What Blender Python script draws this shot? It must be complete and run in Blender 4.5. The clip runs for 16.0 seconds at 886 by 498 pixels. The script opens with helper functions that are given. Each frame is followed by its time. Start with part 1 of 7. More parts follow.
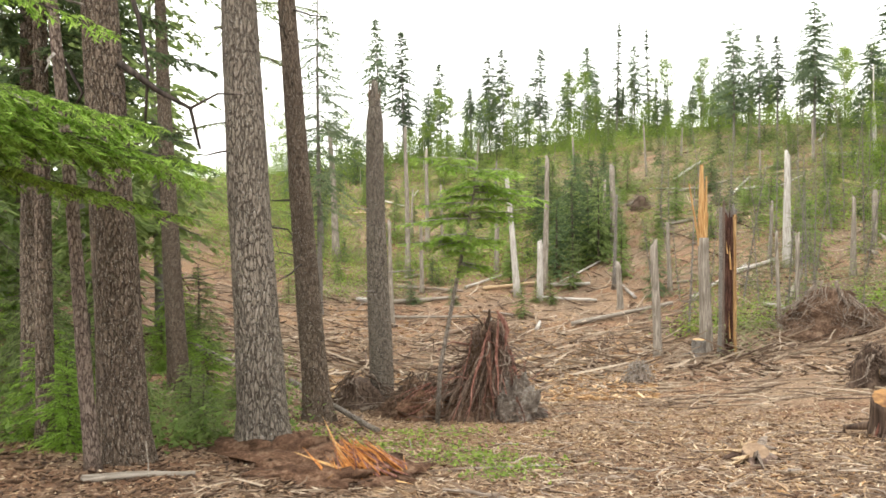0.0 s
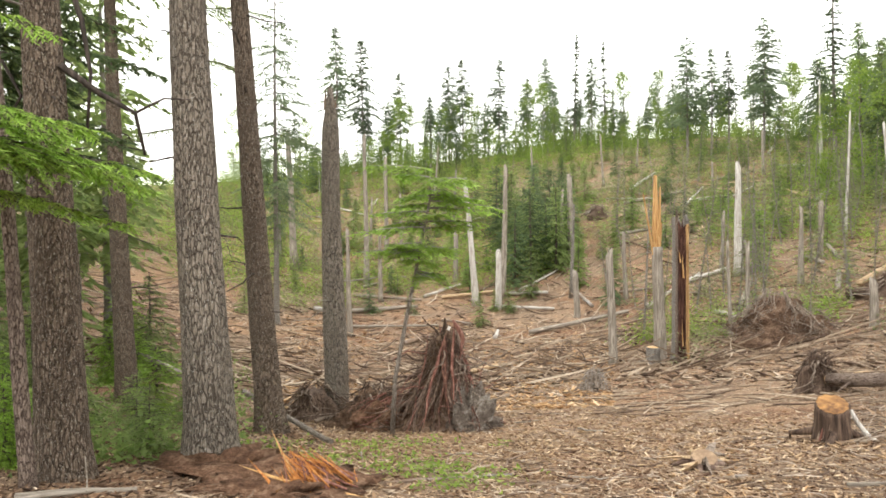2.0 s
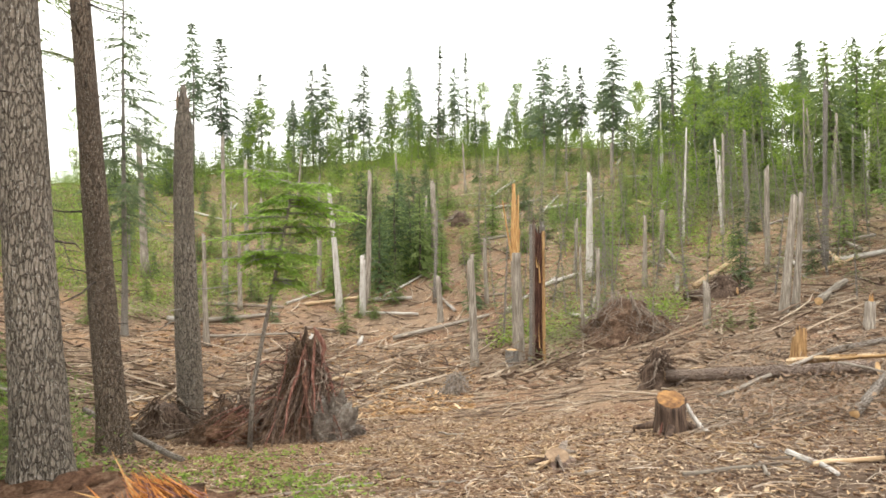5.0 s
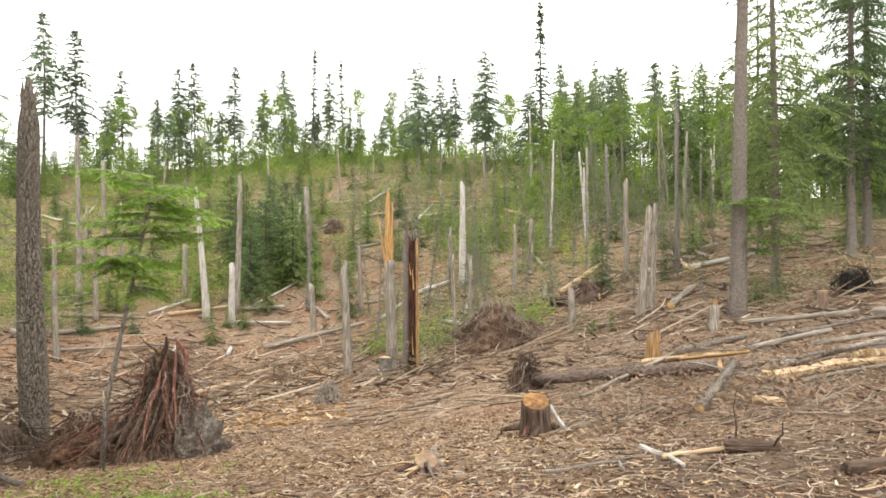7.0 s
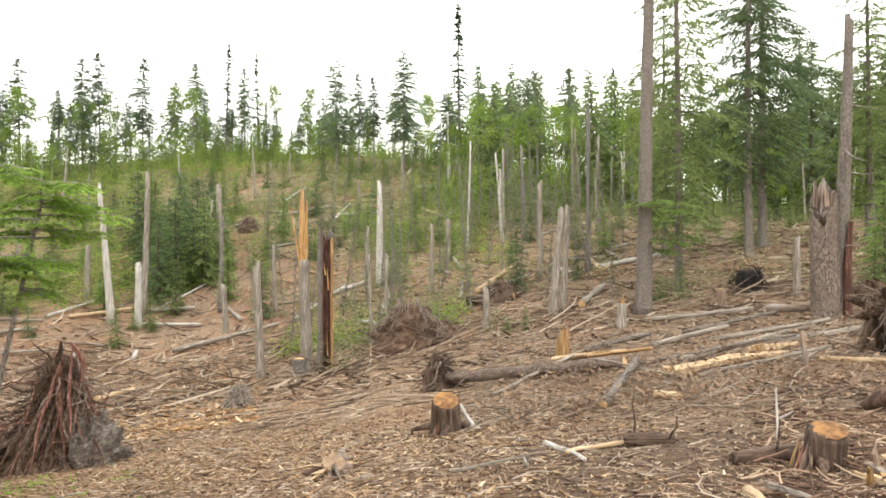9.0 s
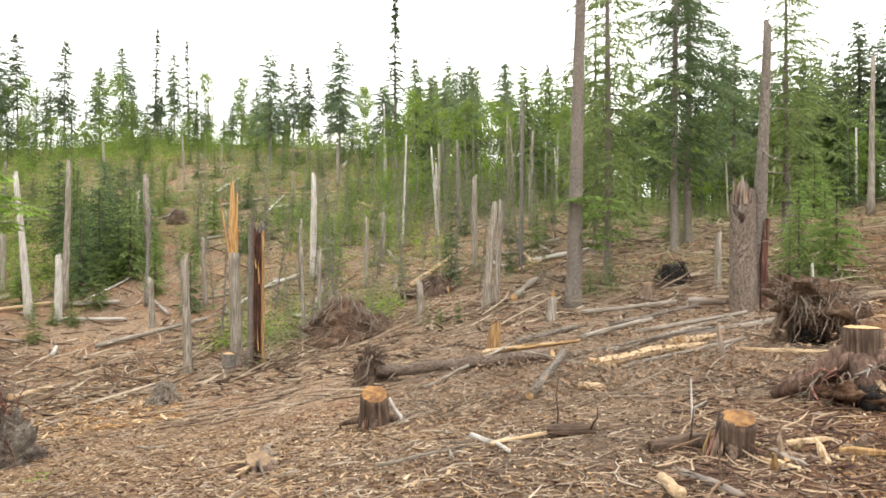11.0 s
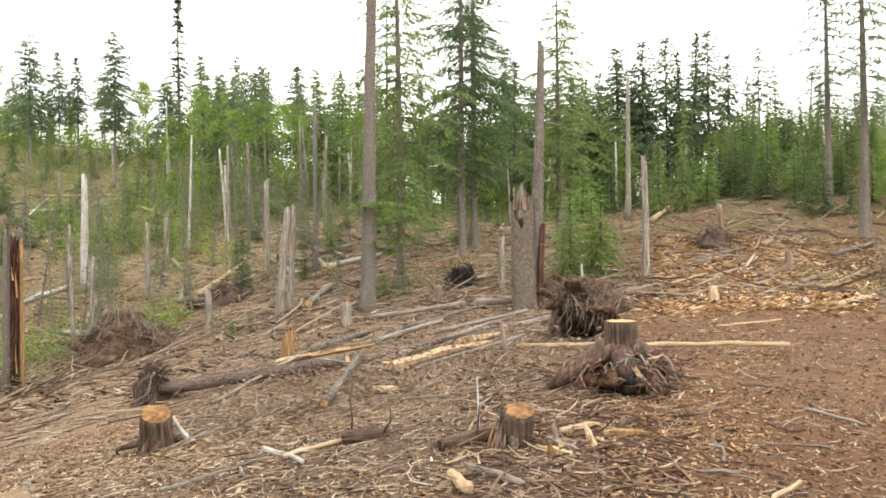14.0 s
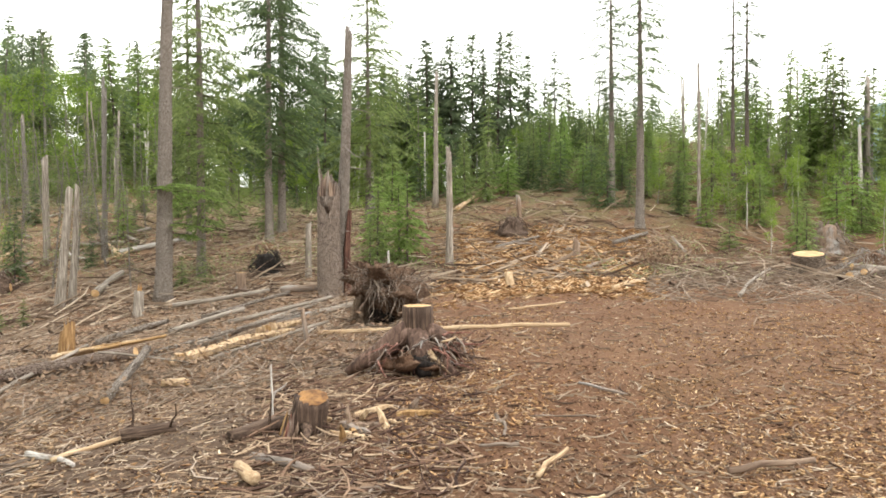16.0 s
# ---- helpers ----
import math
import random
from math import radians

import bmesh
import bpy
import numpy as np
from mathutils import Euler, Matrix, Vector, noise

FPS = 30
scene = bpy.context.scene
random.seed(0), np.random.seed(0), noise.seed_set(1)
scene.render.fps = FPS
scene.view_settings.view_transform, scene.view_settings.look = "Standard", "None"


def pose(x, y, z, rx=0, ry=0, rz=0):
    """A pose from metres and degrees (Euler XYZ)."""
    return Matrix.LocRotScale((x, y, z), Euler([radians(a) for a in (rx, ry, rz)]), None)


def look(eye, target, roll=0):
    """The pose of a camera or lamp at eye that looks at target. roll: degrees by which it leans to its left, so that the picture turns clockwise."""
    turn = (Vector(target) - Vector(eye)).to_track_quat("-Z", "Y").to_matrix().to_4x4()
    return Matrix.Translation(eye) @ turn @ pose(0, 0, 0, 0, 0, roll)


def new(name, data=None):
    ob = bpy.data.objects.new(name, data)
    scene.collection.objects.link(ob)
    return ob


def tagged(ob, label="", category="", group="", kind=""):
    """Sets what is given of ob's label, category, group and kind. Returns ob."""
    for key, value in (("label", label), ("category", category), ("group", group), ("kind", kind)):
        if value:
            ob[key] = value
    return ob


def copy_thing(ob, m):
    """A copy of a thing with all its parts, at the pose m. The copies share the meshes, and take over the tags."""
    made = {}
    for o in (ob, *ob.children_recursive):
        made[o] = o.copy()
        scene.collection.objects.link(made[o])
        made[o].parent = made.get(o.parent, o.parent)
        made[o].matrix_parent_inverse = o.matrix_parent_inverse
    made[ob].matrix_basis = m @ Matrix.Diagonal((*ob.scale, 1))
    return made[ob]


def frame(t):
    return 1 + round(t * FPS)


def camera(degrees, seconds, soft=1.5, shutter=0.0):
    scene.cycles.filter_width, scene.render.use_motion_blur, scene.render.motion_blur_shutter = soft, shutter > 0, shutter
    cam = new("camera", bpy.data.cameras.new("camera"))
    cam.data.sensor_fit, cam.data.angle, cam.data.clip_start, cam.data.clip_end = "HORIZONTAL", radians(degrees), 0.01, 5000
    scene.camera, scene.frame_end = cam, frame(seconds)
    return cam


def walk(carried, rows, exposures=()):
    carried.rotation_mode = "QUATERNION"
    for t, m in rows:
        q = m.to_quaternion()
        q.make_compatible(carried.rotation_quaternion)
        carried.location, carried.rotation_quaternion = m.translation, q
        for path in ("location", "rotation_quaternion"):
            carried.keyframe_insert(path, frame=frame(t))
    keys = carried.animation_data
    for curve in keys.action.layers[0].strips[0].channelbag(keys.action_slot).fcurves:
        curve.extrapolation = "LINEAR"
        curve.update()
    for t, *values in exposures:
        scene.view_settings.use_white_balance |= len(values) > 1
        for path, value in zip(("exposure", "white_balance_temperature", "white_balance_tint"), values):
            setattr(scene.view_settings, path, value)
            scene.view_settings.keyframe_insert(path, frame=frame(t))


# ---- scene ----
# camera: a hand-held pan to the right, standing nearly still
cam = camera(63.74, 16.0, soft=1.7)
PATH = [
    (0.0, -0.000, 0.000, 1.600, 0.12, -1.11, 0.21),
    (0.5, -0.010, 0.026, 1.594, 0.98, -1.07, 0.14),
    (1.0, 0.011, 0.033, 1.600, 1.61, -1.02, 0.25),
    (1.5, 0.039, 0.040, 1.597, 2.48, -0.79, 0.22),
    (2.0, 0.081, 0.043, 1.598, 3.31, -0.41, 0.10),
    (2.5, 0.118, 0.049, 1.590, 4.37, -0.33, -0.27),
    (3.0, 0.108, 0.046, 1.604, 6.36, -0.23, -0.11),
    (5.5, 0.143, 0.088, 1.607, 16.69, 0.12, 0.23),
    (6.0, 0.138, 0.086, 1.600, 19.68, 0.25, 0.44),
    (6.5, 0.164, 0.087, 1.595, 22.23, 0.45, 0.42),
    (7.0, 0.204, 0.084, 1.591, 24.08, 0.64, 0.03),
    (7.5, 0.233, 0.074, 1.595, 25.67, 0.74, 0.15),
    (8.0, 0.252, 0.069, 1.598, 27.26, 0.75, 0.20),
    (8.5, 0.285, 0.063, 1.600, 28.79, 0.74, 0.06),
    (9.0, 0.310, 0.045, 1.597, 30.55, 0.61, -0.02),
    (11.5, 0.398, -0.021, 1.607, 37.25, 0.08, -0.39),
    (12.0, 0.405, -0.035, 1.613, 39.52, 0.13, -0.34),
    (12.5, 0.417, -0.040, 1.613, 42.67, 0.21, 0.24),
    (13.0, 0.423, -0.030, 1.614, 45.93, 0.31, 0.47),
    (13.5, 0.425, -0.031, 1.623, 49.16, 0.43, 0.52),
    (14.0, 0.420, -0.025, 1.619, 51.96, 0.45, 0.55),
    (14.5, 0.438, -0.030, 1.606, 55.24, 0.13, 0.74),
    (15.0, 0.456, -0.043, 1.602, 59.20, -0.26, 0.68),
    (15.5, 0.496, -0.097, 1.609, 62.97, -0.36, 0.43),
    (16.0, 0.510, -0.156, 1.603, 66.94, -0.67, 0.16),
]


def aim(x, y, z, yaw, pitch, roll):
    a, p = radians(yaw), radians(pitch)
    way = Vector((math.sin(a) * math.cos(p), math.cos(a) * math.cos(p), math.sin(p)))
    eye = Vector((x, y, z))
    return look(eye, eye + way * 10, -roll)


walk(cam, [(r[0], aim(*r[1:])) for r in PATH], [(0.0, 0.23), (1.5, 0.23), (2.5, 0.16), (6.0, 0.17), (9.0, 0.17), (13.0, 0.13), (16.0, 0.11)])

# overcast sky and one wide, weak sun
world = bpy.data.worlds.new("overcast_sky")
scene.world = world
world.use_nodes = True
wt = world.node_tree
bg = wt.nodes["Background"]
sky = wt.nodes.new("ShaderNodeTexSky")
sky.sky_type = "NISHITA"
sky.sun_disc = False
sky.sun_elevation, sky.sun_rotation = radians(52), radians(200)
haze = wt.nodes.new("ShaderNodeMix")
haze.data_type = "RGBA"
haze.inputs["Factor"].default_value = 0.95
haze.inputs["B"].default_value = (25.0, 24.8, 24.0, 1)
wt.links.new(sky.outputs[0], haze.inputs["A"])
wt.links.new(haze.outputs["Result"], bg.inputs["Color"])
bg.inputs["Strength"].default_value = 0.1
sun_data = bpy.data.lights.new("sun", "SUN")
sun_data.energy, sun_data.angle, sun_data.color = 1.6, radians(14), (1.0, 0.96, 0.9)
sun = new("sun", sun_data)
sun_a, sun_e = radians(200), radians(52)
sun.matrix_basis = look((0, 0, 60), (-60 * math.sin(sun_a) / math.tan(sun_e), -60 * math.cos(sun_a) / math.tan(sun_e), 0))

# ---- materials ----
def nodes_of(name):
    m = bpy.data.materials.new(name)
    m.use_nodes = True
    t = m.node_tree
    return m, t, t.nodes["Principled BSDF"]


def ramp(t, stops, fac=None, smooth=False):
    n = t.nodes.new("ShaderNodeValToRGB")
    e = n.color_ramp.elements
    while len(e) < len(stops):
        e.new(0.5)
    for el, (p, c) in zip(e, stops):
        el.position, el.color = p, (*c, 1)
    n.color_ramp.interpolation = "EASE" if smooth else "LINEAR"
    if fac is not None:
        t.links.new(fac, n.inputs[0])
    return n.outputs[0]


def coords(t, scale=(1, 1, 1), kind="Object", shift=True):
    c = t.nodes.new("ShaderNodeTexCoord")
    mp = t.nodes.new("ShaderNodeMapping")
    mp.inputs["Scale"].default_value = scale
    t.links.new(c.outputs[kind], mp.inputs[0])
    if shift:
        info = t.nodes.new("ShaderNodeObjectInfo")
        mul = t.nodes.new("ShaderNodeMath")
        mul.operation = "MULTIPLY"
        mul.inputs[1].default_value = 37.0
        t.links.new(info.outputs["Random"], mul.inputs[0])
        t.links.new(mul.outputs[0], mp.inputs["Location"])
    return mp.outputs[0]


def noise_tex(t, vec, scale, detail=6, rough=0.6, dist=0.0):
    n = t.nodes.new("ShaderNodeTexNoise")
    n.inputs["Scale"].default_value, n.inputs["Detail"].default_value = scale, detail
    n.inputs["Roughness"].default_value, n.inputs["Distortion"].default_value = rough, dist
    t.links.new(vec, n.inputs["Vector"])
    return n.outputs[0]


def mix(t, fac, a, b, mode="MIX"):
    n = t.nodes.new("ShaderNodeMix")
    n.data_type, n.blend_type = "RGBA", mode
    for key, v in (("Factor", fac), ("A", a), ("B", b)):
        if isinstance(v, bpy.types.NodeSocket):
            t.links.new(v, n.inputs[key])
        elif key == "Factor":
            n.inputs[0].default_value = v
        else:
            n.inputs[key].default_value = (*v, 1)
    return n.outputs["Result"]


def scaled(t, value, k):
    n = t.nodes.new("ShaderNodeMath")
    n.operation = "MULTIPLY"
    n.inputs[1].default_value = k
    t.links.new(value, n.inputs[0])
    return n.outputs[0]


def bump(t, bsdf, height, strength=0.6, dist=0.02):
    b = t.nodes.new("ShaderNodeBump")
    b.inputs["Strength"].default_value, b.inputs["Distance"].default_value = strength, dist
    t.links.new(height, b.inputs["Height"])
    t.links.new(b.outputs[0], bsdf.inputs["Normal"])


def finish(m, t, bsdf, color, rough=0.85, spec=0.25):
    t.links.new(color, bsdf.inputs["Base Color"])
    bsdf.inputs["Roughness"].default_value = rough
    bsdf.inputs["Specular IOR Level"].default_value = spec
    return m


def bark(name, dark, mid, light, lichen, scale=1.0, lichen_amount=0.62):
    """Scaly furrowed bark: upright plates parted by dark cracks, broken across, with pale lichen specks."""
    m, t, b = nodes_of(name)
    v = coords(t, (27 * scale, 27 * scale, 7.0 * scale))
    warp = t.nodes.new("ShaderNodeTexNoise")
    warp.inputs["Scale"].default_value, warp.inputs["Detail"].default_value = 1.3, 4
    t.links.new(v, warp.inputs["Vector"])
    bend = t.nodes.new("ShaderNodeVectorMath")
    bend.operation = "MULTIPLY_ADD"
    bend.inputs[1].default_value = (1.5, 1.5, 1.1)
    t.links.new(warp.outputs["Color"], bend.inputs[0])
    t.links.new(v, bend.inputs[2])
    crack = t.nodes.new("ShaderNodeTexVoronoi")
    crack.feature = "DISTANCE_TO_EDGE"
    crack.inputs["Scale"].default_value = 1.0
    t.links.new(bend.outputs[0], crack.inputs["Vector"])
    plate = t.nodes.new("ShaderNodeTexVoronoi")
    plate.inputs["Scale"].default_value = 1.0
    t.links.new(bend.outputs[0], plate.inputs["Vector"])
    sep = t.nodes.new("ShaderNodeSeparateColor")
    t.links.new(plate.outputs["Color"], sep.inputs[0])
    edge = ramp(t, [(0.0, (0, 0, 0)), (0.05, (0.5, 0.5, 0.5)), (0.17, (1, 1, 1))], crack.outputs["Distance"])
    flake = noise_tex(t, coords(t, (34 * scale, 34 * scale, 17 * scale)), 1.6, 6, 0.72, 0.5)
    big = noise_tex(t, coords(t, (1, 1, 0.6)), 1.7, 4, 0.6)
    tone = ramp(t, [(0.0, mid), (1.0, light)], mix(t, 0.6, sep.outputs["Red"], flake))
    base = mix(t, ramp(t, [(0.36, (0.8, 0.8, 0.8)), (0.62, (0, 0, 0))], flake), tone, mix(t, 0.55, dark, mid))
    base = mix(t, edge, dark, base)
    base = mix(t, ramp(t, [(0.45, (0, 0, 0)), (0.7, (0.5, 0.5, 0.5))], big), base, mix(t, 0.5, dark, mid))
    spots = noise_tex(t, coords(t, (32, 32, 17)), 2.6, 5, 0.75)
    base = mix(t, ramp(t, [(lichen_amount, (0, 0, 0)), (lichen_amount + 0.05, (0.9, 0.9, 0.9))], spots), base, lichen)
    bump(t, b, mix(t, 0.35, edge, flake), 1.0, 0.035)
    return finish(m, t, b, base, 0.92, 0.15)


def grain(name, dark, mid, light, streak=14.0, rough=0.8, weather=(0.3, 0.29, 0.27), grey=0.0):
    """Split or weathered wood with the grain along the piece's z."""
    m, t, b = nodes_of(name)
    v = coords(t, (streak, streak, 0.9))
    fib = noise_tex(t, v, 2.2, 8, 0.65, 0.4)
    blot = noise_tex(t, coords(t, (1.4, 1.4, 0.8)), 2.0, 5, 0.6)
    base = ramp(t, [(0.37, dark), (0.5, mid), (0.63, light)], fib)
    base = mix(t, ramp(t, [(0.4, (0, 0, 0)), (0.7, (0.75, 0.75, 0.75))], blot), base, mix(t, fib, dark, mid))
    if grey:
        base = mix(t, ramp(t, [(0.5 - grey * 0.3, (0, 0, 0)), (0.75 - grey * 0.3, (1, 1, 1))], noise_tex(t, coords(t, (2, 2, 0.5)), 1.5, 4)), base, weather)
    bump(t, b, fib, 0.8, 0.012)
    return finish(m, t, b, base, rough, 0.2)


def cut_face(name, dark, light, rim):
    """A sawn end: rings round the middle, cracks and stain."""
    m, t, b = nodes_of(name)
    v = coords(t, (1, 1, 1), "Object", False)
    ln = t.nodes.new("ShaderNodeVectorMath")
    ln.operation = "LENGTH"
    t.links.new(v, ln.inputs[0])
    wob = noise_tex(t, coords(t, (6, 6, 6)), 1.5, 4)
    add = t.nodes.new("ShaderNodeMath")
    add.operation = "MULTIPLY_ADD"
    add.inputs[1].default_value = 0.05
    t.links.new(wob, add.inputs[0])
    t.links.new(ln.outputs["Value"], add.inputs[2])
    wave = t.nodes.new("ShaderNodeMath")
    wave.operation = "SINE"
    k = t.nodes.new("ShaderNodeMath")
    k.operation = "MULTIPLY"
    k.inputs[1].default_value = 260
    t.links.new(add.outputs[0], k.inputs[0])
    t.links.new(k.outputs[0], wave.inputs[0])
    stain = noise_tex(t, coords(t, (7, 7, 7)), 1.2, 6, 0.65)
    base = mix(t, ramp(t, [(0.35, (0, 0, 0)), (0.65, (1, 1, 1))], stain), light, dark)
    base = mix(t, ramp(t, [(0.0, (0, 0, 0)), (1.0, (0.25, 0.25, 0.25))], wave.outputs[0]), base, rim)
    bump(t, b, stain, 0.5, 0.01)
    return finish(m, t, b, base, 0.75, 0.25)


def island(name, stops, rough=0.85, speck=22.0, stretch=1.0):
    """Loose small pieces: each takes its own tone."""
    m, t, b = nodes_of(name)
    g = t.nodes.new("ShaderNodeNewGeometry")
    base = ramp(t, stops, g.outputs["Random Per Island"])
    n = noise_tex(t, coords(t, (speck, speck, speck * stretch), "Object", False), 1.0, 4, 0.7)
    base = mix(t, 0.55, base, ramp(t, [(0.3, (0.25, 0.25, 0.25)), (0.7, (1.0, 1.0, 1.0))], n), "MULTIPLY")
    bump(t, b, n, 0.4, 0.006)
    return finish(m, t, b, base, rough, 0.2)


def foliage(name, stops, vary=0.22, trans=0.35):
    """Needles and leaves: tone by spray and by tree, some light coming through."""
    m, t, b = nodes_of(name)
    g = t.nodes.new("ShaderNodeNewGeometry")
    info = t.nodes.new("ShaderNodeObjectInfo")
    base = ramp(t, stops, g.outputs["Random Per Island"])
    hs = t.nodes.new("ShaderNodeHueSaturation")
    mr = t.nodes.new("ShaderNodeMapRange")
    mr.inputs["To Min"].default_value, mr.inputs["To Max"].default_value = 1 - vary, 1 + vary
    t.links.new(info.outputs["Random"], mr.inputs["Value"])
    t.links.new(mr.outputs[0], hs.inputs["Value"])
    t.links.new(base, hs.inputs["Color"])
    finish(m, t, b, hs.outputs[0], 0.6, 0.3)
    tr = t.nodes.new("ShaderNodeBsdfTranslucent")
    t.links.new(hs.outputs[0], tr.inputs["Color"])
    mx = t.nodes.new("ShaderNodeMixShader")
    mx.inputs[0].default_value = trans
    t.links.new(b.outputs[0], mx.inputs[1])
    t.links.new(tr.outputs[0], mx.inputs[2])
    t.links.new(mx.outputs[0], t.nodes["Material Output"].inputs[0])
    return m


BARK_FIR = bark("fir_bark", (0.05, 0.038, 0.029), (0.225, 0.186, 0.145), (0.38, 0.33, 0.275), (0.54, 0.54, 0.49), 1.05, 0.59)
BARK_BROWN = bark("brown_bark", (0.038, 0.027, 0.02), (0.157, 0.115, 0.084), (0.29, 0.224, 0.168), (0.46, 0.42, 0.36), 1.15, 0.575)
BARK_RED = bark("scaling_red_bark", (0.075, 0.047, 0.036), (0.24, 0.177, 0.14), (0.4, 0.325, 0.27), (0.46, 0.41, 0.35), 1.6)
BARK_FAR = bark("grey_bark", (0.115, 0.1, 0.085), (0.26, 0.232, 0.2), (0.4, 0.37, 0.335), (0.52, 0.5, 0.47), 1.2)
BARK_MID = bark("brown_grey_bark", (0.1, 0.08, 0.065), (0.26, 0.22, 0.182), (0.41, 0.365, 0.315), (0.5, 0.47, 0.42), 1.2)
BARK_DARK = bark("dark_conifer_bark", (0.05, 0.04, 0.033), (0.145, 0.115, 0.092), (0.24, 0.2, 0.17), (0.27, 0.26, 0.22), 0.9)
WOOD_GREY = grain("weathered_grey_wood", (0.115, 0.095, 0.075), (0.25, 0.215, 0.175), (0.41, 0.365, 0.31), 12)
WOOD_WHITE = grain("bleached_wood", (0.27, 0.24, 0.21), (0.44, 0.41, 0.37), (0.60, 0.57, 0.52), 12)
WOOD_FRESH = grain("fresh_split_wood", (0.25, 0.12, 0.042), (0.44, 0.255, 0.1), (0.6, 0.41, 0.2), 16)
WOOD_ORANGE = grain("raw_orange_wood", (0.24, 0.075, 0.02), (0.42, 0.17, 0.045), (0.58, 0.29, 0.10), 16)
BARK_TORN = bark("weathered_brown_bark", (0.085, 0.06, 0.045), (0.25, 0.195, 0.155), (0.4, 0.335, 0.28), (0.48, 0.44, 0.39), 1.0)
WOOD_OCHRE = grain("ochre_split_wood", (0.15, 0.08, 0.035), (0.33, 0.2, 0.085), (0.5, 0.335, 0.16), 14)
WOOD_STUB = grain("dull_ochre_torn_wood", (0.1, 0.052, 0.024), (0.25, 0.145, 0.062), (0.42, 0.27, 0.125), 9)
WOOD_PALE = grain("pale_split_wood", (0.28, 0.18, 0.10), (0.45, 0.325, 0.195), (0.62, 0.49, 0.33), 16)
WOOD_RED = grain("red_brown_rotten_wood", (0.022, 0.01, 0.008), (0.085, 0.038, 0.026), (0.22, 0.115, 0.08), 16)
WOOD_BROWN = grain("brown_log_wood", (0.10, 0.065, 0.045), (0.22, 0.155, 0.11), (0.34, 0.25, 0.18), 10, grey=0.12)
CUT_ORANGE = cut_face("orange_sawn_face", (0.10, 0.045, 0.018), (0.36, 0.19, 0.065), (0.085, 0.04, 0.018))
CUT_BROWN = cut_face("weathered_sawn_face", (0.16, 0.10, 0.06), (0.34, 0.24, 0.15), (0.12, 0.07, 0.045))
CUT_PALE = cut_face("pale_sawn_face", (0.36, 0.21, 0.09), (0.64, 0.44, 0.23), (0.30, 0.18, 0.08))
ROOT_DARK = grain("dark_root", (0.028, 0.018, 0.013), (0.085, 0.055, 0.038), (0.19, 0.135, 0.10), 12)
ROOT_BROWN = grain("brown_root_bark", (0.065, 0.04, 0.03), (0.15, 0.1, 0.075), (0.27, 0.2, 0.16), 10)
SLAB_RED = grain("torn_red_root", (0.09, 0.03, 0.022), (0.21, 0.095, 0.07), (0.36, 0.21, 0.165), 14)
# the charred wad's colour; also paints the shade in two root hollows
ROOT_AND_SHADE_BLACK = grain("charred_root_and_shade_black", (0.006, 0.005, 0.005), (0.018, 0.014, 0.012), (0.05, 0.042, 0.036), 12)
STUMP_BARK = grain("dark_stump_bark", (0.022, 0.014, 0.01), (0.075, 0.048, 0.034), (0.17, 0.115, 0.08), 11)
ROOT_RUST = grain("rusty_root_bark", (0.04, 0.024, 0.018), (0.115, 0.07, 0.05), (0.23, 0.155, 0.12), 9)
ROOT_GREY = grain("grey_brown_root", (0.08, 0.06, 0.045), (0.20, 0.155, 0.12), (0.36, 0.30, 0.25), 12)
TWIG = grain("dead_twig", (0.13, 0.11, 0.095), (0.25, 0.22, 0.19), (0.38, 0.35, 0.31), 10)
TWIG_DARK = grain("dark_live_branch", (0.022, 0.017, 0.014), (0.06, 0.047, 0.038), (0.13, 0.10, 0.085), 10)

NEEDLE = foliage("hemlock_needles", [(0.0, (0.13, 0.18, 0.062)), (0.5, (0.2, 0.262, 0.09)), (1.0, (0.3, 0.365, 0.135))], 0.22, 0.68)
NEEDLE_DARK = foliage("fir_needles", [(0.0, (0.12, 0.162, 0.09)), (0.6, (0.18, 0.232, 0.125)), (1.0, (0.26, 0.315, 0.172))], 0.22, 0.68)
# the dark firs' own green; on two near hemlocks it stands in for shade
NEEDLE_DEEP = foliage("deep_green_and_shade_needles", [(0.0, (0.07, 0.11, 0.052)), (0.6, (0.12, 0.17, 0.075)), (1.0, (0.19, 0.24, 0.1))], 0.25, 0.65)
# paler, greyer green: the haze of distance is put into the needle colour
NEEDLE_RIDGE_HAZE = foliage("ridge_needles_haze_tint", [(0.0, (0.12, 0.165, 0.1)), (0.6, (0.19, 0.245, 0.145)), (1.0, (0.28, 0.34, 0.2))], 0.25, 0.7)
NEEDLE_FRESH = foliage("fresh_hemlock_needles", [(0.0, (0.19, 0.31, 0.05)), (0.5, (0.3, 0.46, 0.085)), (1.0, (0.43, 0.58, 0.14))], 0.1, 0.8)
NEEDLE_BRIGHT = foliage("young_hemlock_needles", [(0.0, (0.13, 0.2, 0.048)), (0.5, (0.205, 0.3, 0.08)), (1.0, (0.3, 0.4, 0.125))], 0.15, 0.7)
NEEDLE_GREY = foliage("thin_grey_green_needles", [(0.0, (0.145, 0.165, 0.075)), (0.5, (0.23, 0.25, 0.118)), (1.0, (0.33, 0.34, 0.175))], 0.2, 0.62)
LEAF = foliage("birch_leaves", [(0.0, (0.12, 0.19, 0.03)), (0.5, (0.2, 0.29, 0.05)), (1.0, (0.31, 0.4, 0.085))], 0.15, 0.62)
NEEDLE_DEAD = foliage("dry_brown_needles", [(0.0, (0.14, 0.083, 0.05)), (0.5, (0.235, 0.15, 0.092)), (1.0, (0.34, 0.235, 0.15))], 0.15, 0.3)
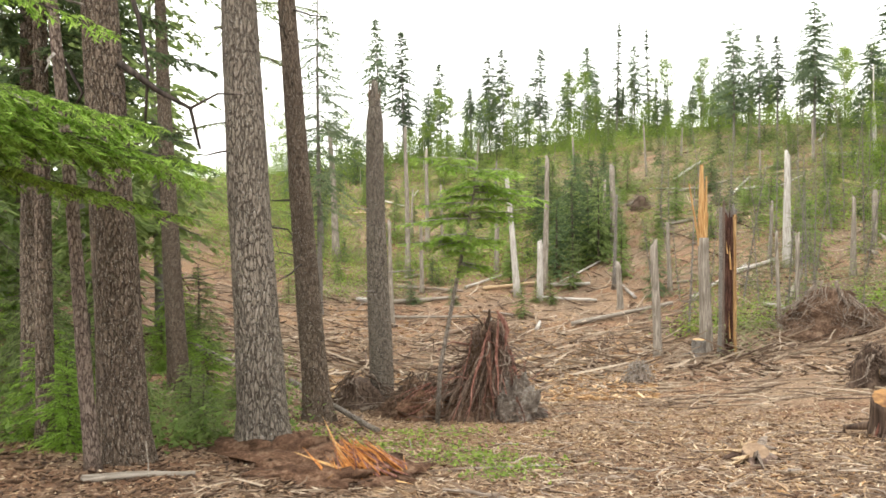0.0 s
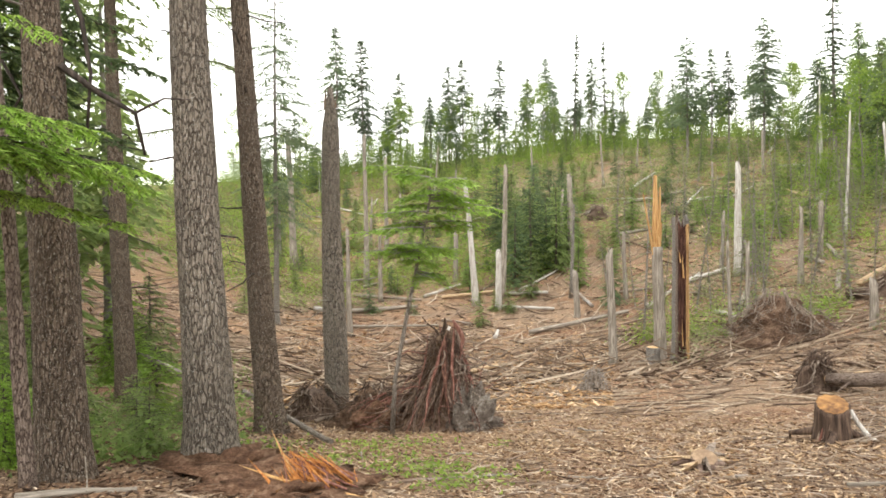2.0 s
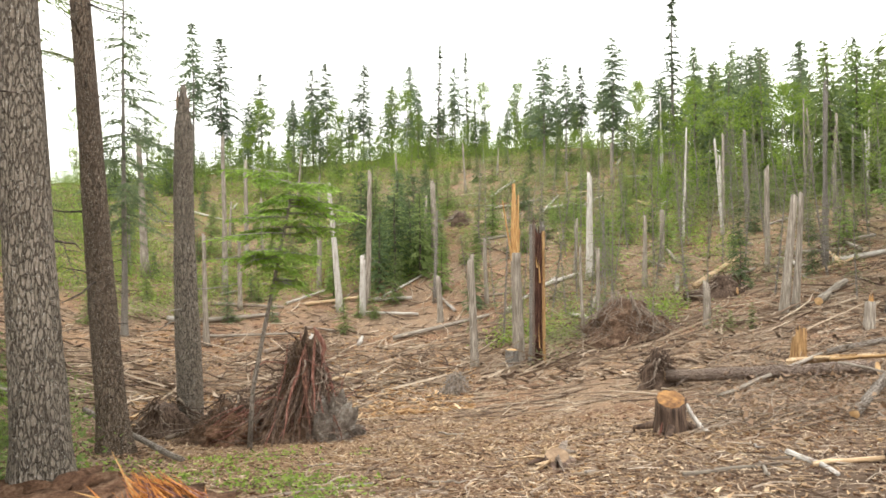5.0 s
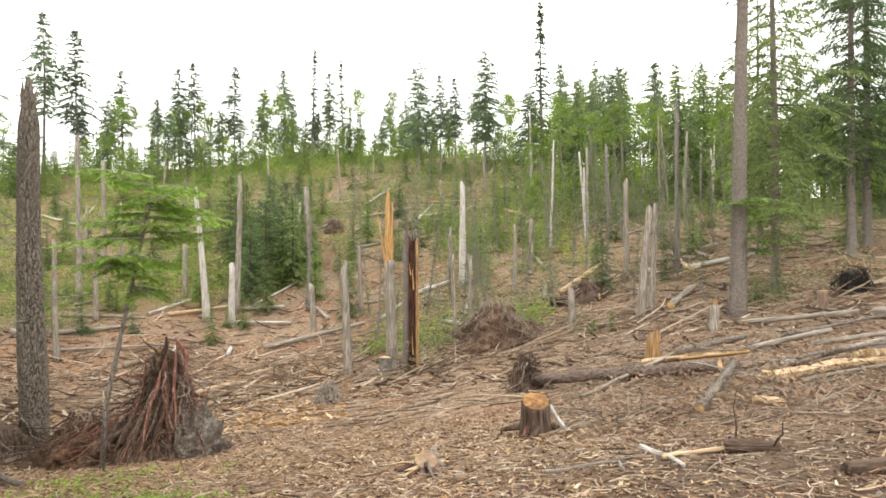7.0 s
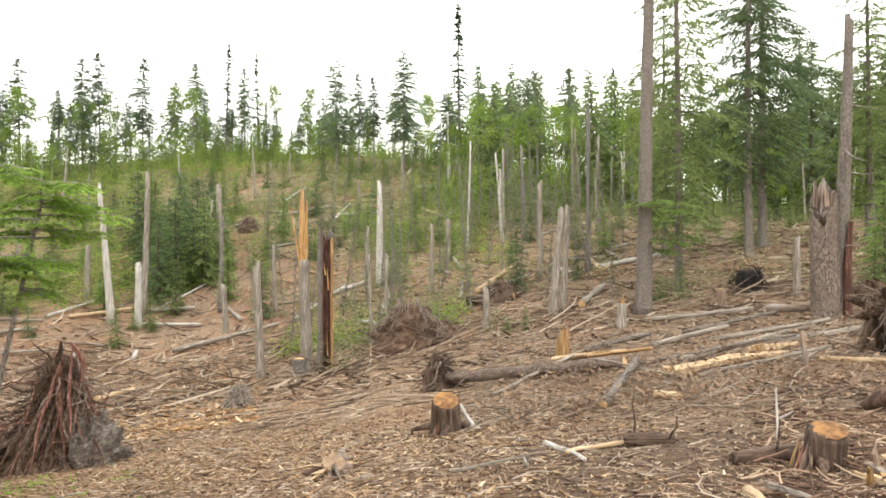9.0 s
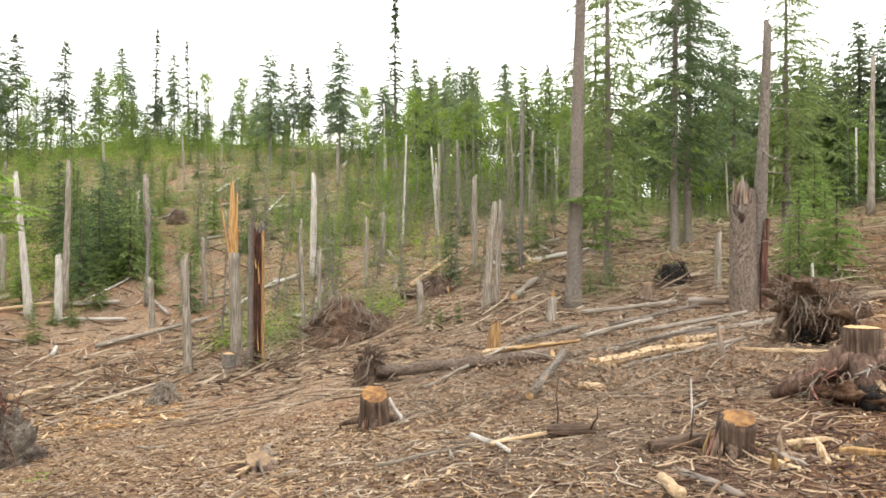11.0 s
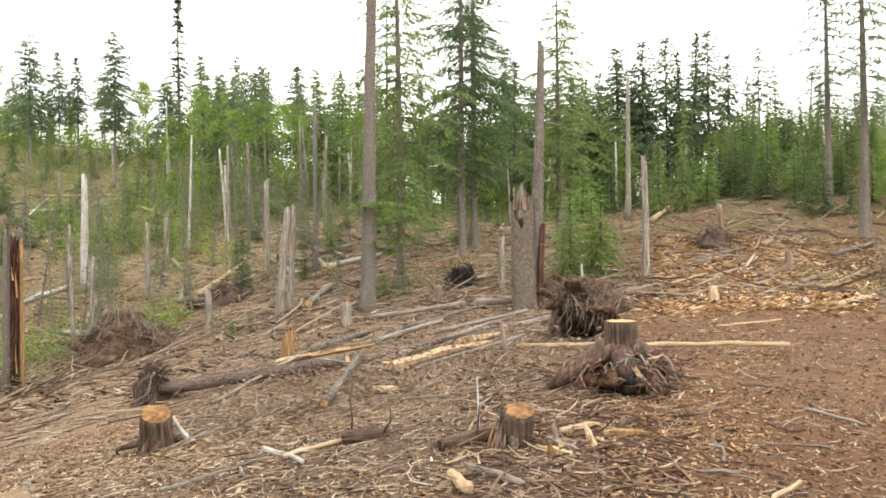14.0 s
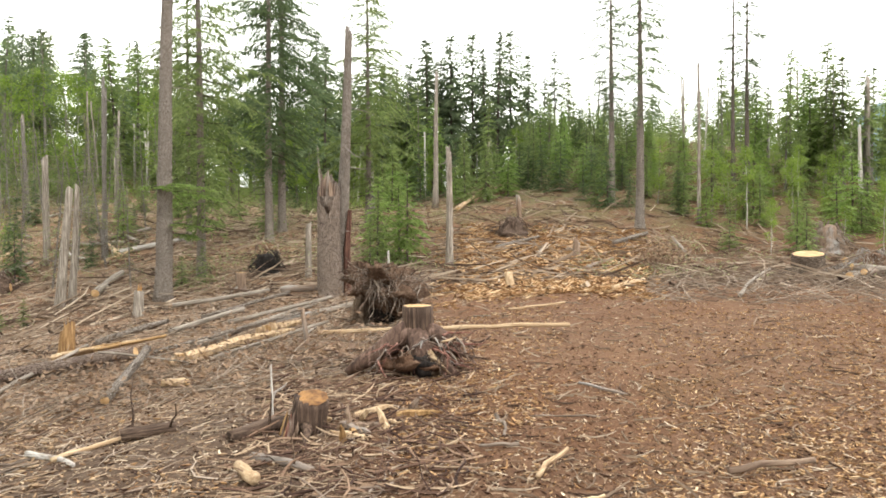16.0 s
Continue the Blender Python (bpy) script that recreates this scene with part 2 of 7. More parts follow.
CHIPS = island("wood_chips", [(0.0, (0.06, 0.031, 0.02)), (0.45, (0.13, 0.069, 0.04)), (0.7, (0.24, 0.142, 0.08)), (0.85, (0.46, 0.32, 0.2)), (1.0, (0.76, 0.63, 0.46))])
BRUSH = island("brush_twigs", [(0.0, (0.12, 0.085, 0.062)), (0.5, (0.26, 0.2, 0.15)), (1.0, (0.46, 0.38, 0.3))])
CHIPS_GOLD = island("golden_chips", [(0.0, (0.24, 0.125, 0.06)), (0.4, (0.45, 0.26, 0.12)), (0.8, (0.6, 0.4, 0.21)), (1.0, (0.74, 0.56, 0.36))])
STICKS = island("loose_sticks", [(0.0, (0.075, 0.047, 0.033)), (0.3, (0.175, 0.12, 0.083)), (0.6, (0.29, 0.215, 0.152)), (0.85, (0.42, 0.33, 0.24)), (1.0, (0.58, 0.475, 0.36))])
STRAW = island("straw_shreds", [(0.0, (0.18, 0.105, 0.058)), (0.5, (0.33, 0.215, 0.125)), (0.85, (0.49, 0.345, 0.205)), (1.0, (0.64, 0.49, 0.33))])
SHREDS = island("fresh_shreds", [(0.0, (0.14, 0.086, 0.052)), (0.4, (0.27, 0.178, 0.11)), (0.75, (0.42, 0.305, 0.2)), (1.0, (0.66, 0.54, 0.4))])
ROOTLETS = island("curled_root_bits", [(0.0, (0.15, 0.105, 0.08)), (0.5, (0.28, 0.21, 0.16)), (1.0, (0.52, 0.43, 0.34))])
RUSTY = island("rusty_splinters", [(0.0, (0.05, 0.027, 0.02)), (0.4, (0.13, 0.075, 0.052)), (0.75, (0.26, 0.165, 0.11)), (1.0, (0.52, 0.39, 0.26))])
CHIPS_BRIGHT = island("bright_chips", [(0.0, (0.3, 0.2, 0.12)), (0.6, (0.52, 0.38, 0.25)), (1.0, (0.78, 0.66, 0.5))])
LITTER = island("brown_litter", [(0.0, (0.05, 0.03, 0.02)), (0.5, (0.13, 0.08, 0.05)), (1.0, (0.26, 0.17, 0.11))])


def ground_material():
    m, t, b = nodes_of("clearing_soil")
    v = coords(t, (1, 1, 1), "Object", False)
    big = noise_tex(t, v, 0.16, 6, 0.62, 0.6)
    mid = noise_tex(t, v, 1.1, 8, 0.68, 0.3)
    fine = noise_tex(t, v, 11, 8, 0.75)
    soil = ramp(t, [(0.28, (0.066, 0.034, 0.021)), (0.5, (0.14, 0.076, 0.045)), (0.72, (0.25, 0.147, 0.088))], mid)
    straw = ramp(t, [(0.3, (0.17, 0.1, 0.058)), (0.7, (0.34, 0.222, 0.133))], fine)
    grey = ramp(t, [(0.3, (0.115, 0.08, 0.056)), (0.7, (0.235, 0.17, 0.12))], fine)
    base = mix(t, ramp(t, [(0.46, (0, 0, 0)), (0.6, (0.85, 0.85, 0.85))], big), soil, straw)
    base = mix(t, ramp(t, [(0.42, (0, 0, 0)), (0.57, (0.85, 0.85, 0.85))], noise_tex(t, v, 0.31, 6, 0.6, 0.8)), base, grey)
    moss = ramp(t, [(0.63, (0, 0, 0)), (0.72, (0.4, 0.4, 0.4))], noise_tex(t, v, 0.22, 7, 0.66, 1.2))
    base = mix(t, moss, base, ramp(t, [(0.3, (0.06, 0.085, 0.02)), (0.7, (0.15, 0.17, 0.05))], fine))
    for k, (turn, sx, sy, tone, tone2) in enumerate(((0.4, 20, 62, (0.54, 0.39, 0.24), (0.085, 0.045, 0.028)), (1.9, 15, 52, (0.32, 0.19, 0.105), (0.62, 0.48, 0.33)))):
        rot = t.nodes.new("ShaderNodeMapping")
        rot.inputs["Rotation"].default_value, rot.inputs["Scale"].default_value = (0, 0, turn), (sx, sy, 6)
        bend = t.nodes.new("ShaderNodeVectorMath")
        bend.operation = "MULTIPLY_ADD"
        wn = t.nodes.new("ShaderNodeTexNoise")
        wn.inputs["Scale"].default_value, wn.inputs["Detail"].default_value = 3.0 + k, 3
        t.links.new(v, wn.inputs["Vector"])
        t.links.new(wn.outputs["Color"], bend.inputs[0])
        bend.inputs[1].default_value = (0.55, 0.55, 0)
        t.links.new(v, bend.inputs[2])
        t.links.new(bend.outputs[0], rot.inputs[0])
        cell = t.nodes.new("ShaderNodeTexVoronoi")
        cell.inputs["Scale"].default_value = 1.0
        t.links.new(rot.outputs[0], cell.inputs["Vector"])
        sep = t.nodes.new("ShaderNodeSeparateColor")
        t.links.new(cell.outputs["Color"], sep.inputs[0])
        flake = mix(t, ramp(t, [(0.45, (0, 0, 0)), (0.55, (1, 1, 1))], sep.outputs["Green"]), tone, tone2)
        show = t.nodes.new("ShaderNodeMath")
        show.operation = "MULTIPLY"
        t.links.new(ramp(t, [(0.55, (0, 0, 0)), (0.62, (0.85, 0.85, 0.85))], sep.outputs["Red"]), show.inputs[0])
        t.links.new(ramp(t, [(0.25, (1, 1, 1)), (0.5, (0, 0, 0))], cell.outputs["Distance"]), show.inputs[1])
        base = mix(t, show.outputs[0], base, flake)
    # darker grey-brown patch of ground before the stumps
    far = t.nodes.new("ShaderNodeVectorMath")
    far.operation = "DISTANCE"
    far.inputs[1].default_value = (4.9, 4.3, 0)
    t.links.new(v, far.inputs[0])
    rim = t.nodes.new("ShaderNodeMath")
    rim.operation = "MULTIPLY_ADD"
    rim.inputs[1].default_value = 3.2
    t.links.new(mix(t, 0.4, noise_tex(t, v, 0.9, 6, 0.65, 0.5), mid), rim.inputs[0])
    t.links.new(far.outputs["Value"], rim.inputs[2])
    base = mix(t, ramp(t, [(0.28, (0.75, 0.75, 0.75)), (0.5, (0, 0, 0))], scaled(t, rim.outputs[0], 0.1)), base, ramp(t, [(0.3, (0.045, 0.031, 0.023)), (0.7, (0.115, 0.085, 0.064))], fine))
    # the track and the ground on its side: darker red-brown earth
    sp = t.nodes.new("ShaderNodeSeparateXYZ")
    t.links.new(v, sp.inputs[0])
    off = t.nodes.new("ShaderNodeMath")
    off.operation = "MULTIPLY_ADD"
    off.inputs[1].default_value = 0.55
    neg = t.nodes.new("ShaderNodeMath")
    neg.operation = "MULTIPLY_ADD"
    neg.inputs[1].default_value = -1.0
    t.links.new(sp.outputs["X"], off.inputs[0])
    t.links.new(mix(t, 0.5, mid, big), off.inputs[2])
    t.links.new(sp.outputs["Y"], neg.inputs[0])
    t.links.new(off.outputs[0], neg.inputs[2])
    track_side = ramp(t, [(0.3, (0, 0, 0)), (1.0, (0.72, 0.72, 0.72))], neg.outputs[0], True)
    base = mix(t, track_side, base, ramp(t, [(0.3, (0.064, 0.029, 0.016)), (0.7, (0.165, 0.083, 0.044))], fine))
    rise = t.nodes.new("ShaderNodeSeparateXYZ")
    t.links.new(v, rise.inputs[0])
    hill = ramp(t, [(0.08, (0, 0, 0)), (0.4, (1, 1, 1))], scaled(t, rise.outputs["Z"], 0.1))
    sod = mix(t, ramp(t, [(0.42, (0, 0, 0)), (0.56, (0.7, 0.7, 0.7))], noise_tex(t, v, 0.5, 8, 0.7, 0.8)), (0, 0, 0), hill)
    base = mix(t, sod, base, ramp(t, [(0.3, (0.07, 0.078, 0.034)), (0.7, (0.16, 0.165, 0.08))], fine))
    bump(t, b, mix(t, 0.5, mid, fine), 1.0, 0.05)
    return finish(m, t, b, base, 0.95, 0.1)


SOIL = ground_material()


def earth_material(name, dark, mid, light):
    m, t, b = nodes_of(name)
    v = coords(t, (1, 1, 1))
    lumps = noise_tex(t, v, 4.5, 8, 0.72)
    crumbs = noise_tex(t, v, 19, 6, 0.75)
    h = mix(t, 0.45, lumps, crumbs)
    base = ramp(t, [(0.38, dark), (0.5, mid), (0.62, light)], h)
    bump(t, b, h, 1.0, 0.12)
    return finish(m, t, b, base, 0.95, 0.1)


EARTH = earth_material("root_earth", (0.045, 0.027, 0.018), (0.135, 0.083, 0.055), (0.28, 0.195, 0.135))
EARTH_ASH = earth_material("ashy_earth", (0.06, 0.045, 0.036), (0.16, 0.13, 0.105), (0.4, 0.37, 0.33))
EARTH_RED = earth_material("red_bark_earth", (0.05, 0.026, 0.016), (0.15, 0.082, 0.05), (0.3, 0.19, 0.125))
EARTH_DUST = earth_material("dusty_earth", (0.085, 0.055, 0.038), (0.20, 0.145, 0.10), (0.36, 0.28, 0.21))

# ---- mesh helpers ----
class Acc:
    """Gathers the vertices and faces of one mesh."""

    def __init__(self):
        self.v, self.f = [], []

    def add(self, verts, faces):
        k = len(self.v)
        self.v.extend(verts)
        self.f.extend(tuple(i + k for i in f) for f in faces)

    def mesh(self, name, smooth=False):
        me = bpy.data.meshes.new(name)
        me.from_pydata([tuple(p) for p in self.v], [], self.f)
        if smooth:
            me.shade_smooth()
        me.update()
        return me


def part(name, acc, mat, parent, label="", smooth=False):
    me = acc.mesh(name, smooth) if isinstance(acc, Acc) else acc
    if not me.materials:
        me.materials.append(mat)
    ob = new(name, me)
    ob.parent = parent
    if label:
        ob["label"] = label
    return ob


def thing(name, at, label, category, group="", rz=0.0, kind=""):
    ob = new(name)
    ob.empty_display_size = 0.2
    ob.matrix_basis = pose(*at, 0, 0, rz)
    return tagged(ob, label, category, group, kind)


def frames_along(pts):
    """Two cross axes at each point of a path."""
    out, side = [], Vector((1, 0, 0))
    for i in range(len(pts)):
        d = (pts[min(i + 1, len(pts) - 1)] - pts[max(i - 1, 0)])
        d = d.normalized() if d.length > 1e-9 else Vector((0, 0, 1))
        side = side - d * side.dot(d)
        if side.length < 1e-3:
            side = d.orthogonal()
        side.normalize()
        out.append((side.copy(), d.cross(side)))
    return out


def tube(acc, pts, rads, seg=8, cap=True, rough=0.0, freq=3.0, seed=0.0, flute=None, jag=None):
    """A tapered round limb along pts. rough: uneven radius; flute(a, s): factor by angle and share of length; jag(a): push of the top edge."""
    pts = [Vector(p) for p in pts]
    fr = frames_along(pts)
    n, verts, faces = len(pts), [], []
    for i, (p, r) in enumerate(zip(pts, rads)):
        a1, a2 = fr[i]
        for k in range(seg):
            a = 2 * math.pi * k / seg
            q = r
            if rough:
                q *= 1 + rough * noise.noise(Vector((math.cos(a) * freq + seed, math.sin(a) * freq, p.z * freq * 0.45 + p.x + seed)))
            if flute:
                q *= flute(a, i / (n - 1))
            w = p + (a1 * math.cos(a) + a2 * math.sin(a)) * q
            if jag and i == n - 1:
                w = w + (pts[-1] - pts[-2]).normalized() * jag(a)
            verts.append(w)
    for i in range(n - 1):
        for k in range(seg):
            k2 = (k + 1) % seg
            faces.append((i * seg + k, i * seg + k2, (i + 1) * seg + k2, (i + 1) * seg + k))
    if cap:
        verts += [pts[0], pts[-1]]
        for k in range(seg):
            k2 = (k + 1) % seg
            faces.append((n * seg, k2, k))
            faces.append((n * seg + 1, (n - 1) * seg + k, (n - 1) * seg + k2))
    acc.add(verts, faces)


def sliver(acc, base, tip, width, thick, rnd):
    """A split splinter: wide at the base, running to a point."""
    base, tip = Vector(base), Vector(tip)
    d = tip - base
    s = d.orthogonal().normalized()
    s.rotate(Matrix.Rotation(rnd.uniform(0, 6.3), 3, d.normalized()))
    u = d.normalized().cross(s)
    m = base + d * rnd.uniform(0.35, 0.6)
    v = [base - s * width / 2, base + s * width / 2, m + s * width * 0.4 + u * thick, m - s * width * 0.35 + u * thick * 0.4, tip,
         base + u * thick, m - u * thick * 0.3]
    acc.add(v, [(0, 1, 2, 3), (3, 2, 4), (1, 5, 2), (5, 0, 3), (2, 6, 4), (6, 3, 4), (1, 0, 5), (1, 6, 2), (0, 3, 6), (0, 6, 1)])


def crooked(rnd, a, b, n=5, wob=0.06):
    """Points from a to b along a slightly crooked line."""
    a, b = Vector(a), Vector(b)
    L = (b - a).length
    out = []
    for i in range(n):
        s = i / (n - 1)
        k = math.sin(math.pi * s) * wob * L
        out.append(a.lerp(b, s) + Vector((rnd.uniform(-k, k), rnd.uniform(-k, k), rnd.uniform(-k, k))))
    return out


# ---- the lie of the land ----
RINGS = [
    (7, 5.5, [-25, 5, 35, 65, 95], [0.45, -0.22, -0.53, 1.31, -1.26]),
    (15, 8, [-25, 0, 25, 50, 75, 100], [-0.76, -0.25, -0.08, -0.03, -0.38, 1.07]),
    (27, 12, [-25, 0, 25, 50, 75, 100], [0.63, -1.64, -1.83, 1.46, -1.06, -0.82]),
    (48, 19, [-25, 0, 25, 50, 75, 105], [0.36, -6.21, 1.91, -2.12, 2.06, -0.26]),
    (85, 30, [-30, 0, 30, 60, 90], [2.61, 2.51, 6.83, -1.58, 3.23]),
    (145, 50, [-30, 15, 60, 105], [4.47, 10.7, 4.94, 2.88]),
    (63, 11, [84], [5.0]),
]
HILLS = [(r * math.sin(radians(a)), r * math.cos(radians(a)), 1 / (2 * s * s), h) for r, s, az, hs in RINGS for a, h in zip(az, hs)]


def lie(x, y):
    return sum(h * math.exp(-((x - cx) ** 2 + (y - cy) ** 2) * k) for cx, cy, k, h in HILLS)


def ground(x, y):
    d = math.hypot(x, y)
    w = min(1.0, max(0.0, (d - 1.5) / 4))
    z = lie(x, y)
    z += w * 0.05 * noise.noise(Vector((x * 0.55, y * 0.55, 3.1))) + w * 0.025 * noise.noise(Vector((x * 1.9, y * 1.9, 7.7)))
    if d > 20:
        z += min(1, (d - 20) / 30) * 0.45 * noise.noise(Vector((x * 0.11, y * 0.11, 1.3)))
    return z


def on(x, y, dz=0.0):
    return (x, y, ground(x, y) + dz)


def polar(az, r):
    return r * math.sin(radians(az)), r * math.cos(radians(az))


def build_ground():
    """One sheet from the viewer's feet to the horizon, finest where it is seen near."""
    turns = [a for a in range(-180, -46, 6)] + [-46 + 0.45 * i for i in range(373)] + [a for a in range(123, 180, 6)]
    radii = [0.4 * 1.03 ** i for i in range(0, 214)] + [260, 330, 450, 640, 900, 1300, 1900]
    n, v, f = len(turns), [(0, 0, ground(0, 0))], []
    for r in radii:
        for a in turns:
            x, y = polar(a, r)
            v.append((x, y, ground(x, y) + (0.012 * noise.noise(Vector((x * 9, y * 9, 0))) if r < 30 else 0)))
    for k in range(n):
        f.append((0, 1 + (k + 1) % n, 1 + k))
    for i in range(len(radii) - 1):
        for k in range(n):
            k2 = (k + 1) % n
            f.append((1 + i * n + k, 1 + i * n + k2, 1 + (i + 1) * n + k2, 1 + (i + 1) * n + k))
    acc = Acc()
    acc.v, acc.f = v, f
    me = acc.mesh("ground", True)
    me.materials.append(SOIL)
    return tagged(new("ground", me), "brown churned forest soil strewn with wood chips", "ground", kind="structure")


build_ground()

# ---- plants and dead wood ----
def spray(acc, p, d, up, length, width, rnd):
    """One flat needle spray: a kite, folded a little along its middle."""
    s = d.cross(up)
    if s.length < 1e-4:
        s = d.orthogonal()
    s.normalize()
    m = p + d * length * rnd.uniform(0.4, 0.55)
    sag = Vector((0, 0, -length * 0.1))
    acc.add([p, m + s * width * 0.5 + sag, p + d * length + sag * 1.5, m - s * width * 0.5 + sag], [(0, 1, 2), (0, 2, 3)])


def needle(acc, p, d, up, length, width):
    """One thin needle twig: a slim blade."""
    s = d.cross(up)
    if s.length < 1e-4:
        s = d.orthogonal()
    s.normalize()
    acc.add([p - s * width * 0.5, p + s * width * 0.5, p + d * length + Vector((0, 0, -length * 0.12))], [(0, 1, 2)])


def limb(acc, pts, r):
    """A light limb far up in a crown: a narrow folded strip."""
    n = len(pts)
    v = []
    for i, p in enumerate(pts):
        w = r * (1 - 0.8 * i / (n - 1))
        v += [p + Vector((0, 0, w)), p - Vector((0, 0, w))]
    acc.add(v, [(2 * i, 2 * i + 1, 2 * i + 3, 2 * i + 2) for i in range(n - 1)])


def crown_shape(kind, s):
    """Branch length, as a share of the largest, at the share s of the crown from its foot."""
    if kind == "spire":
        return (1 - s) ** 0.6 * (0.6 + 0.4 * min(1, s * 5)) + 0.05
    if kind == "column":
        return 0.8 * (1 - s ** 1.6) * (0.5 + 0.5 * min(1, s * 4)) + 0.06
    if kind == "tuft":
        return math.sin(math.pi * min(1, 0.15 + s * 0.85)) ** 0.8 * (1 - 0.6 * s) + 0.05
    return (1 - s) ** 0.6 + 0.06


def frond(top, curve, a, L, rnd, step, sub, spread, hang, blade):
    """Needle twigs set both ways along a bough, longest near its middle and hanging a little."""
    n = max(3, int(L / step))
    out, side = Vector((math.cos(a), math.sin(a), 0)), Vector((-math.sin(a), math.cos(a), 0))
    for j in range(n):
        u = 0.08 + 0.92 * (j + rnd.random()) / n
        p = curve(u)
        for s in (-1, 1):
            w = spread * L * min(1.0, 0.35 + u * 2.2) * (1.12 - u) ** 0.7 * rnd.uniform(0.55, 1.25)
            lean = rnd.uniform(0.5, 1.1)
            d = (out * math.cos(lean) + side * s * math.sin(lean) + Vector((0, 0, -hang * rnd.uniform(0.1, 1.3)))).normalized()
            up = Vector((rnd.uniform(-1, 1), rnd.uniform(-1, 1), 0.9))
            if sub == 1:
                needle(top, p, d, up, max(w, step), blade * rnd.uniform(0.8, 1.3))
                continue
            for k in range(sub):
                v = (k + rnd.random()) / sub * 0.85
                o = (d + d.cross(Vector((0, 0, 1))) * rnd.uniform(-0.9, 0.9) + Vector((0, 0, rnd.uniform(-0.45, 0.15)))).normalized()
                needle(top, p + d * w * v, o, up, max(blade * 1.6, w * rnd.uniform(0.35, 0.6)), blade * rnd.uniform(0.7, 1.2))
    needle(top, curve(0.9), (curve(1.0) - curve(0.8)).normalized(), Vector((0.3, 0.3, 1)), max(step, 0.22 * L), blade)


def conifer_meshes(seed, tall, crown, reach, shape="spire", whorls=0.34, per=5, step=0.17, blade=0.12, droop=0.35, r0=0.16, dead=14, holes=0.2, sub=1, spread=0.34, hang=0.45):
    """Trunk and crown of a conifer that is `tall` high, with boughs over its top `crown` metres."""
    rnd = random.Random(seed)
    trunk, twigs, top = Acc(), Acc(), Acc()
    n = 9
    ba, bb = rnd.uniform(0, 6.28), rnd.uniform(0.3, 1.0)
    bend = [Vector((math.cos(ba + 0.2 * i), math.sin(ba + 0.2 * i), 0)) * tall * 0.0035 * bb * i for i in range(n)]
    line = [Vector((0, 0, -0.3 + (tall + 0.3) * i / (n - 1))) + bend[i] for i in range(n)]
    tube(trunk, line, [r0 * (1.25 if i == 0 else 1) * (1 - 0.93 * i / (n - 1)) + 0.012 for i in range(n)], 6, False)

    def axis(z):
        k = min(n - 2, max(0, int((z + 0.3) / (tall + 0.3) * (n - 1))))
        a, b = line[k], line[k + 1]
        return a.lerp(b, (z - a.z) / (b.z - a.z))

    for _ in range(dead):
        z = rnd.uniform(0.12 * tall, max(0.2 * tall, tall - crown * 0.8))
        a = rnd.uniform(0, 6.283)
        L = reach * rnd.uniform(0.25, 0.75)
        p = axis(z)
        q = p + Vector((math.cos(a) * L, math.sin(a) * L, rnd.uniform(-0.35, 0.15) * L))
        limb(twigs, [p, p.lerp(q, 0.6) + Vector((0, 0, 0.05 * L)), q], 0.016)
    z = tall - crown
    while z < tall - 0.1:
        s = (z - (tall - crown)) / crown
        gap = noise.noise(Vector((seed * 3.7, z * 0.9, 0)))
        first = rnd.uniform(0, 6.283)
        for k in range(per):
            if rnd.random() < holes + (0.35 if gap > 0.25 else 0):
                continue
            a = first + 6.283 * k / per + rnd.uniform(-0.5, 0.5)
            side = 0.95 + 0.45 * noise.noise(Vector((math.cos(a) * 1.2 + seed, math.sin(a) * 1.2, z * 0.35)))
            L = reach * crown_shape(shape, s) * rnd.uniform(0.6, 1.25) * side
            if L < 0.08:
                continue
            rise = rnd.uniform(-0.3, 0.25) + 0.6 * s ** 2
            out = Vector((math.cos(a), math.sin(a), 0))
            p0 = axis(min(tall, max(0.1, z + rnd.uniform(-0.5, 0.5) * whorls)))

            def curve(u):
                return p0 + out * L * u + Vector((0, 0, (rise * u - droop * u * u) * L))

            if tall < 8 or k % 3 == 0:
                limb(twigs, [curve(u) for u in (0, 0.5, 1)], 0.014 + 0.004 * L)
            frond(top, curve, a, L, rnd, step, sub, spread, hang, blade)
        z += whorls * rnd.uniform(0.6, 1.4)
    for j in range(5):
        d = Vector((rnd.uniform(-0.3, 0.3), rnd.uniform(-0.3, 0.3), 1)).normalized()
        spray(top, axis(tall - 0.25 - 0.08 * j), d, Vector((1, 0, 0)), 0.3, 0.09, rnd)
    return trunk.mesh("trunk", True), top.mesh("crown"), twigs.mesh("branchwork")


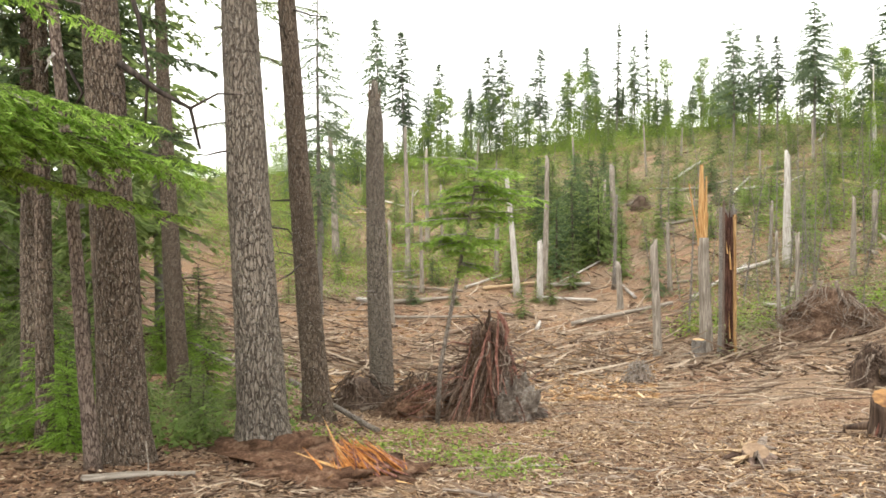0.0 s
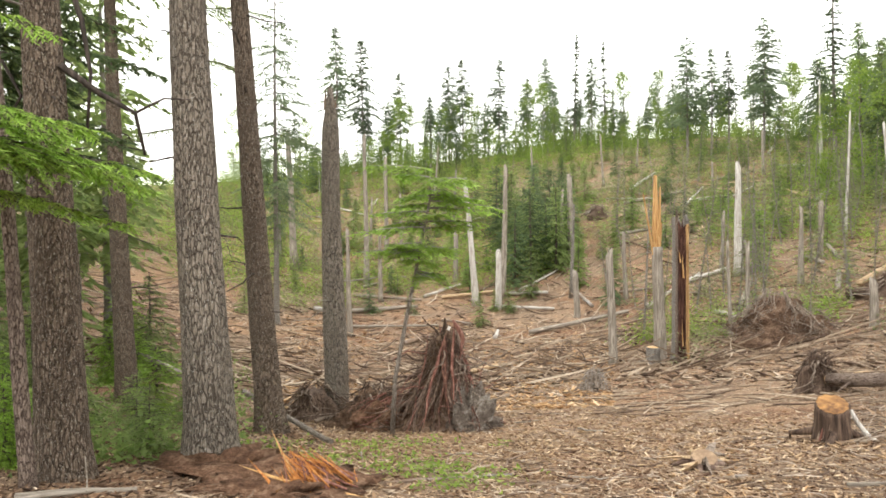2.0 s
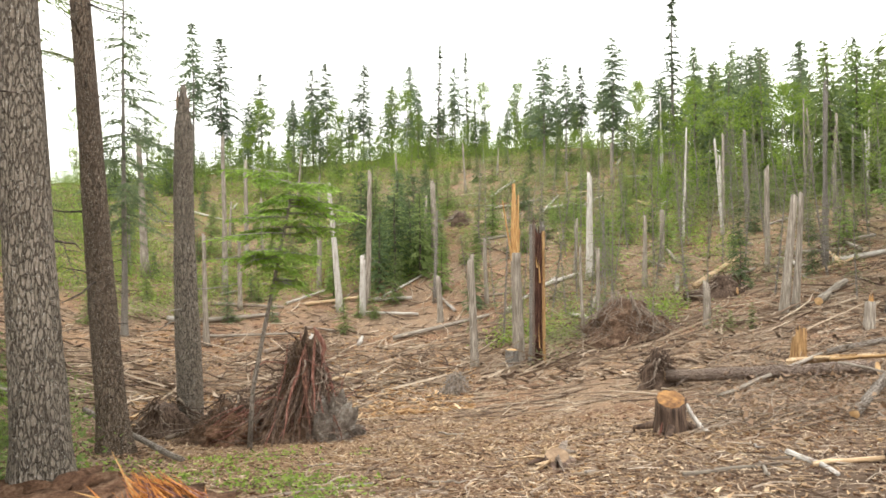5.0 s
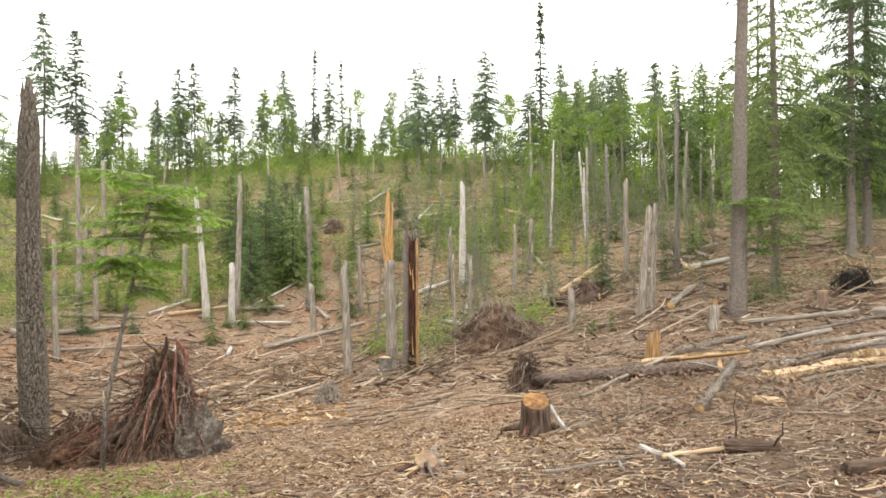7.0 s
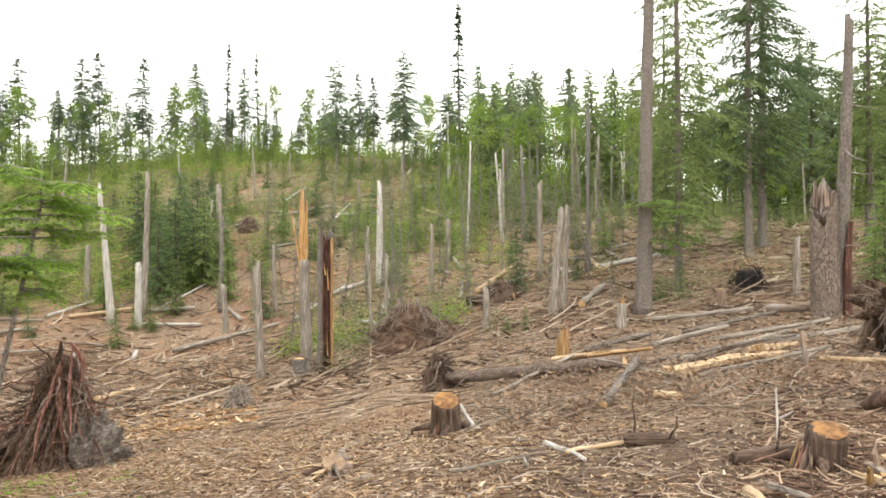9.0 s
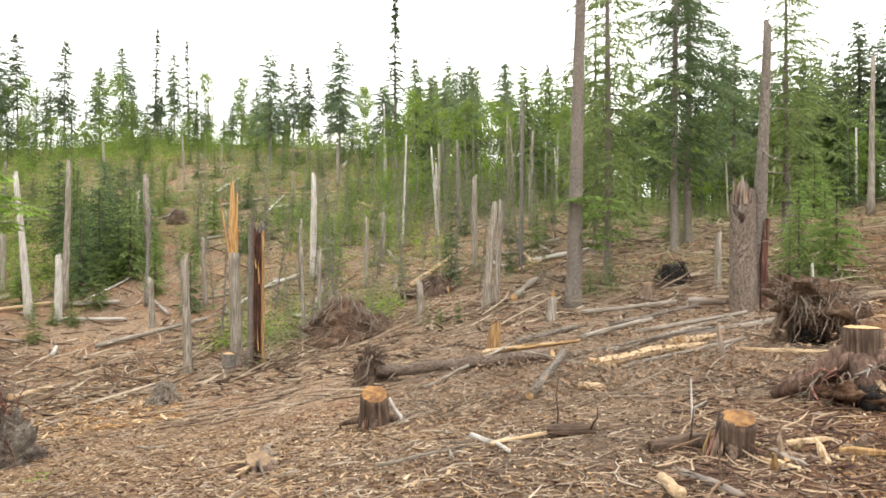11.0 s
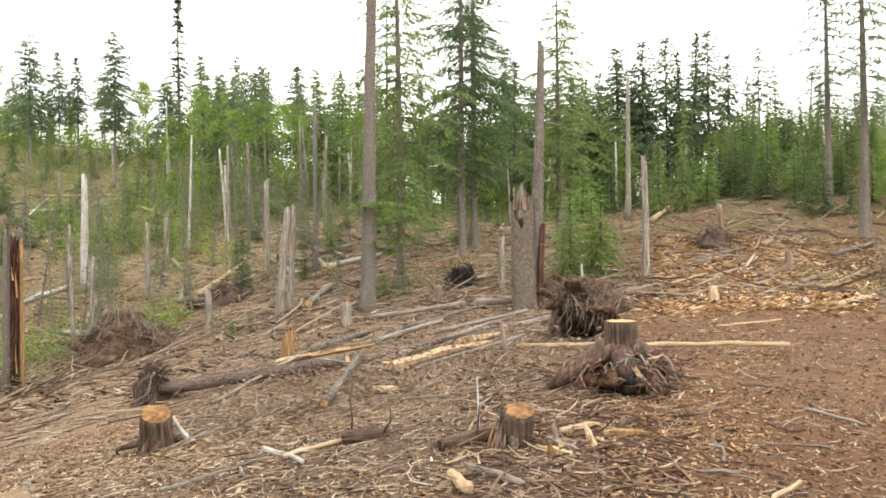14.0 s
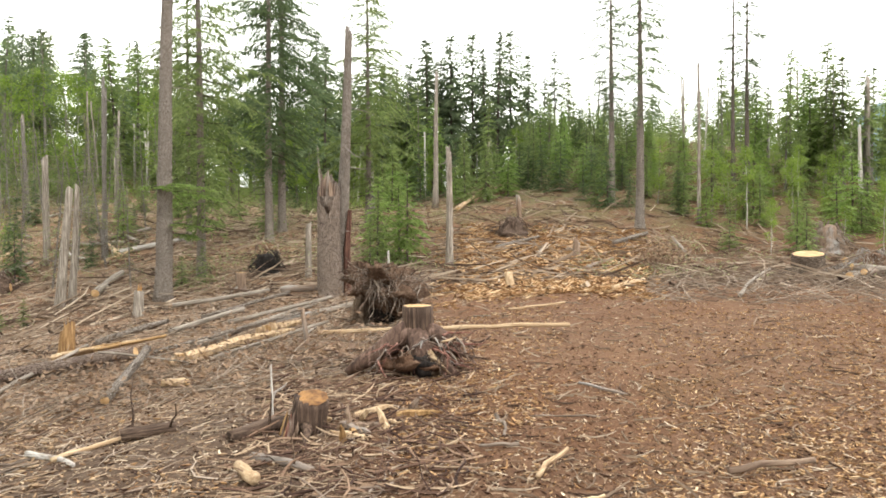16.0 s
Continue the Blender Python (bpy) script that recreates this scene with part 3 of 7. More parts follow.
def leafy_meshes(seed, tall, crown, reach, leaves=900, size=0.2, r0=0.07):
    """A slim broadleaf: forked stem and a loose crown of separate leaf clumps."""
    rnd = random.Random(seed)
    trunk, twigs, top = Acc(), Acc(), Acc()
    line = crooked(rnd, (0, 0, -0.3), (rnd.uniform(-0.3, 0.3), rnd.uniform(-0.3, 0.3), tall * 0.95), 8, 0.012)
    tube(trunk, line, [r0 * (1 - 0.85 * i / 7) + 0.008 for i in range(8)], 6, False)
    ends = []
    for i in range(26):
        u = rnd.uniform(max(0.1, 1 - crown / tall), 0.98)
        k = min(6, int(u * 7))
        p = line[k].lerp(line[k + 1], u * 7 - k)
        a = rnd.uniform(0, 6.283)
        s = (u - (1 - crown / tall)) / (crown / tall)
        L = reach * rnd.uniform(0.45, 1.1) * (math.sin(math.pi * min(1, 0.2 + 0.8 * max(0, s))) * 0.85 + 0.2)
        q = p + Vector((math.cos(a) * L, math.sin(a) * L, L * rnd.uniform(0.2, 0.9)))
        limb(twigs, [p, p.lerp(q, 0.55), q], 0.016)
        ends.append((p, q))
    for _ in range(leaves):
        p, q = rnd.choice(ends)
        c = p.lerp(q, rnd.uniform(0.3, 1.08)) + Vector((rnd.gauss(0, 1), rnd.gauss(0, 1), rnd.gauss(0, 0.8))) * reach * 0.14
        d = Vector((rnd.uniform(-1, 1), rnd.uniform(-1, 1), rnd.uniform(-0.9, 0.4))).normalized()
        needle(top, c, d, Vector((rnd.uniform(-1, 1), rnd.uniform(-1, 1), 1)), size * rnd.uniform(0.6, 1.2), size * 0.7)
    return trunk.mesh("trunk", True), top.mesh("crown"), twigs.mesh("branchwork")


def plant_proto(name, meshes, bark_mat, leaf_mat, label, category, group, twiggy=True):
    """A first tree, parked out of the way until it is set in its place by plant()."""
    ob = thing(name, (0, 0, 0), label, category, group)
    part("trunk", meshes[0], bark_mat, ob)
    part("crown", meshes[1], leaf_mat, ob)["kind"] = "stuff"
    if twiggy:
        part("branchwork", meshes[2], bark_mat, ob)["kind"] = "stuff"
    ob["used"] = 0
    return ob


def knoll(x, y):
    """Share of the knoll behind the track at a place: its growth is younger and lower."""
    cx, cy = polar(84, 63)
    return math.exp(-((x - cx) ** 2 + (y - cy) ** 2) / 242)


def plant(ob, x, y, s=1.0, turn=0.0, lean=(0, 0), dz=-0.05, sz=None):
    s *= 1 - 0.5 * knoll(x, y)
    m = pose(*on(x, y, dz), lean[0], lean[1], turn) @ Matrix.Diagonal((s, s, sz or s, 1))
    if not ob["used"]:
        ob["used"] = 1
        ob.matrix_basis = m
        return ob
    made = copy_thing(ob, Matrix.Identity(4))
    made.matrix_basis = m
    return made


def snag(x, y, tall, r0, r1, lean=(0, 0), mat=None, top="jag", tip_mat=None, stubs=6, seed=0, label="", group="standing dead trees", seg=14, rings=14, name="dead_snag", dz=-0.15):
    """A standing dead trunk with a broken or weathered top and branch stubs."""
    rnd = random.Random(seed)
    mat = mat or WOOD_GREY
    ob = thing(name, on(x, y), label, "dead tree", group)
    end = Vector((lean[0], lean[1], tall))
    line = [Vector((0, 0, dz)).lerp(end, i / (rings - 1)) + Vector((math.sin(i / (rings - 1) * 4 + seed), math.cos(i / (rings - 1) * 3 + seed), 0)) * 0.004 * tall * math.sin(math.pi * i / (rings - 1)) for i in range(rings)]
    rads = [r1 + (r0 - r1) * (1 - i / (rings - 1)) ** 1.1 for i in range(rings)]
    if top == "spire":
        rads = [q * min(1.0, (1 - i / (rings - 1)) / 0.16 + 0.25) for i, q in enumerate(rads)]
    rads[0] *= 1.35
    rads[1] *= 1.08
    acc = Acc()
    jag = None
    if top == "jag":
        ph = rnd.uniform(0, 6.28)
        jag = lambda a: r1 * (1.3 * math.cos(a - ph) + 1.2 * noise.noise(Vector((math.cos(a) * 3, math.sin(a) * 3, seed))))
    tube(acc, line, rads, seg, True, 0.1, 2.2, seed, None, jag)
    part("trunk", acc, mat, ob, "", True)
    if top in ("jag", "splinter"):
        for _ in range((5 if seg > 8 else 2) if top == "jag" else 9):
            a = rnd.uniform(0, 6.283)
            sp = Acc()
            b = end + Vector((math.cos(a), math.sin(a), 0)) * r1 * rnd.uniform(0.2, 0.7) - Vector((0, 0, r1 * 1.2))
            sliver(sp, b, b + Vector((rnd.uniform(-0.3, 0.3) * r1, rnd.uniform(-0.3, 0.3) * r1, rnd.uniform(1.2, 3.4) * r1)), r1 * rnd.uniform(0.3, 0.7), r1 * 0.2, rnd)
            part("splinter", sp, tip_mat or mat, ob)
    for _ in range(stubs):
        u = rnd.uniform(0.25, 0.97)
        a = rnd.uniform(0, 6.283)
        p = Vector((0, 0, 0)).lerp(end, u)
        L = rnd.uniform(0.15, 0.7) * (1 if tall < 5 else 1.5)
        q = p + Vector((math.cos(a) * L, math.sin(a) * L, rnd.uniform(-0.5, 0.3) * L))
        st = Acc()
        tube(st, crooked(rnd, p, q, 4, 0.08), [0.02, 0.014, 0.009, 0.004], 4, False)
        part("branch_stub", st, TWIG, ob)
    return ob


def stump(x, y, tall, r, mat, face, label, seed=0, tilt=(0, 0), roots=4, flare=1.5, name="stump", cut=(0.0, 0.0)):
    """A sawn stump: fluted, flaring foot, bark, a cut face with rings, and surface roots."""
    rnd = random.Random(seed)
    ob = thing(name, on(x, y), label, "stump", "stumps")
    ph = [rnd.uniform(0, 6.28) for _ in range(3)]

    def flute(a, s):
        k = (1 - s) ** 2
        return 1 + k * 0.16 * math.sin(5 * a + ph[0]) + k * 0.1 * math.sin(3 * a + ph[1]) + 0.03 * math.sin(11 * a + ph[2])

    n = 9
    line = [Vector((tilt[0] * i / (n - 1), tilt[1] * i / (n - 1), -0.12 + (tall + 0.12) * i / (n - 1))) for i in range(n)]
    rads = [r * (1 + (flare - 1) * (1 - i / (n - 1)) ** 2.4) for i in range(n)]
    acc = Acc()
    tube(acc, line, rads, 40, True, 0.10, 5, seed, flute)
    for q in acc.v:
        h = min(1.0, max(0.0, q.z / tall))
        rag = 0.02 * noise.noise(Vector((q.x * 16, q.y * 16, seed))) if h > 0.9 else 0
        q.z += h * h * (cut[0] * (q.x - tilt[0]) + cut[1] * (q.y - tilt[1])) + rag
    part("bark", acc, mat, ob, "", True)
    fc = Acc()
    ring = 40
    pts = []
    for j in (0.0, 0.35, 0.7, 0.94):
        for k in range(ring):
            a = 2 * math.pi * k / ring
            rr = r * j * (1 + 0.03 * math.sin(11 * a + ph[2]))
            pts.append(Vector((math.cos(a) * rr, math.sin(a) * rr, 0.012 + 0.012 * noise.noise(Vector((math.cos(a) * j * 3, math.sin(a) * j * 3, seed))) - (0.006 if j > 0.9 else 0))))
    faces = [(i * ring + k, i * ring + (k + 1) % ring, (i + 1) * ring + (k + 1) % ring, (i + 1) * ring + k) for i in range(3) for k in range(ring)]
    for q in pts:
        q.z += cut[0] * q.x + cut[1] * q.y + 0.006
    fc.add(pts, faces)
    f = part("cut_face", fc, face, ob, "", True)
    f.location = (tilt[0], tilt[1], tall)
    for i in range(roots):
        a = 6.283 * i / max(1, roots) + rnd.uniform(-0.4, 0.4)
        L = r * rnd.uniform(1.6, 2.8)
        d = Vector((math.cos(a), math.sin(a), 0))
        rt = Acc()
        tube(rt, [d * r * 0.7 + Vector((0, 0, tall * 0.28)), d * r * 1.35 + Vector((0, 0, 0.06)), d * (r + L * 0.6) + Vector((rnd.uniform(-0.1, 0.1), rnd.uniform(-0.1, 0.1), 0.0)), d * (r + L) + Vector((0, 0, -0.08))],
             [r * 0.34, r * 0.26, r * 0.15, r * 0.06], 8, True, 0.2, 6, seed + i)
        part("root", rt, mat, ob, "", True)
    return ob


def log(a, b, r0, r1, mat, label, seed=0, face=None, lift=(0.0, 0.0), stubs=3, name="log", bow=0.0, group="felled logs", sunk=0.25, flat=1.0):
    """A felled trunk lying from a to b on the ground."""
    rnd = random.Random(seed)
    ax, ay = a
    bx, by = b
    A = Vector(on(ax, ay, r0 * (1 - sunk) + lift[0]))
    B = Vector(on(bx, by, r1 * (1 - sunk) + lift[1]))
    ob = thing(name, A, label, "log", group)
    d = B - A
    q = d.to_track_quat("Z", "Y")
    ob.matrix_basis = Matrix.Translation(A) @ q.to_matrix().to_4x4() @ Matrix.Diagonal((1, flat, 1, 1))
    L = d.length
    n = max(6, int(L / 0.35))
    line = [Vector((bow * math.sin(math.pi * i / (n - 1)) + rnd.uniform(-0.012, 0.012), rnd.uniform(-0.012, 0.012), L * i / (n - 1))) for i in range(n)]
    rads = [r0 + (r1 - r0) * i / (n - 1) for i in range(n)]
    acc = Acc()
    tube(acc, line, rads, 16, True, 0.16, 5, seed)
    part("trunk", acc, mat, ob, "", True)
    if face:
        for z, r, s in ((0, r0, -1), (L, r1, 1)):
            fc = Acc()
            pts = [Vector((0, 0, 0.012 * s))] + [Vector((math.cos(2 * math.pi * k / 20) * r * 0.93, math.sin(2 * math.pi * k / 20) * r * 0.93, 0.006 * s)) for k in range(20)]
            fc.add(pts, [((0, 1 + k, 1 + (k + 1) % 20) if s > 0 else (0, 1 + (k + 1) % 20, 1 + k)) for k in range(20)])
            p = part("cut_end", fc, face, ob)
            p.location = (line[0 if s < 0 else -1].x, line[0 if s < 0 else -1].y, z)
    for _ in range(stubs):
        z = rnd.uniform(0.1, 0.9) * L
        t = rnd.uniform(0, 6.283)
        p = Vector((0, 0, z))
        ln = rnd.uniform(0.15, 0.5)
        st = Acc()
        tube(st, crooked(rnd, p, p + Vector((math.cos(t) * (r0 + ln), math.sin(t) * (r0 + ln), rnd.uniform(0, 0.4) * ln)), 4, 0.06), [r1 * 0.3, r1 * 0.22, r1 * 0.15, 0.005], 5, False)
        part("branch_stub", st, mat, ob)
    return ob


# ---- trees: a few grown kinds, then set out ----
def kind(name, meshes, bark_mat, leaf_mat, label, category="conifer", group="forest conifers"):
    return plant_proto(name, meshes, bark_mat, leaf_mat, label, category, group, name not in ("young_conifer", "young_fir", "hemlock_bush"))


TALL_THIN = [kind("thin_conifer", conifer_meshes(11 + i, 11.0, c, w, s, 0.26, 6, 0.12, 0.1, 0.34, 0.11, 24, h, 3, 0.36, 0.55), BARK_FAR, NEEDLE_RIDGE_HAZE, l, "conifer", "spared ridge conifers")
             for i, (c, w, s, h, l) in enumerate([
                 (6.8, 1.9, "column", 0.03, "slim conifer with a dark crown on a bare trunk"),
                 (7.6, 1.7, "spire", 0.06, "narrow ragged conifer with a bare grey lower trunk"),
                 (4.6, 2.0, "column", 0.03, "tall bare-stemmed conifer with a short dense top"),
                 (8.8, 0.95, "column", 0.2, "sparse half-dead conifer with thin short branches"),
                 (7.8, 2.1, "spire", 0.05, "thin dark conifer with gaps in its crown")])]
FOREST = [kind("hemlock" if "hemlock" in l else "fir", conifer_meshes(31 + i, 12.0, c, w, s, 0.38 if i else 0.33, 7, 0.2, 0.17, 0.42, 0.15, 12, h * 0.6, 1, 0.42), b, n, l)
          for i, (c, w, s, h, b, n, l) in enumerate([
              (9.0, 2.4, "spire", 0.0, BARK_DARK, NEEDLE_DARK, "dark green full-crowned fir at the forest edge"),
              (6.6, 1.9, "column", 0.1, BARK_FAR, NEEDLE, "green hemlock with a bare grey lower trunk"),
              (9.0, 2.3, "spire", 0.1, BARK_FAR, NEEDLE, "green drooping hemlock at the forest edge"),
              (5.6, 1.9, "column", 0.1, BARK_FAR, NEEDLE_DARK, "dark fir with a high crown on a pale trunk"),
              (8.6, 1.7, "column", 0.15, BARK_DARK, NEEDLE_DARK, "narrow dark fir with a ragged crown"),
              (11.0, 2.5, "spire", 0.05, BARK_DARK, NEEDLE, "full green hemlock with boughs to the ground"),
              (11.0, 2.4, "spire", 0.05, BARK_DARK, NEEDLE_BRIGHT, "light green full-boughed young hemlock")])]
BROAD = [kind("birch", leafy_meshes(51 + i, 9.0, c, w, 2000, 0.17, 0.06), b, LEAF, l, "broadleaf tree", "young broadleaf trees")
         for i, (c, w, b, l) in enumerate([
             (6.0, 1.5, WOOD_WHITE, "slim birch with pale stem and yellow-green leaves"),
             (7.5, 1.8, BARK_FAR, "light green alder with a loose crown")])]
YOUNG = [kind(nm, conifer_meshes(61 + i, 4.0, 3.8, w, "cone", 0.2, 6, 0.115, 0.085, 0.3, 0.05, 0, 0.05, 1, 0.38), BARK_DARK, n, l, "conifer", "young conifers")
         for i, (nm, w, n, l) in enumerate([
             ("young_fir", 1.25, NEEDLE_DEEP, "bushy young dark green fir on the slope"),
             ("young_conifer", 1.2, NEEDLE, "young green hemlock with drooping branches"),
             ("hemlock_bush", 1.3, NEEDLE_BRIGHT, "bright green young hemlock")])]
NEAR_YOUNG = [kind("young_hemlock", conifer_meshes(81 + i, 3.0, 2.9, w, "cone", 0.14, 6, 0.075, 0.034, 0.4, 0.03, 0, 0.05, 4, 0.42, 0.5), BARK_DARK, n, l, "conifer", "young conifers")
              for i, (w, n, l) in enumerate([(1.15, NEEDLE, "feathery young hemlock inside the wood"), (1.25, NEEDLE_FRESH, "bright feathery young hemlock")])]
WISPY = [kind("wispy_sapling", conifer_meshes(71 + i, 6.0, 5.4, w, "column", 0.3, 4, 0.08, 0.045, 0.35, 0.035, 18, 0.3), BARK_FAR, n, l, "sapling", "thin saplings on the slope")
         for i, (w, n, l) in enumerate([
             (0.9, NEEDLE_GREY, "spindly grey-green sapling with sparse needles"),
             (0.75, NEEDLE, "thin bent sapling with wispy green branches"),
             (1.0, NEEDLE_GREY, "twiggy half-dead hemlock sapling")])]

# the spared trees along the ridge: bearing, distance, height, kind
RIDGE = [(-5.1, 85, 16.5, 0), (-3.0, 80, 14.2, 1), (0.0, 85, 11.0, 0), (2.4, 85, 7.2, 2), (5.0, 85, 11.7, 0), (3.9, 88, 11.3, 0), (7.9, 80, 10.6, 1),
         (10.1, 86, 8.7, 4), (11.7, 86, 10.2, 2), (13.8, 82, 12.0, 3), (15.2, 84, 9.5, 0), (16.2, 84, 11.1, 3), (20.2, 86, 4.2, 4)]
EDGE = [(22.3, 66, 10.1, 4), (24.0, 66, 8.9, 0), (25.2, 68, 8.5, 0), (27.6, 66, 10.9, 4), (32.2, 60, 14.9, 3), (31.1, 62, 8.0, 4)]
rnd = random.Random(5)
for az, r, h, k in RIDGE + EDGE:
    plant(TALL_THIN[k], *polar(az, r), h / 11.0 * 1.06, rnd.uniform(0, 360))
WOODS = [(35.1, 70, 8.1, 2), (37.5, 72, 10.0, 0), (40.8, 72, 11.3, 0), (43.7, 70, 11.5, 2), (45.7, 68, 10.9, 1), (37.4, 80, 10.7, 2), (40.9, 80, 12.3, 0),
         (43.9, 78, 12.8, 4), (66.0, 60, 13.7, 0), (68.0, 60, 14.1, 0), (69.7, 62, 14.7, 0), (71.6, 60, 14.5, 4), (61.3, 58, 11.3, 0), (63.1, 60, 12.0, 2),
         (64.4, 60, 10.2, 3), (58.0, 52, 11.6, 0), (76.2, 70, 14.9, 3), (77.1, 66, 12.3, 2), (88.5, 53, 10.0, 1), (93.1, 49, 9.9, 2), (95.2, 49, 10.4, 2), (96.4, 48, 9.4, 1),
         (67.1, 61, 12.2, 0), (70.6, 61, 13.4, 4), (72.7, 62, 14.8, 0), (74.1, 63, 13.0, 0), (75.2, 64, 11.4, 4)]
for az, r, h, k in WOODS:
    x, y = polar(az, r)
    plant(FOREST[k], x, y, (h - 5 * knoll(x, y)) / (1 - 0.5 * knoll(x, y)) / 12.0, rnd.uniform(0, 360))


def scatter(n, az, r, make, gap=1.2, taken=[]):
    """Sets out n plants in a sector, none closer than gap to the last ones of that sector."""
    put = []
    for _ in range(n * 12):
        if len(put) >= n:
            break
        a, d = rnd.uniform(*az), math.sqrt(rnd.uniform(r[0] ** 2, r[1] ** 2))
        x, y = polar(a, d)
        if all((x - p) ** 2 + (y - q) ** 2 > gap * gap for p, q in put):
            put.append((x, y))
            make(x, y, a, d)


def forest_tree(lo, hi):
    def make(x, y, a, d):
        h = rnd.uniform(lo, hi)
        c = rnd.random()
        if c < 0.66:
            plant(rnd.choice(FOREST), x, y, h / 12.0 * 1.05, rnd.uniform(0, 360), (rnd.uniform(-2, 2), rnd.uniform(-2, 2)))
        elif c < 0.84:
            plant(rnd.choice(BROAD), x, y, min(0.85, h / 9.0), rnd.uniform(0, 360))
        else:
            plant(rnd.choice(YOUNG), x, y, h / 4.0 * 0.55, rnd.uniform(0, 360))
    return make


scatter(100, (33, 66), (54, 84), forest_tree(7, 10.5), 1.6)
scatter(60, (66, 114), (52, 84), forest_tree(5, 8.2), 1.7)
scatter(26, (30, 114), (80, 104), lambda x, y, a, d: plant(rnd.choice(FOREST[5:] + FOREST[:1] + FOREST[2:3]), x, y, rnd.uniform(0.75, 1.1), rnd.uniform(0, 360)), 2.5)
scatter(50, (44, 112), (60, 80), lambda x, y, a, d: plant(rnd.choice((FOREST[0], FOREST[2], FOREST[5], FOREST[6])), x, y, rnd.uniform(0.62, 0.95), rnd.uniform(0, 360)), 1.7)
# bushy undergrowth along the forest edge
scatter(46, (31, 66), (48, 60), lambda x, y, a, d: plant(rnd.choice(YOUNG[1:] + BROAD[1:] * 2), x, y, rnd.uniform(0.5, 0.9), rnd.uniform(0, 360)), 1.4)
scatter(40, (61, 80), (44, 58), lambda x, y, a, d: plant(rnd.choice(YOUNG), x, y, rnd.uniform(0.6, 1.25), rnd.uniform(0, 360)), 1.3)
scatter(44, (80, 112), (38, 54), lambda x, y, a, d: plant(*(lambda k: (k, x, y, rnd.uniform(0.3, 0.5) if k in BROAD else rnd.uniform(0.6, 1.2)))(rnd.choice(YOUNG + YOUNG[1:] + BROAD)), rnd.uniform(0, 360)), 1.5)
scatter(34, (85, 105), (37, 50), lambda x, y, a, d: plant(*(lambda k: (k, x, y, rnd.uniform(0.3, 0.48) if k in BROAD else rnd.uniform(0.5, 0.95)))(rnd.choice(BROAD + BROAD + YOUNG[1:])), rnd.uniform(0, 360)), 1.6)
scatter(20, (74, 84), (46, 60), lambda x, y, a, d: plant(rnd.choice(FOREST[5:]), x, y, rnd.uniform(0.3, 0.6), rnd.uniform(0, 360)), 1.8)
scatter(22, (89, 104), (30, 40), lambda x, y, a, d: plant(*(lambda k: (k, x, y, rnd.uniform(0.2, 0.36) if k in BROAD else rnd.uniform(0.35, 0.7)))(rnd.choice(BROAD + BROAD + YOUNG[1:])), rnd.uniform(0, 360)), 1.3)
scatter(34, (55, 82), (54, 72), lambda x, y, a, d: plant(rnd.choice((FOREST[0], FOREST[5], FOREST[6], FOREST[2])), x, y, rnd.uniform(0.4, 0.7), rnd.uniform(0, 360)), 1.7)
scatter(16, (57, 72), (60, 70), lambda x, y, a, d: plant(FOREST[0], x, y, rnd.uniform(0.85, 1.2), rnd.uniform(0, 360)), 2.2)
scatter(20, (90, 104), (46, 58), lambda x, y, a, d: plant(rnd.choice((FOREST[1], FOREST[2], FOREST[6])), x, y, rnd.uniform(0.5, 0.8), rnd.uniform(0, 360)), 2.0)
scatter(14, (73, 81), (54, 66), lambda x, y, a, d: plant(rnd.choice((FOREST[1], FOREST[2], FOREST[5])), x, y, rnd.uniform(0.5, 0.72), rnd.uniform(0, 360)), 1.7)
# the ridge
scatter(130, (-14, 33), (66, 90), lambda x, y, a, d: plant(rnd.choice(YOUNG + BROAD + BROAD), x, y, rnd.uniform(0.4, 0.75) * (1.3 if d > 78 else 0.8), rnd.uniform(0, 360)), 1.4)
scatter(60, (-13, 34), (70, 90), lambda x, y, a, d: plant(rnd.choice(YOUNG[:2]), x, y, rnd.uniform(0.7, 1.3), rnd.uniform(0, 360)), 1.6)
scatter(26, (2, 34), (74, 90), lambda x, y, a, d: plant(rnd.choice(FOREST[:3] + FOREST[4:6]), x, y, rnd.uniform(0.32, 0.55), rnd.uniform(0, 360)), 2.0)
scatter(20, (-12, 32), (78, 92), lambda x, y, a, d: plant(rnd.choice(TALL_THIN), x, y, rnd.uniform(0.45, 0.8), rnd.uniform(0, 360)), 2.0)
# the slope below it
scatter(110, (17, 47), (24, 56), lambda x, y, a, d: plant(rnd.choice(WISPY), x, y, rnd.uniform(0.45, 1.0), rnd.uniform(0, 360), (rnd.uniform(-9, 9), rnd.uniform(-9, 9))), 1.0)
scatter(28, (7.5, 13.5), (41, 56), lambda x, y, a, d: plant(rnd.choice((YOUNG[0], YOUNG[0], YOUNG[0], YOUNG[1])), x, y, rnd.uniform(0.7, 1.3), rnd.uniform(0, 360)), 1.3)
scatter(80, (-12, 32), (42, 74), lambda x, y, a, d: plant(rnd.choice(YOUNG), x, y, rnd.uniform(0.25, 0.65), rnd.uniform(0, 360)), 1.8)
scatter(38, (30, 58), (30, 52), lambda x, y, a, d: plant(rnd.choice(YOUNG + WISPY), x, y, rnd.uniform(0.3, 0.6), rnd.uniform(0, 360)), 1.8)
scatter(74, (-13, 31), (34, 68), lambda x, y, a, d: plant(rnd.choice((YOUNG[1], YOUNG[1], YOUNG[2], YOUNG[0])), x, y, rnd.uniform(0.3, 0.75), rnd.uniform(0, 360)), 1.6)
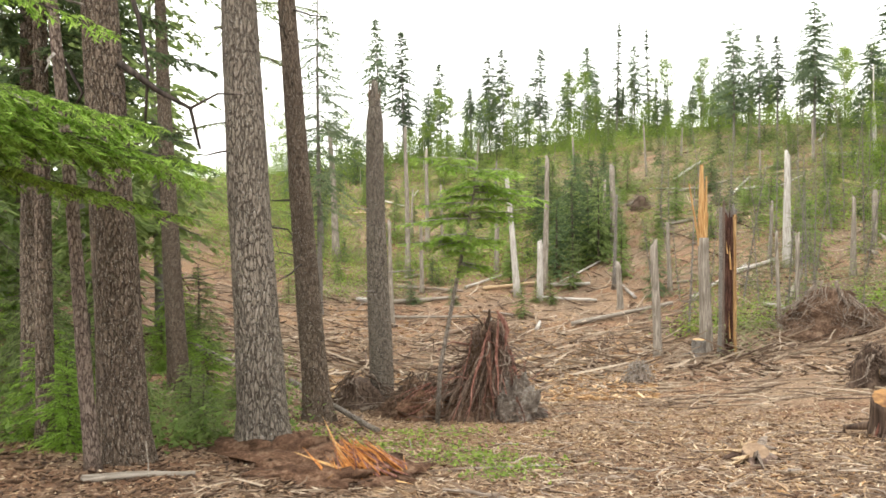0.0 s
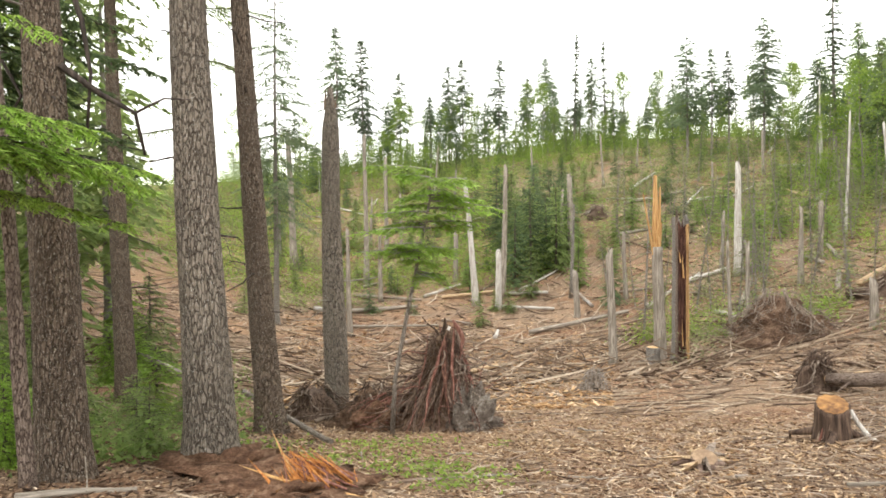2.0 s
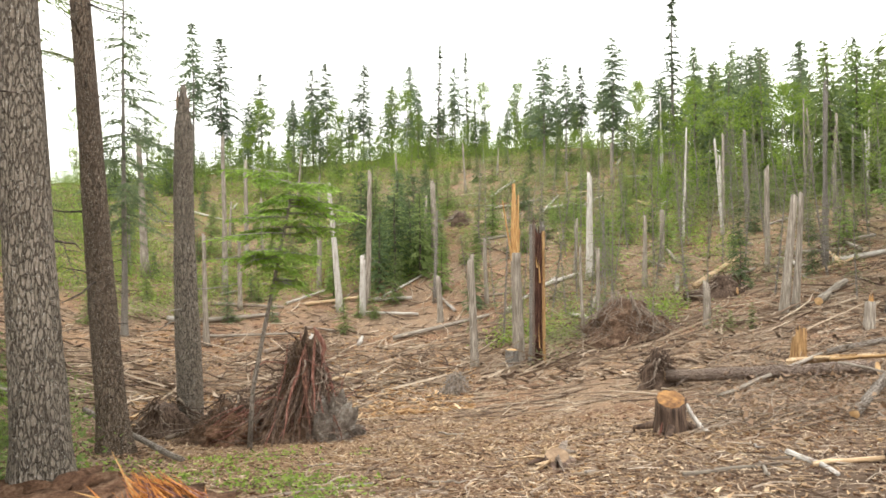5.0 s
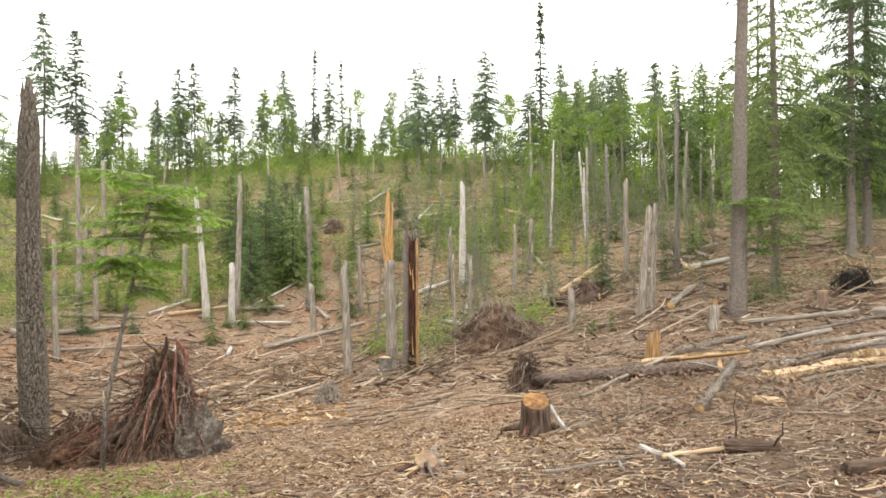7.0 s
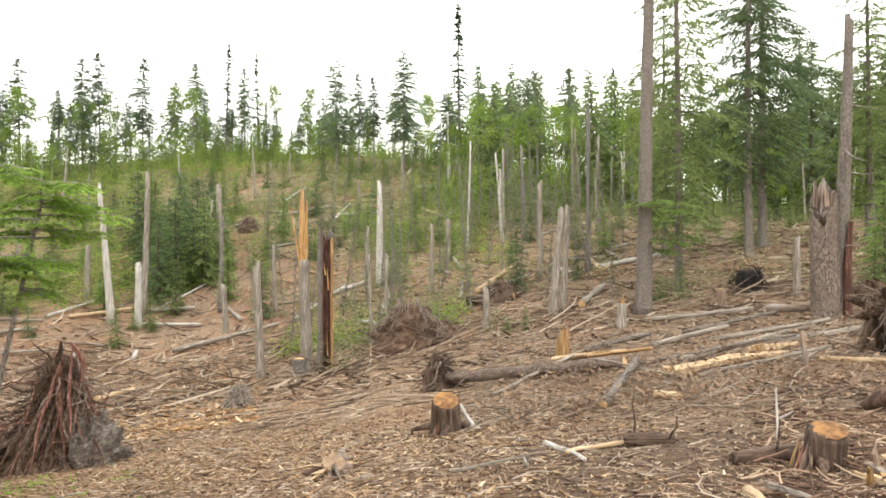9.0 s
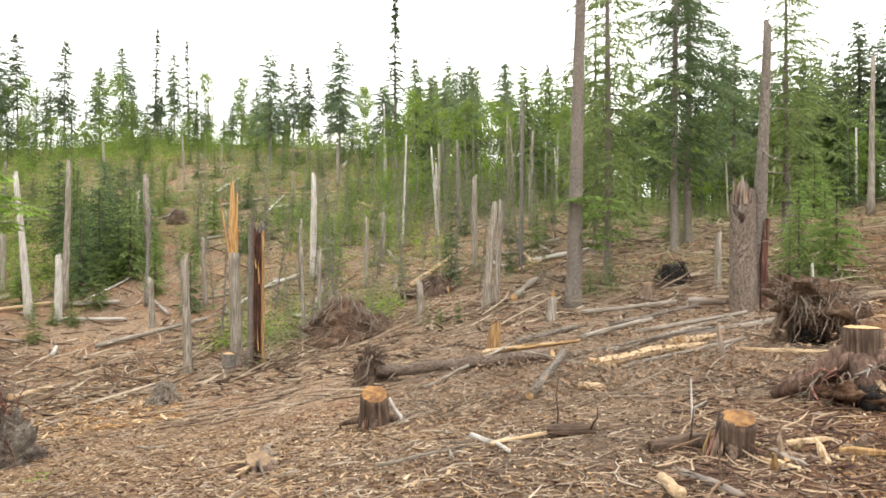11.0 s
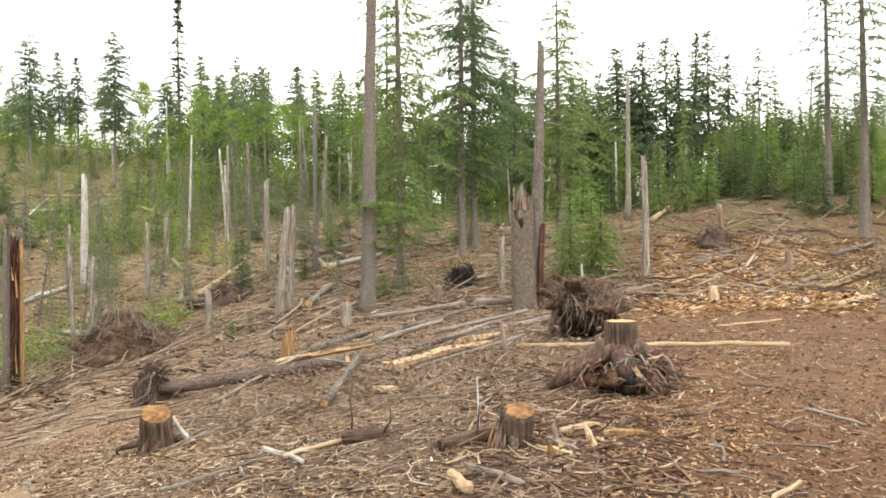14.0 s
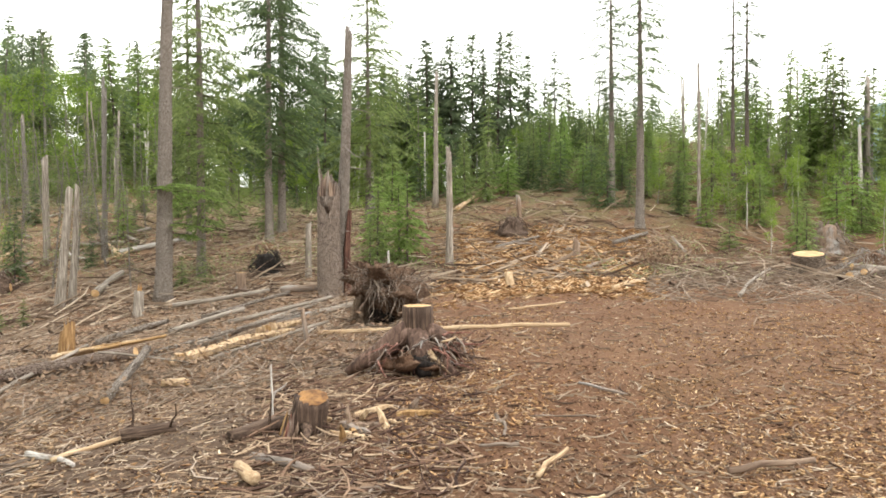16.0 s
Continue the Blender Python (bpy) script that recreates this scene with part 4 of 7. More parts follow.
scatter(18, (77.5, 85), (41, 52), lambda x, y, a, d: plant(rnd.choice(YOUNG), x, y, rnd.uniform(0.35, 0.85), rnd.uniform(0, 360)), 1.2)
scatter(26, (76, 92), (52, 68), lambda x, y, a, d: plant(rnd.choice(YOUNG), x, y, rnd.uniform(0.6, 1.5), rnd.uniform(0, 360)), 1.6)
# the standing wood beside the viewer
scatter(46, (-50, -20), (14, 52), lambda x, y, a, d: plant(rnd.choice(FOREST[1:4]), x, y, rnd.uniform(0.8, 1.2), rnd.uniform(0, 360)), 2.0)
scatter(6, (-44, -22), (20, 36), lambda x, y, a, d: plant(rnd.choice(FOREST[5:]), x, y, rnd.uniform(0.55, 1.0), rnd.uniform(0, 360)), 1.6)
scatter(8, (-40, -17), (10, 22), lambda x, y, a, d: plant(NEAR_YOUNG[0], x, y, rnd.uniform(0.5, 0.9), rnd.uniform(0, 360)), 1.3)
scatter(26, (-50, -17), (9, 30), lambda x, y, a, d: plant(rnd.choice(NEAR_YOUNG), x, y, rnd.uniform(0.35, 0.8), rnd.uniform(0, 360)), 1.3)
for x, y, s in ((-3.95, 7.5, 0.3), (-4.6, 8.1, 0.36), (-2.9, 8.6, 0.26), (-3.4, 9.6, 0.3), (-5.2, 9.5, 0.4), (-3.2, 11.5, 0.32), (-4.3, 13.0, 0.4)):
    plant(NEAR_YOUNG[0 if x > -3.6 else 1], x, y, s * 1.35, x * 90, (0, 0), -0.05, s * 1.1)
for x, y, s in ((22.4, 10.5, 0.8), (21.6, 11.2, 0.6), (23.4, 11.3, 0.7), (20.9, 11.1, 0.42), (24.3, 12.6, 0.75)):
    plant(YOUNG[2 if s > 0.65 else 1], x, y, s, y * 80)
for x, y, s in ((5.5, 36.0, 0.45), (4.8, 36.4, 0.3), (13.6, 17.6, 0.2), (13.2, 18.0, 0.16), (17.6, 15.9, 0.25), (18.2, 15.6, 0.3)):
    plant(YOUNG[1], x, y, s, y * 80)


# grey dead trunks left standing on the slope: place, height, lean, radius, kind
SNAGS = [(-7.1, 48.3, 9.1, -0.44, -0.07, 0.27, "g"), (-2.1, 44.4, 9.3, -0.13, -0.01, 0.18, "g"), (-1.0, 50.7, 7.2, -0.05, 0, 0.18, "g"), (-1.1, 39.9, 4.0, -0.04, 0, 0.14, "g"),
         (-2.2, 31.7, 4.7, -0.12, -0.01, 0.13, "g"), (3.4, 43.9, 3.0, 0.01, 0, 0.17, "g"), (4.1, 38.1, 6.7, -0.64, 0.06, 0.2, "w"), (5.6, 38.9, 7.2, 0.18, -0.03, 0.19, "g"),
         (10.3, 42.4, 5.1, -0.15, 0.04, 0.26, "g"), (8.3, 33.0, 2.1, -0.1, 0.02, 0.16, "g"), (10.9, 33.9, 3.2, -0.12, 0.04, 0.13, "g"), (15.8, 32.5, 5.1, -0.03, 0.01, 0.21, "w")]
SNAGS_EAST = [(16.5, 28.5, 3.2, 0.01, -0.01, 0.13, "g"), (19.1, 31.4, 2.5, 0.01, -0.01, 0.13, "g"), (13.6, 19.7, 1.3, -0.02, 0.02, 0.13, "g"), (20.1, 25.1, 4.2, -0.04, 0.03, 0.11, "g"),
              (11.0, 23.1, 3.2, -0.11, 0.05, 0.08, "g"), (11.7, 23.3, 3.0, -0.04, 0.02, 0.08, "g"), (5.1, 36.9, 2.9, 0.01, 0, 0.18, "w"), (22.2, 34.4, 6.2, 0.15, -0.1, 0.08, "w"),
              (24.4, 34.0, 5.2, -0.35, 0.24, 0.1, "w"), (26.0, 34.0, 5.2, -0.17, 0.13, 0.14, "b"), (21.3, 23.3, 7.2, -0.01, 0.01, 0.11, "b"), (26.1, 34.2, 5.4, -0.12, 0.09, 0.12, "g")]
SNAGS_TRACK = [(21.9, 27.3, 4.0, -0.01, 0.01, 0.11, "g"), (22.4, 24.6, 6.8, 0.08, -0.07, 0.1, "b"), (16.0, 18.7, 3.5, 0.13, -0.11, 0.12, "g"), (35.8, 35.9, 5.4, 0.1, -0.1, 0.08, "w"),
               (37.7, 20.2, 5.9, -0.09, 0.16, 0.16, "b"), (40.8, 17.5, 8.3, 0.04, -0.09, 0.18, "g"), (19.3, 12.4, 1.6, 0, -0.01, 0.11, "g"), (43.2, -5.7, 4.6, 0.02, 0.14, 0.13, "w"),
               (50.1, -6.9, 7.1, 0, 0.03, 0.18, "g"), (38.1, 2.0, 7.9, 0, 0.06, 0.1, "g"), (35.2, 10.4, 1.3, -0.02, 0.05, 0.15, "f"), (27.5, 5.8, 0.6, 0, 0, 0.15, "f")]
WORDS = {"g": (WOOD_GREY, "weathered grey dead trunk, its top snapped off"), "w": (WOOD_WHITE, "bleached bare dead stem, barkless and pale"),
         "b": (BARK_FAR, "dead conifer trunk still in grey bark"), "f": (WOOD_BROWN, "short snapped stub of raw brown wood")}
for i, (x, y, h, lx, ly, r, k) in enumerate(SNAGS + SNAGS_EAST + SNAGS_TRACK):
    snag(x, y, h, r * 1.0, r * (0.55 if h > 3 else 0.8), (lx, ly), WORDS[k][0], "jag", None, 4 if h > 3 else 2, 200 + i, WORDS[k][1], seg=10, rings=10)


def slope_snag(x, y, a, d):
    h = rnd.uniform(1.5, 5.5)
    k = rnd.choice("ggwb")
    snag(x, y, h, rnd.uniform(0.09, 0.14), rnd.uniform(0.04, 0.08), (rnd.uniform(-0.07, 0.07) * h, rnd.uniform(-0.07, 0.07) * h), WORDS[k][0],
         "jag", None, 2, rnd.randrange(9999), WORDS[k][1], seg=7, rings=7)


scatter(24, (-12, 62), (36, 68), slope_snag, 2.0)
scatter(46, (30, 100), (50, 66), lambda x, y, a, d: snag(x, y, rnd.uniform(3, 7), 0.08, 0.05, (rnd.uniform(-0.4, 0.4), rnd.uniform(-0.4, 0.4)), rnd.choice((WOOD_WHITE, WOOD_GREY)), "jag", None, 1,
        rnd.randrange(9999), "slim bare pale stem at the forest edge", seg=6, rings=6), 1.5)


def far_mountain():
    acc = Acc()
    n = 40
    for j in range(4):
        for i in range(n):
            a = 90 + 45 * i / (n - 1)
            h = 310 * math.sin(math.pi * i / (n - 1)) ** 0.6 * (1 + 0.25 * noise.noise(Vector((i * 0.22, 0, 4))))
            x, y = polar(a, 1500 - 150 * (3 - j))
            acc.v.append(Vector((x, y, -5 + h * (j / 3) ** 1.3)))
    acc.f = [(j * n + i, j * n + i + 1, (j + 1) * n + i + 1, (j + 1) * n + i) for j in range(3) for i in range(n - 1)]
    me = acc.mesh("backdrop_mountain", True)
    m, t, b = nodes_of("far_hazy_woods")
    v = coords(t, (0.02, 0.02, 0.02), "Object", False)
    # blue-grey base colour paints the air's haze over the woods
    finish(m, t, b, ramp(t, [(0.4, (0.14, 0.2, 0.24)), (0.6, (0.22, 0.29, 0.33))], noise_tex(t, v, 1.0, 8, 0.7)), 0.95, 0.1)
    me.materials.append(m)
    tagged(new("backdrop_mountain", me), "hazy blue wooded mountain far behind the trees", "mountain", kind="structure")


far_mountain()

# ---- the near and middle things ----
def near_tree(name, x, y, tall, r0, lean, mat, label, seed, crown_from, needle, reach=1.9, stubs=10, flare=1.35):
    """A big living tree close by: furrowed trunk, dead lower stubs, crown high up."""
    rnd = random.Random(seed)
    ob = thing(name, on(x, y), label, "conifer", "big living trees")
    rings, seg = 70, 44
    top = Vector((lean[0], lean[1], 1.0)) * tall
    line, rads = [], []
    for i in range(rings):
        s = (i / (rings - 1)) ** 1.35
        line.append(Vector((0, 0, -0.25)).lerp(top, s) + Vector((math.sin(s * 5 + seed), math.cos(s * 4 + seed), 0)) * 0.03 * min(1, s * 6))
        z = max(0, line[-1].z)
        rads.append(r0 * (1 - 0.9 * s) * (1 + (flare - 1) * math.exp(-z * 3.2)))

    def furrow(a, s):
        z = s ** 1.35 * tall
        c, d = math.cos(a), math.sin(a)
        k = noise.noise(Vector((c * 6.5 + seed, d * 6.5, z * 1.3))) * 0.05 + noise.noise(Vector((c * 14 + seed, d * 14, z * 3.4))) * 0.03
        return 1 + k + 0.09 * math.exp(-z * 3) * math.sin(4 * a + seed)

    acc = Acc()
    tube(acc, line, rads, seg, True, 0, 1, seed, furrow)
    part("trunk", acc, mat, ob, "", True)
    for _ in range(stubs):
        z = rnd.uniform(1.5, crown_from)
        a = rnd.uniform(0, 6.283)
        p = Vector((lean[0] * z, lean[1] * z, z))
        L = r0 + rnd.uniform(0.08, 0.8)
        st = Acc()
        tube(st, crooked(rnd, p, p + Vector((math.cos(a) * L, math.sin(a) * L, rnd.uniform(-0.4, 0.2) * L)), 5, 0.06), [0.022, 0.018, 0.013, 0.009, 0.003], 5, False)
        part("branch_stub", st, TWIG_DARK, ob)
    crown_len = tall - crown_from
    _, mc, mt = conifer_meshes(seed, tall, crown_len, reach, "column", 0.36, 6, 0.13, 0.055, 0.42, 0.02, 0, 0.16, 4, 0.37, 0.55)
    k = part("crown", mc, needle, ob)
    k["kind"] = "stuff"
    b = part("branchwork", mt, TWIG_DARK, ob)
    b["kind"] = "stuff"
    for o in (k, b):
        o.matrix_basis = Matrix(((1, 0, lean[0], 0), (0, 1, lean[1], 0), (0, 0, 1, 0), (0, 0, 0, 1)))
    return ob


near_tree("fir_tree", -1.96, 7.86, 15.0, 0.27, (-0.04, -0.01), BARK_FIR, "big living fir with grey furrowed lichen-flecked bark", 3, 9.0, NEEDLE)
near_tree("fir_tree", -2.00, 11.63, 16.0, 0.225, (-0.073, -0.014), BARK_BROWN, "leaning brown fir with ridged bark", 5, 9.0, NEEDLE)
near_tree("hemlock_tree", -3.10, 6.94, 14.0, 0.235, (-0.032, -0.015), BARK_BROWN, "stout reddish brown hemlock trunk with furrowed bark", 8, 8.5, NEEDLE)
near_tree("hemlock_tree", -5.58, 15.10, 15.0, 0.22, (-0.032, -0.012), BARK_BROWN, "dark mossy hemlock behind the front trees", 9, 7.6, NEEDLE)
snag(-3.13, 6.38, 6.0, 0.07, 0.035, (-0.38, -0.2), BARK_RED, "jag", None, 9, 12, "slender dead stem with peeling reddish bark", seg=18, rings=30, name="dead_sapling")
BROKEN = snag(-1.22, 14.35, 6.6, 0.25, 0.16, (-0.12, 0), BARK_FIR, "spire", WOOD_BROWN, 5, 21, "snapped grey fir trunk with a splintered tip", seg=36, rings=50, name="broken_tree")
rnd = random.Random(61)
for k in range(9):
    a = rnd.uniform(0, 6.283)
    b = Vector((-0.12 + math.cos(a) * 0.09, math.sin(a) * 0.08, rnd.uniform(5.75, 6.15)))
    sp = Acc()
    sliver(sp, b, b + Vector((0.03 + rnd.uniform(-0.05, 0.05), rnd.uniform(-0.05, 0.05), rnd.uniform(0.3, 0.65))), rnd.uniform(0.05, 0.11), 0.04, rnd)
    part("splinter", sp, rnd.choice((BARK_FIR, WOOD_BROWN, WOOD_BROWN, WOOD_OCHRE)), BROKEN, "torn brown splinter")
near_tree("hemlock_tree", -5.57, 32.5, 17.0, 0.14, (0.0, 0.0), BARK_FAR, "tall thin hemlock with drooping ragged branches", 14, 4.0, NEEDLE_DARK, 2.6, 16)

# middle distance
snag(6.76, 22.19, 3.55, 0.14, 0.11, (-0.14, 0.04), WOOD_GREY, "jag", None, 3, 31, "short grey dead post with a blunt top")
C_TREE = snag(15.69, 14.78, 13.0, 0.235, 0.11, (0.22, -0.2), BARK_MID, "jag", None, 16, 41, "tall bare grey trunk with stub branches", seg=20, rings=30)
snag(15.38, 18.46, 3.45, 0.15, 0.1, (0.22, -0.18), WOOD_GREY, "jag", None, 4, 42, "leaning grey dead trunk")
snag(16.3, 9.45, 6.8, 0.19, 0.09, (0.13, -0.22), BARK_MID, "jag", None, 5, 44, "tall tapering grey snag beside the snapped trunk", seg=20, rings=24)
snag(22.92, 9.14, 3.95, 0.14, 0.09, (-0.01, 0.02), WOOD_GREY, "jag", None, 5, 45, "grey dead trunk beside the cleared track")

# tall living trees behind the bare trunk and by the track
near_tree("hemlock_tree", 25.1, 18.2, 17.0, 0.17, (0.0, 0.0), BARK_MID, "tall hemlock with dark drooping boughs", 24, 3.4, NEEDLE_DEEP, 3.5, 12)
near_tree("hemlock_tree", 27.8, 19.5, 17.5, 0.19, (0.0, 0.0), BARK_MID, "tall green hemlock with drooping boughs", 25, 3.2, NEEDLE_DEEP, 3.5, 12)
near_tree("hemlock_tree", 18.7, 16.1, 16.0, 0.15, (-0.005, 0.006), BARK_MID, "slim hemlock with ragged drooping boughs", 26, 2.0, NEEDLE, 2.9, 14)
near_tree("hemlock_tree", 35.5, 4.53, 15.0, 0.22, (0.0, 0.0), BARK_MID, "tall bare-stemmed hemlock with a ragged top", 27, 5.5, NEEDLE_DARK, 2.0, 16)
near_tree("hemlock_tree", 41.5, 6.9, 15.0, 0.2, (0.0, 0.0), BARK_MID, "tall hemlock with a long ragged crown", 28, 5.0, NEEDLE_DARK, 2.1, 14)
near_tree("hemlock_tree", 42.5, -0.19, 13.0, 0.16, (0.0, 0.0), BARK_DARK, "thin dark conifer with short sparse branches", 29, 5.5, NEEDLE_DARK, 1.4, 14)
near_tree("hemlock_tree", 48.0, 0.6, 14.0, 0.15, (0.0, 0.0), BARK_DARK, "thin ragged conifer above the undergrowth", 30, 6.0, NEEDLE_DARK, 1.4, 14)
near_tree("hemlock_tree", 30.5, 16.5, 14.0, 0.15, (0.0, 0.0), BARK_MID, "full green hemlock with long drooping boughs", 33, 2.0, NEEDLE, 3.2, 10)
near_tree("hemlock_tree", 24.0, 21.5, 12.0, 0.13, (0.0, 0.0), BARK_MID, "green hemlock with long feathery boughs", 34, 1.6, NEEDLE, 3.0, 10)

# ---- the opening in the wood: felled wood, root wads and litter ----
def heap(x, y, tall, wide, deep, top, label, strand_mat, soil, seed, strands=40, fine=260, turn=0.0, name="root_wad", red=0, flat=0.0, bulk=0.8, thin=1.0):
    """An upturned root wad: a cone of earth hung with roots that fall outward from the crest."""
    rnd = random.Random(seed)
    ob = thing(name, on(x, y), label, "root wad", "upturned root wads", turn)

    def edge(a, z):
        s = max(0.0, 1 - z / tall)
        k = s ** (1.3 - flat) * 0.5
        w = 1 + 0.55 * noise.noise(Vector((math.cos(a) * 1.5 + seed, math.sin(a) * 1.5, z * 1.1))) + 0.25 * noise.noise(Vector((math.cos(a) * 4 + seed, math.sin(a) * 4, z * 3)))
        return Vector((math.cos(a) * (top + wide * k) * w, math.sin(a) * (top + deep * k) * w, 0))

    core = Acc()
    nu, nv = 40, 18
    for j in range(nv + 1):
        z = -0.15 + (tall * 0.86 + 0.15) * j / nv
        for i in range(nu):
            a = 2 * math.pi * i / nu
            e = edge(a, max(0, z)) * (bulk if j < nv else 0.3)
            n = 0.2 * noise.noise(Vector((e.x * 4, e.y * 4, z * 4 + seed))) + 0.14 * noise.noise(Vector((e.x * 11, e.y * 11, z * 11 + seed)))
            core.v.append(e * (1 + n) + Vector((0, 0, z + n * 0.3)))
    core.f = [(j * nu + i, j * nu + (i + 1) % nu, (j + 1) * nu + (i + 1) % nu, (j + 1) * nu + i) for j in range(nv) for i in range(nu)]
    core.f.append(tuple(nv * nu + i for i in range(nu)))
    part("earth_lump", core, soil, ob, "crumbling earth held by the roots", True)
    for i in range(strands):
        a = rnd.uniform(0, 6.283)
        z0 = tall * rnd.uniform(0.45, 1.0)
        z1 = max(0.0, z0 - tall * rnd.uniform(0.35, 0.9))
        n, pts = 6, []
        out = rnd.uniform(0.96, 1.25)
        for k in range(n):
            u = k / (n - 1)
            z = z0 + (z1 - z0) * u
            aa = a + 0.5 * u * rnd.uniform(-1, 1)
            pts.append(edge(aa, z) * (out + rnd.uniform(-0.12, 0.16)) + Vector((rnd.uniform(-0.05, 0.05), rnd.uniform(-0.05, 0.05), z + 0.03)))
        if rnd.random() < 0.45:
            pts[-1] += Vector((math.cos(a), math.sin(a), rnd.uniform(0, 0.6))) * 0.3
            pts[-2] += Vector((math.cos(a), math.sin(a), rnd.uniform(0, 0.4))) * 0.14
        r = rnd.uniform(0.012, 0.04) * tall / 1.7 * thin
        rt = Acc()
        tube(rt, pts, [r * 1.3, r * 1.2, r, r * 0.8, r * 0.55, r * 0.25], 6, True, 0.25, 8, i)
        part("root", rt, strand_mat if rnd.random() < 0.7 else (ROOT_GREY if strand_mat is not ROOT_AND_SHADE_BLACK else ROOT_AND_SHADE_BLACK), ob, "", True)
    hair = Acc()
    for i in range(fine):
        a = rnd.uniform(0, 6.283)
        z = tall * rnd.uniform(0.05, 1.0)
        p = edge(a, z) * rnd.uniform(0.9, 1.1) + Vector((0, 0, z))
        L = rnd.uniform(0.12, 0.5) * tall / 1.7
        d = Vector((math.cos(a) * 0.7 + rnd.uniform(-0.8, 0.8), math.sin(a) * 0.7 + rnd.uniform(-0.8, 0.8), rnd.uniform(-1.1, 0.5)))
        e = p + d * L
        e.z = max(e.z, 0.01)
        tube(hair, [p, p.lerp(e, 0.5) + Vector((rnd.uniform(-0.2, 0.2), rnd.uniform(-0.2, 0.2), 0.15)) * L, e], [0.009, 0.007, 0.002], 4, False)
    part("root_hair", hair, strand_mat, ob)["kind"] = "stuff"
    for i in range(red):
        a = rnd.uniform(0, 6.283)
        b = edge(a, tall * 0.7) * rnd.uniform(0.5, 1.0) + Vector((0, 0, tall * rnd.uniform(0.4, 0.72)))
        sp = Acc()
        sliver(sp, b, b + Vector((rnd.uniform(-0.12, 0.12), rnd.uniform(-0.1, 0.1), tall * rnd.uniform(0.25, 0.45))), 0.13, 0.06, rnd)
        part("splinter", sp, WOOD_RED, ob, "torn dark red splinter")
    return ob


def lump(cx, cy, cz, rx, ry, rz, seed, rough=0.35):
    """A rough earthen lump."""
    acc = Acc()
    nu, nv = 30, 16
    for j in range(nv + 1):
        for i in range(nu):
            a, e = 2 * math.pi * i / nu, math.pi * j / nv
            n = Vector((math.sin(e) * math.cos(a), math.sin(e) * math.sin(a), math.cos(e)))
            k = 1 + rough * noise.noise(n * 1.8 + Vector((seed, 0, 0))) + rough * 0.6 * noise.noise(n * 5 + Vector((0, seed, 0))) + rough * 0.35 * noise.noise(n * 12 + Vector((0, 0, seed)))
            acc.v.append(Vector((cx + n.x * rx * k, cy + n.y * ry * k, cz + n.z * rz * k)))
    acc.f = [(j * nu + i, j * nu + (i + 1) % nu, (j + 1) * nu + (i + 1) % nu, (j + 1) * nu + i) for j in range(nv) for i in range(nu)]
    return acc


def tangle(ob, n, start, heading, long, r, mats, rnd, curl=0.5):
    """Bent roots that leave from start() along heading(p), each a part."""
    for i in range(n):
        p = start()
        d = heading(p)
        L = rnd.uniform(*long)
        pts = [p]
        for k in range(5):
            d = (d + Vector((rnd.uniform(-1, 1), rnd.uniform(-1, 1), rnd.uniform(-1, 0.7))) * curl).normalized()
            p = p + d * L / 5
            p.z = max(p.z, 0.01)
            pts.append(p)
        q = rnd.uniform(*r)
        rt = Acc()
        tube(rt, pts, [q, q * 0.9, q * 0.75, q * 0.6, q * 0.4, q * 0.15], 5, False)
        part("root", rt, rnd.choice(mats), ob)


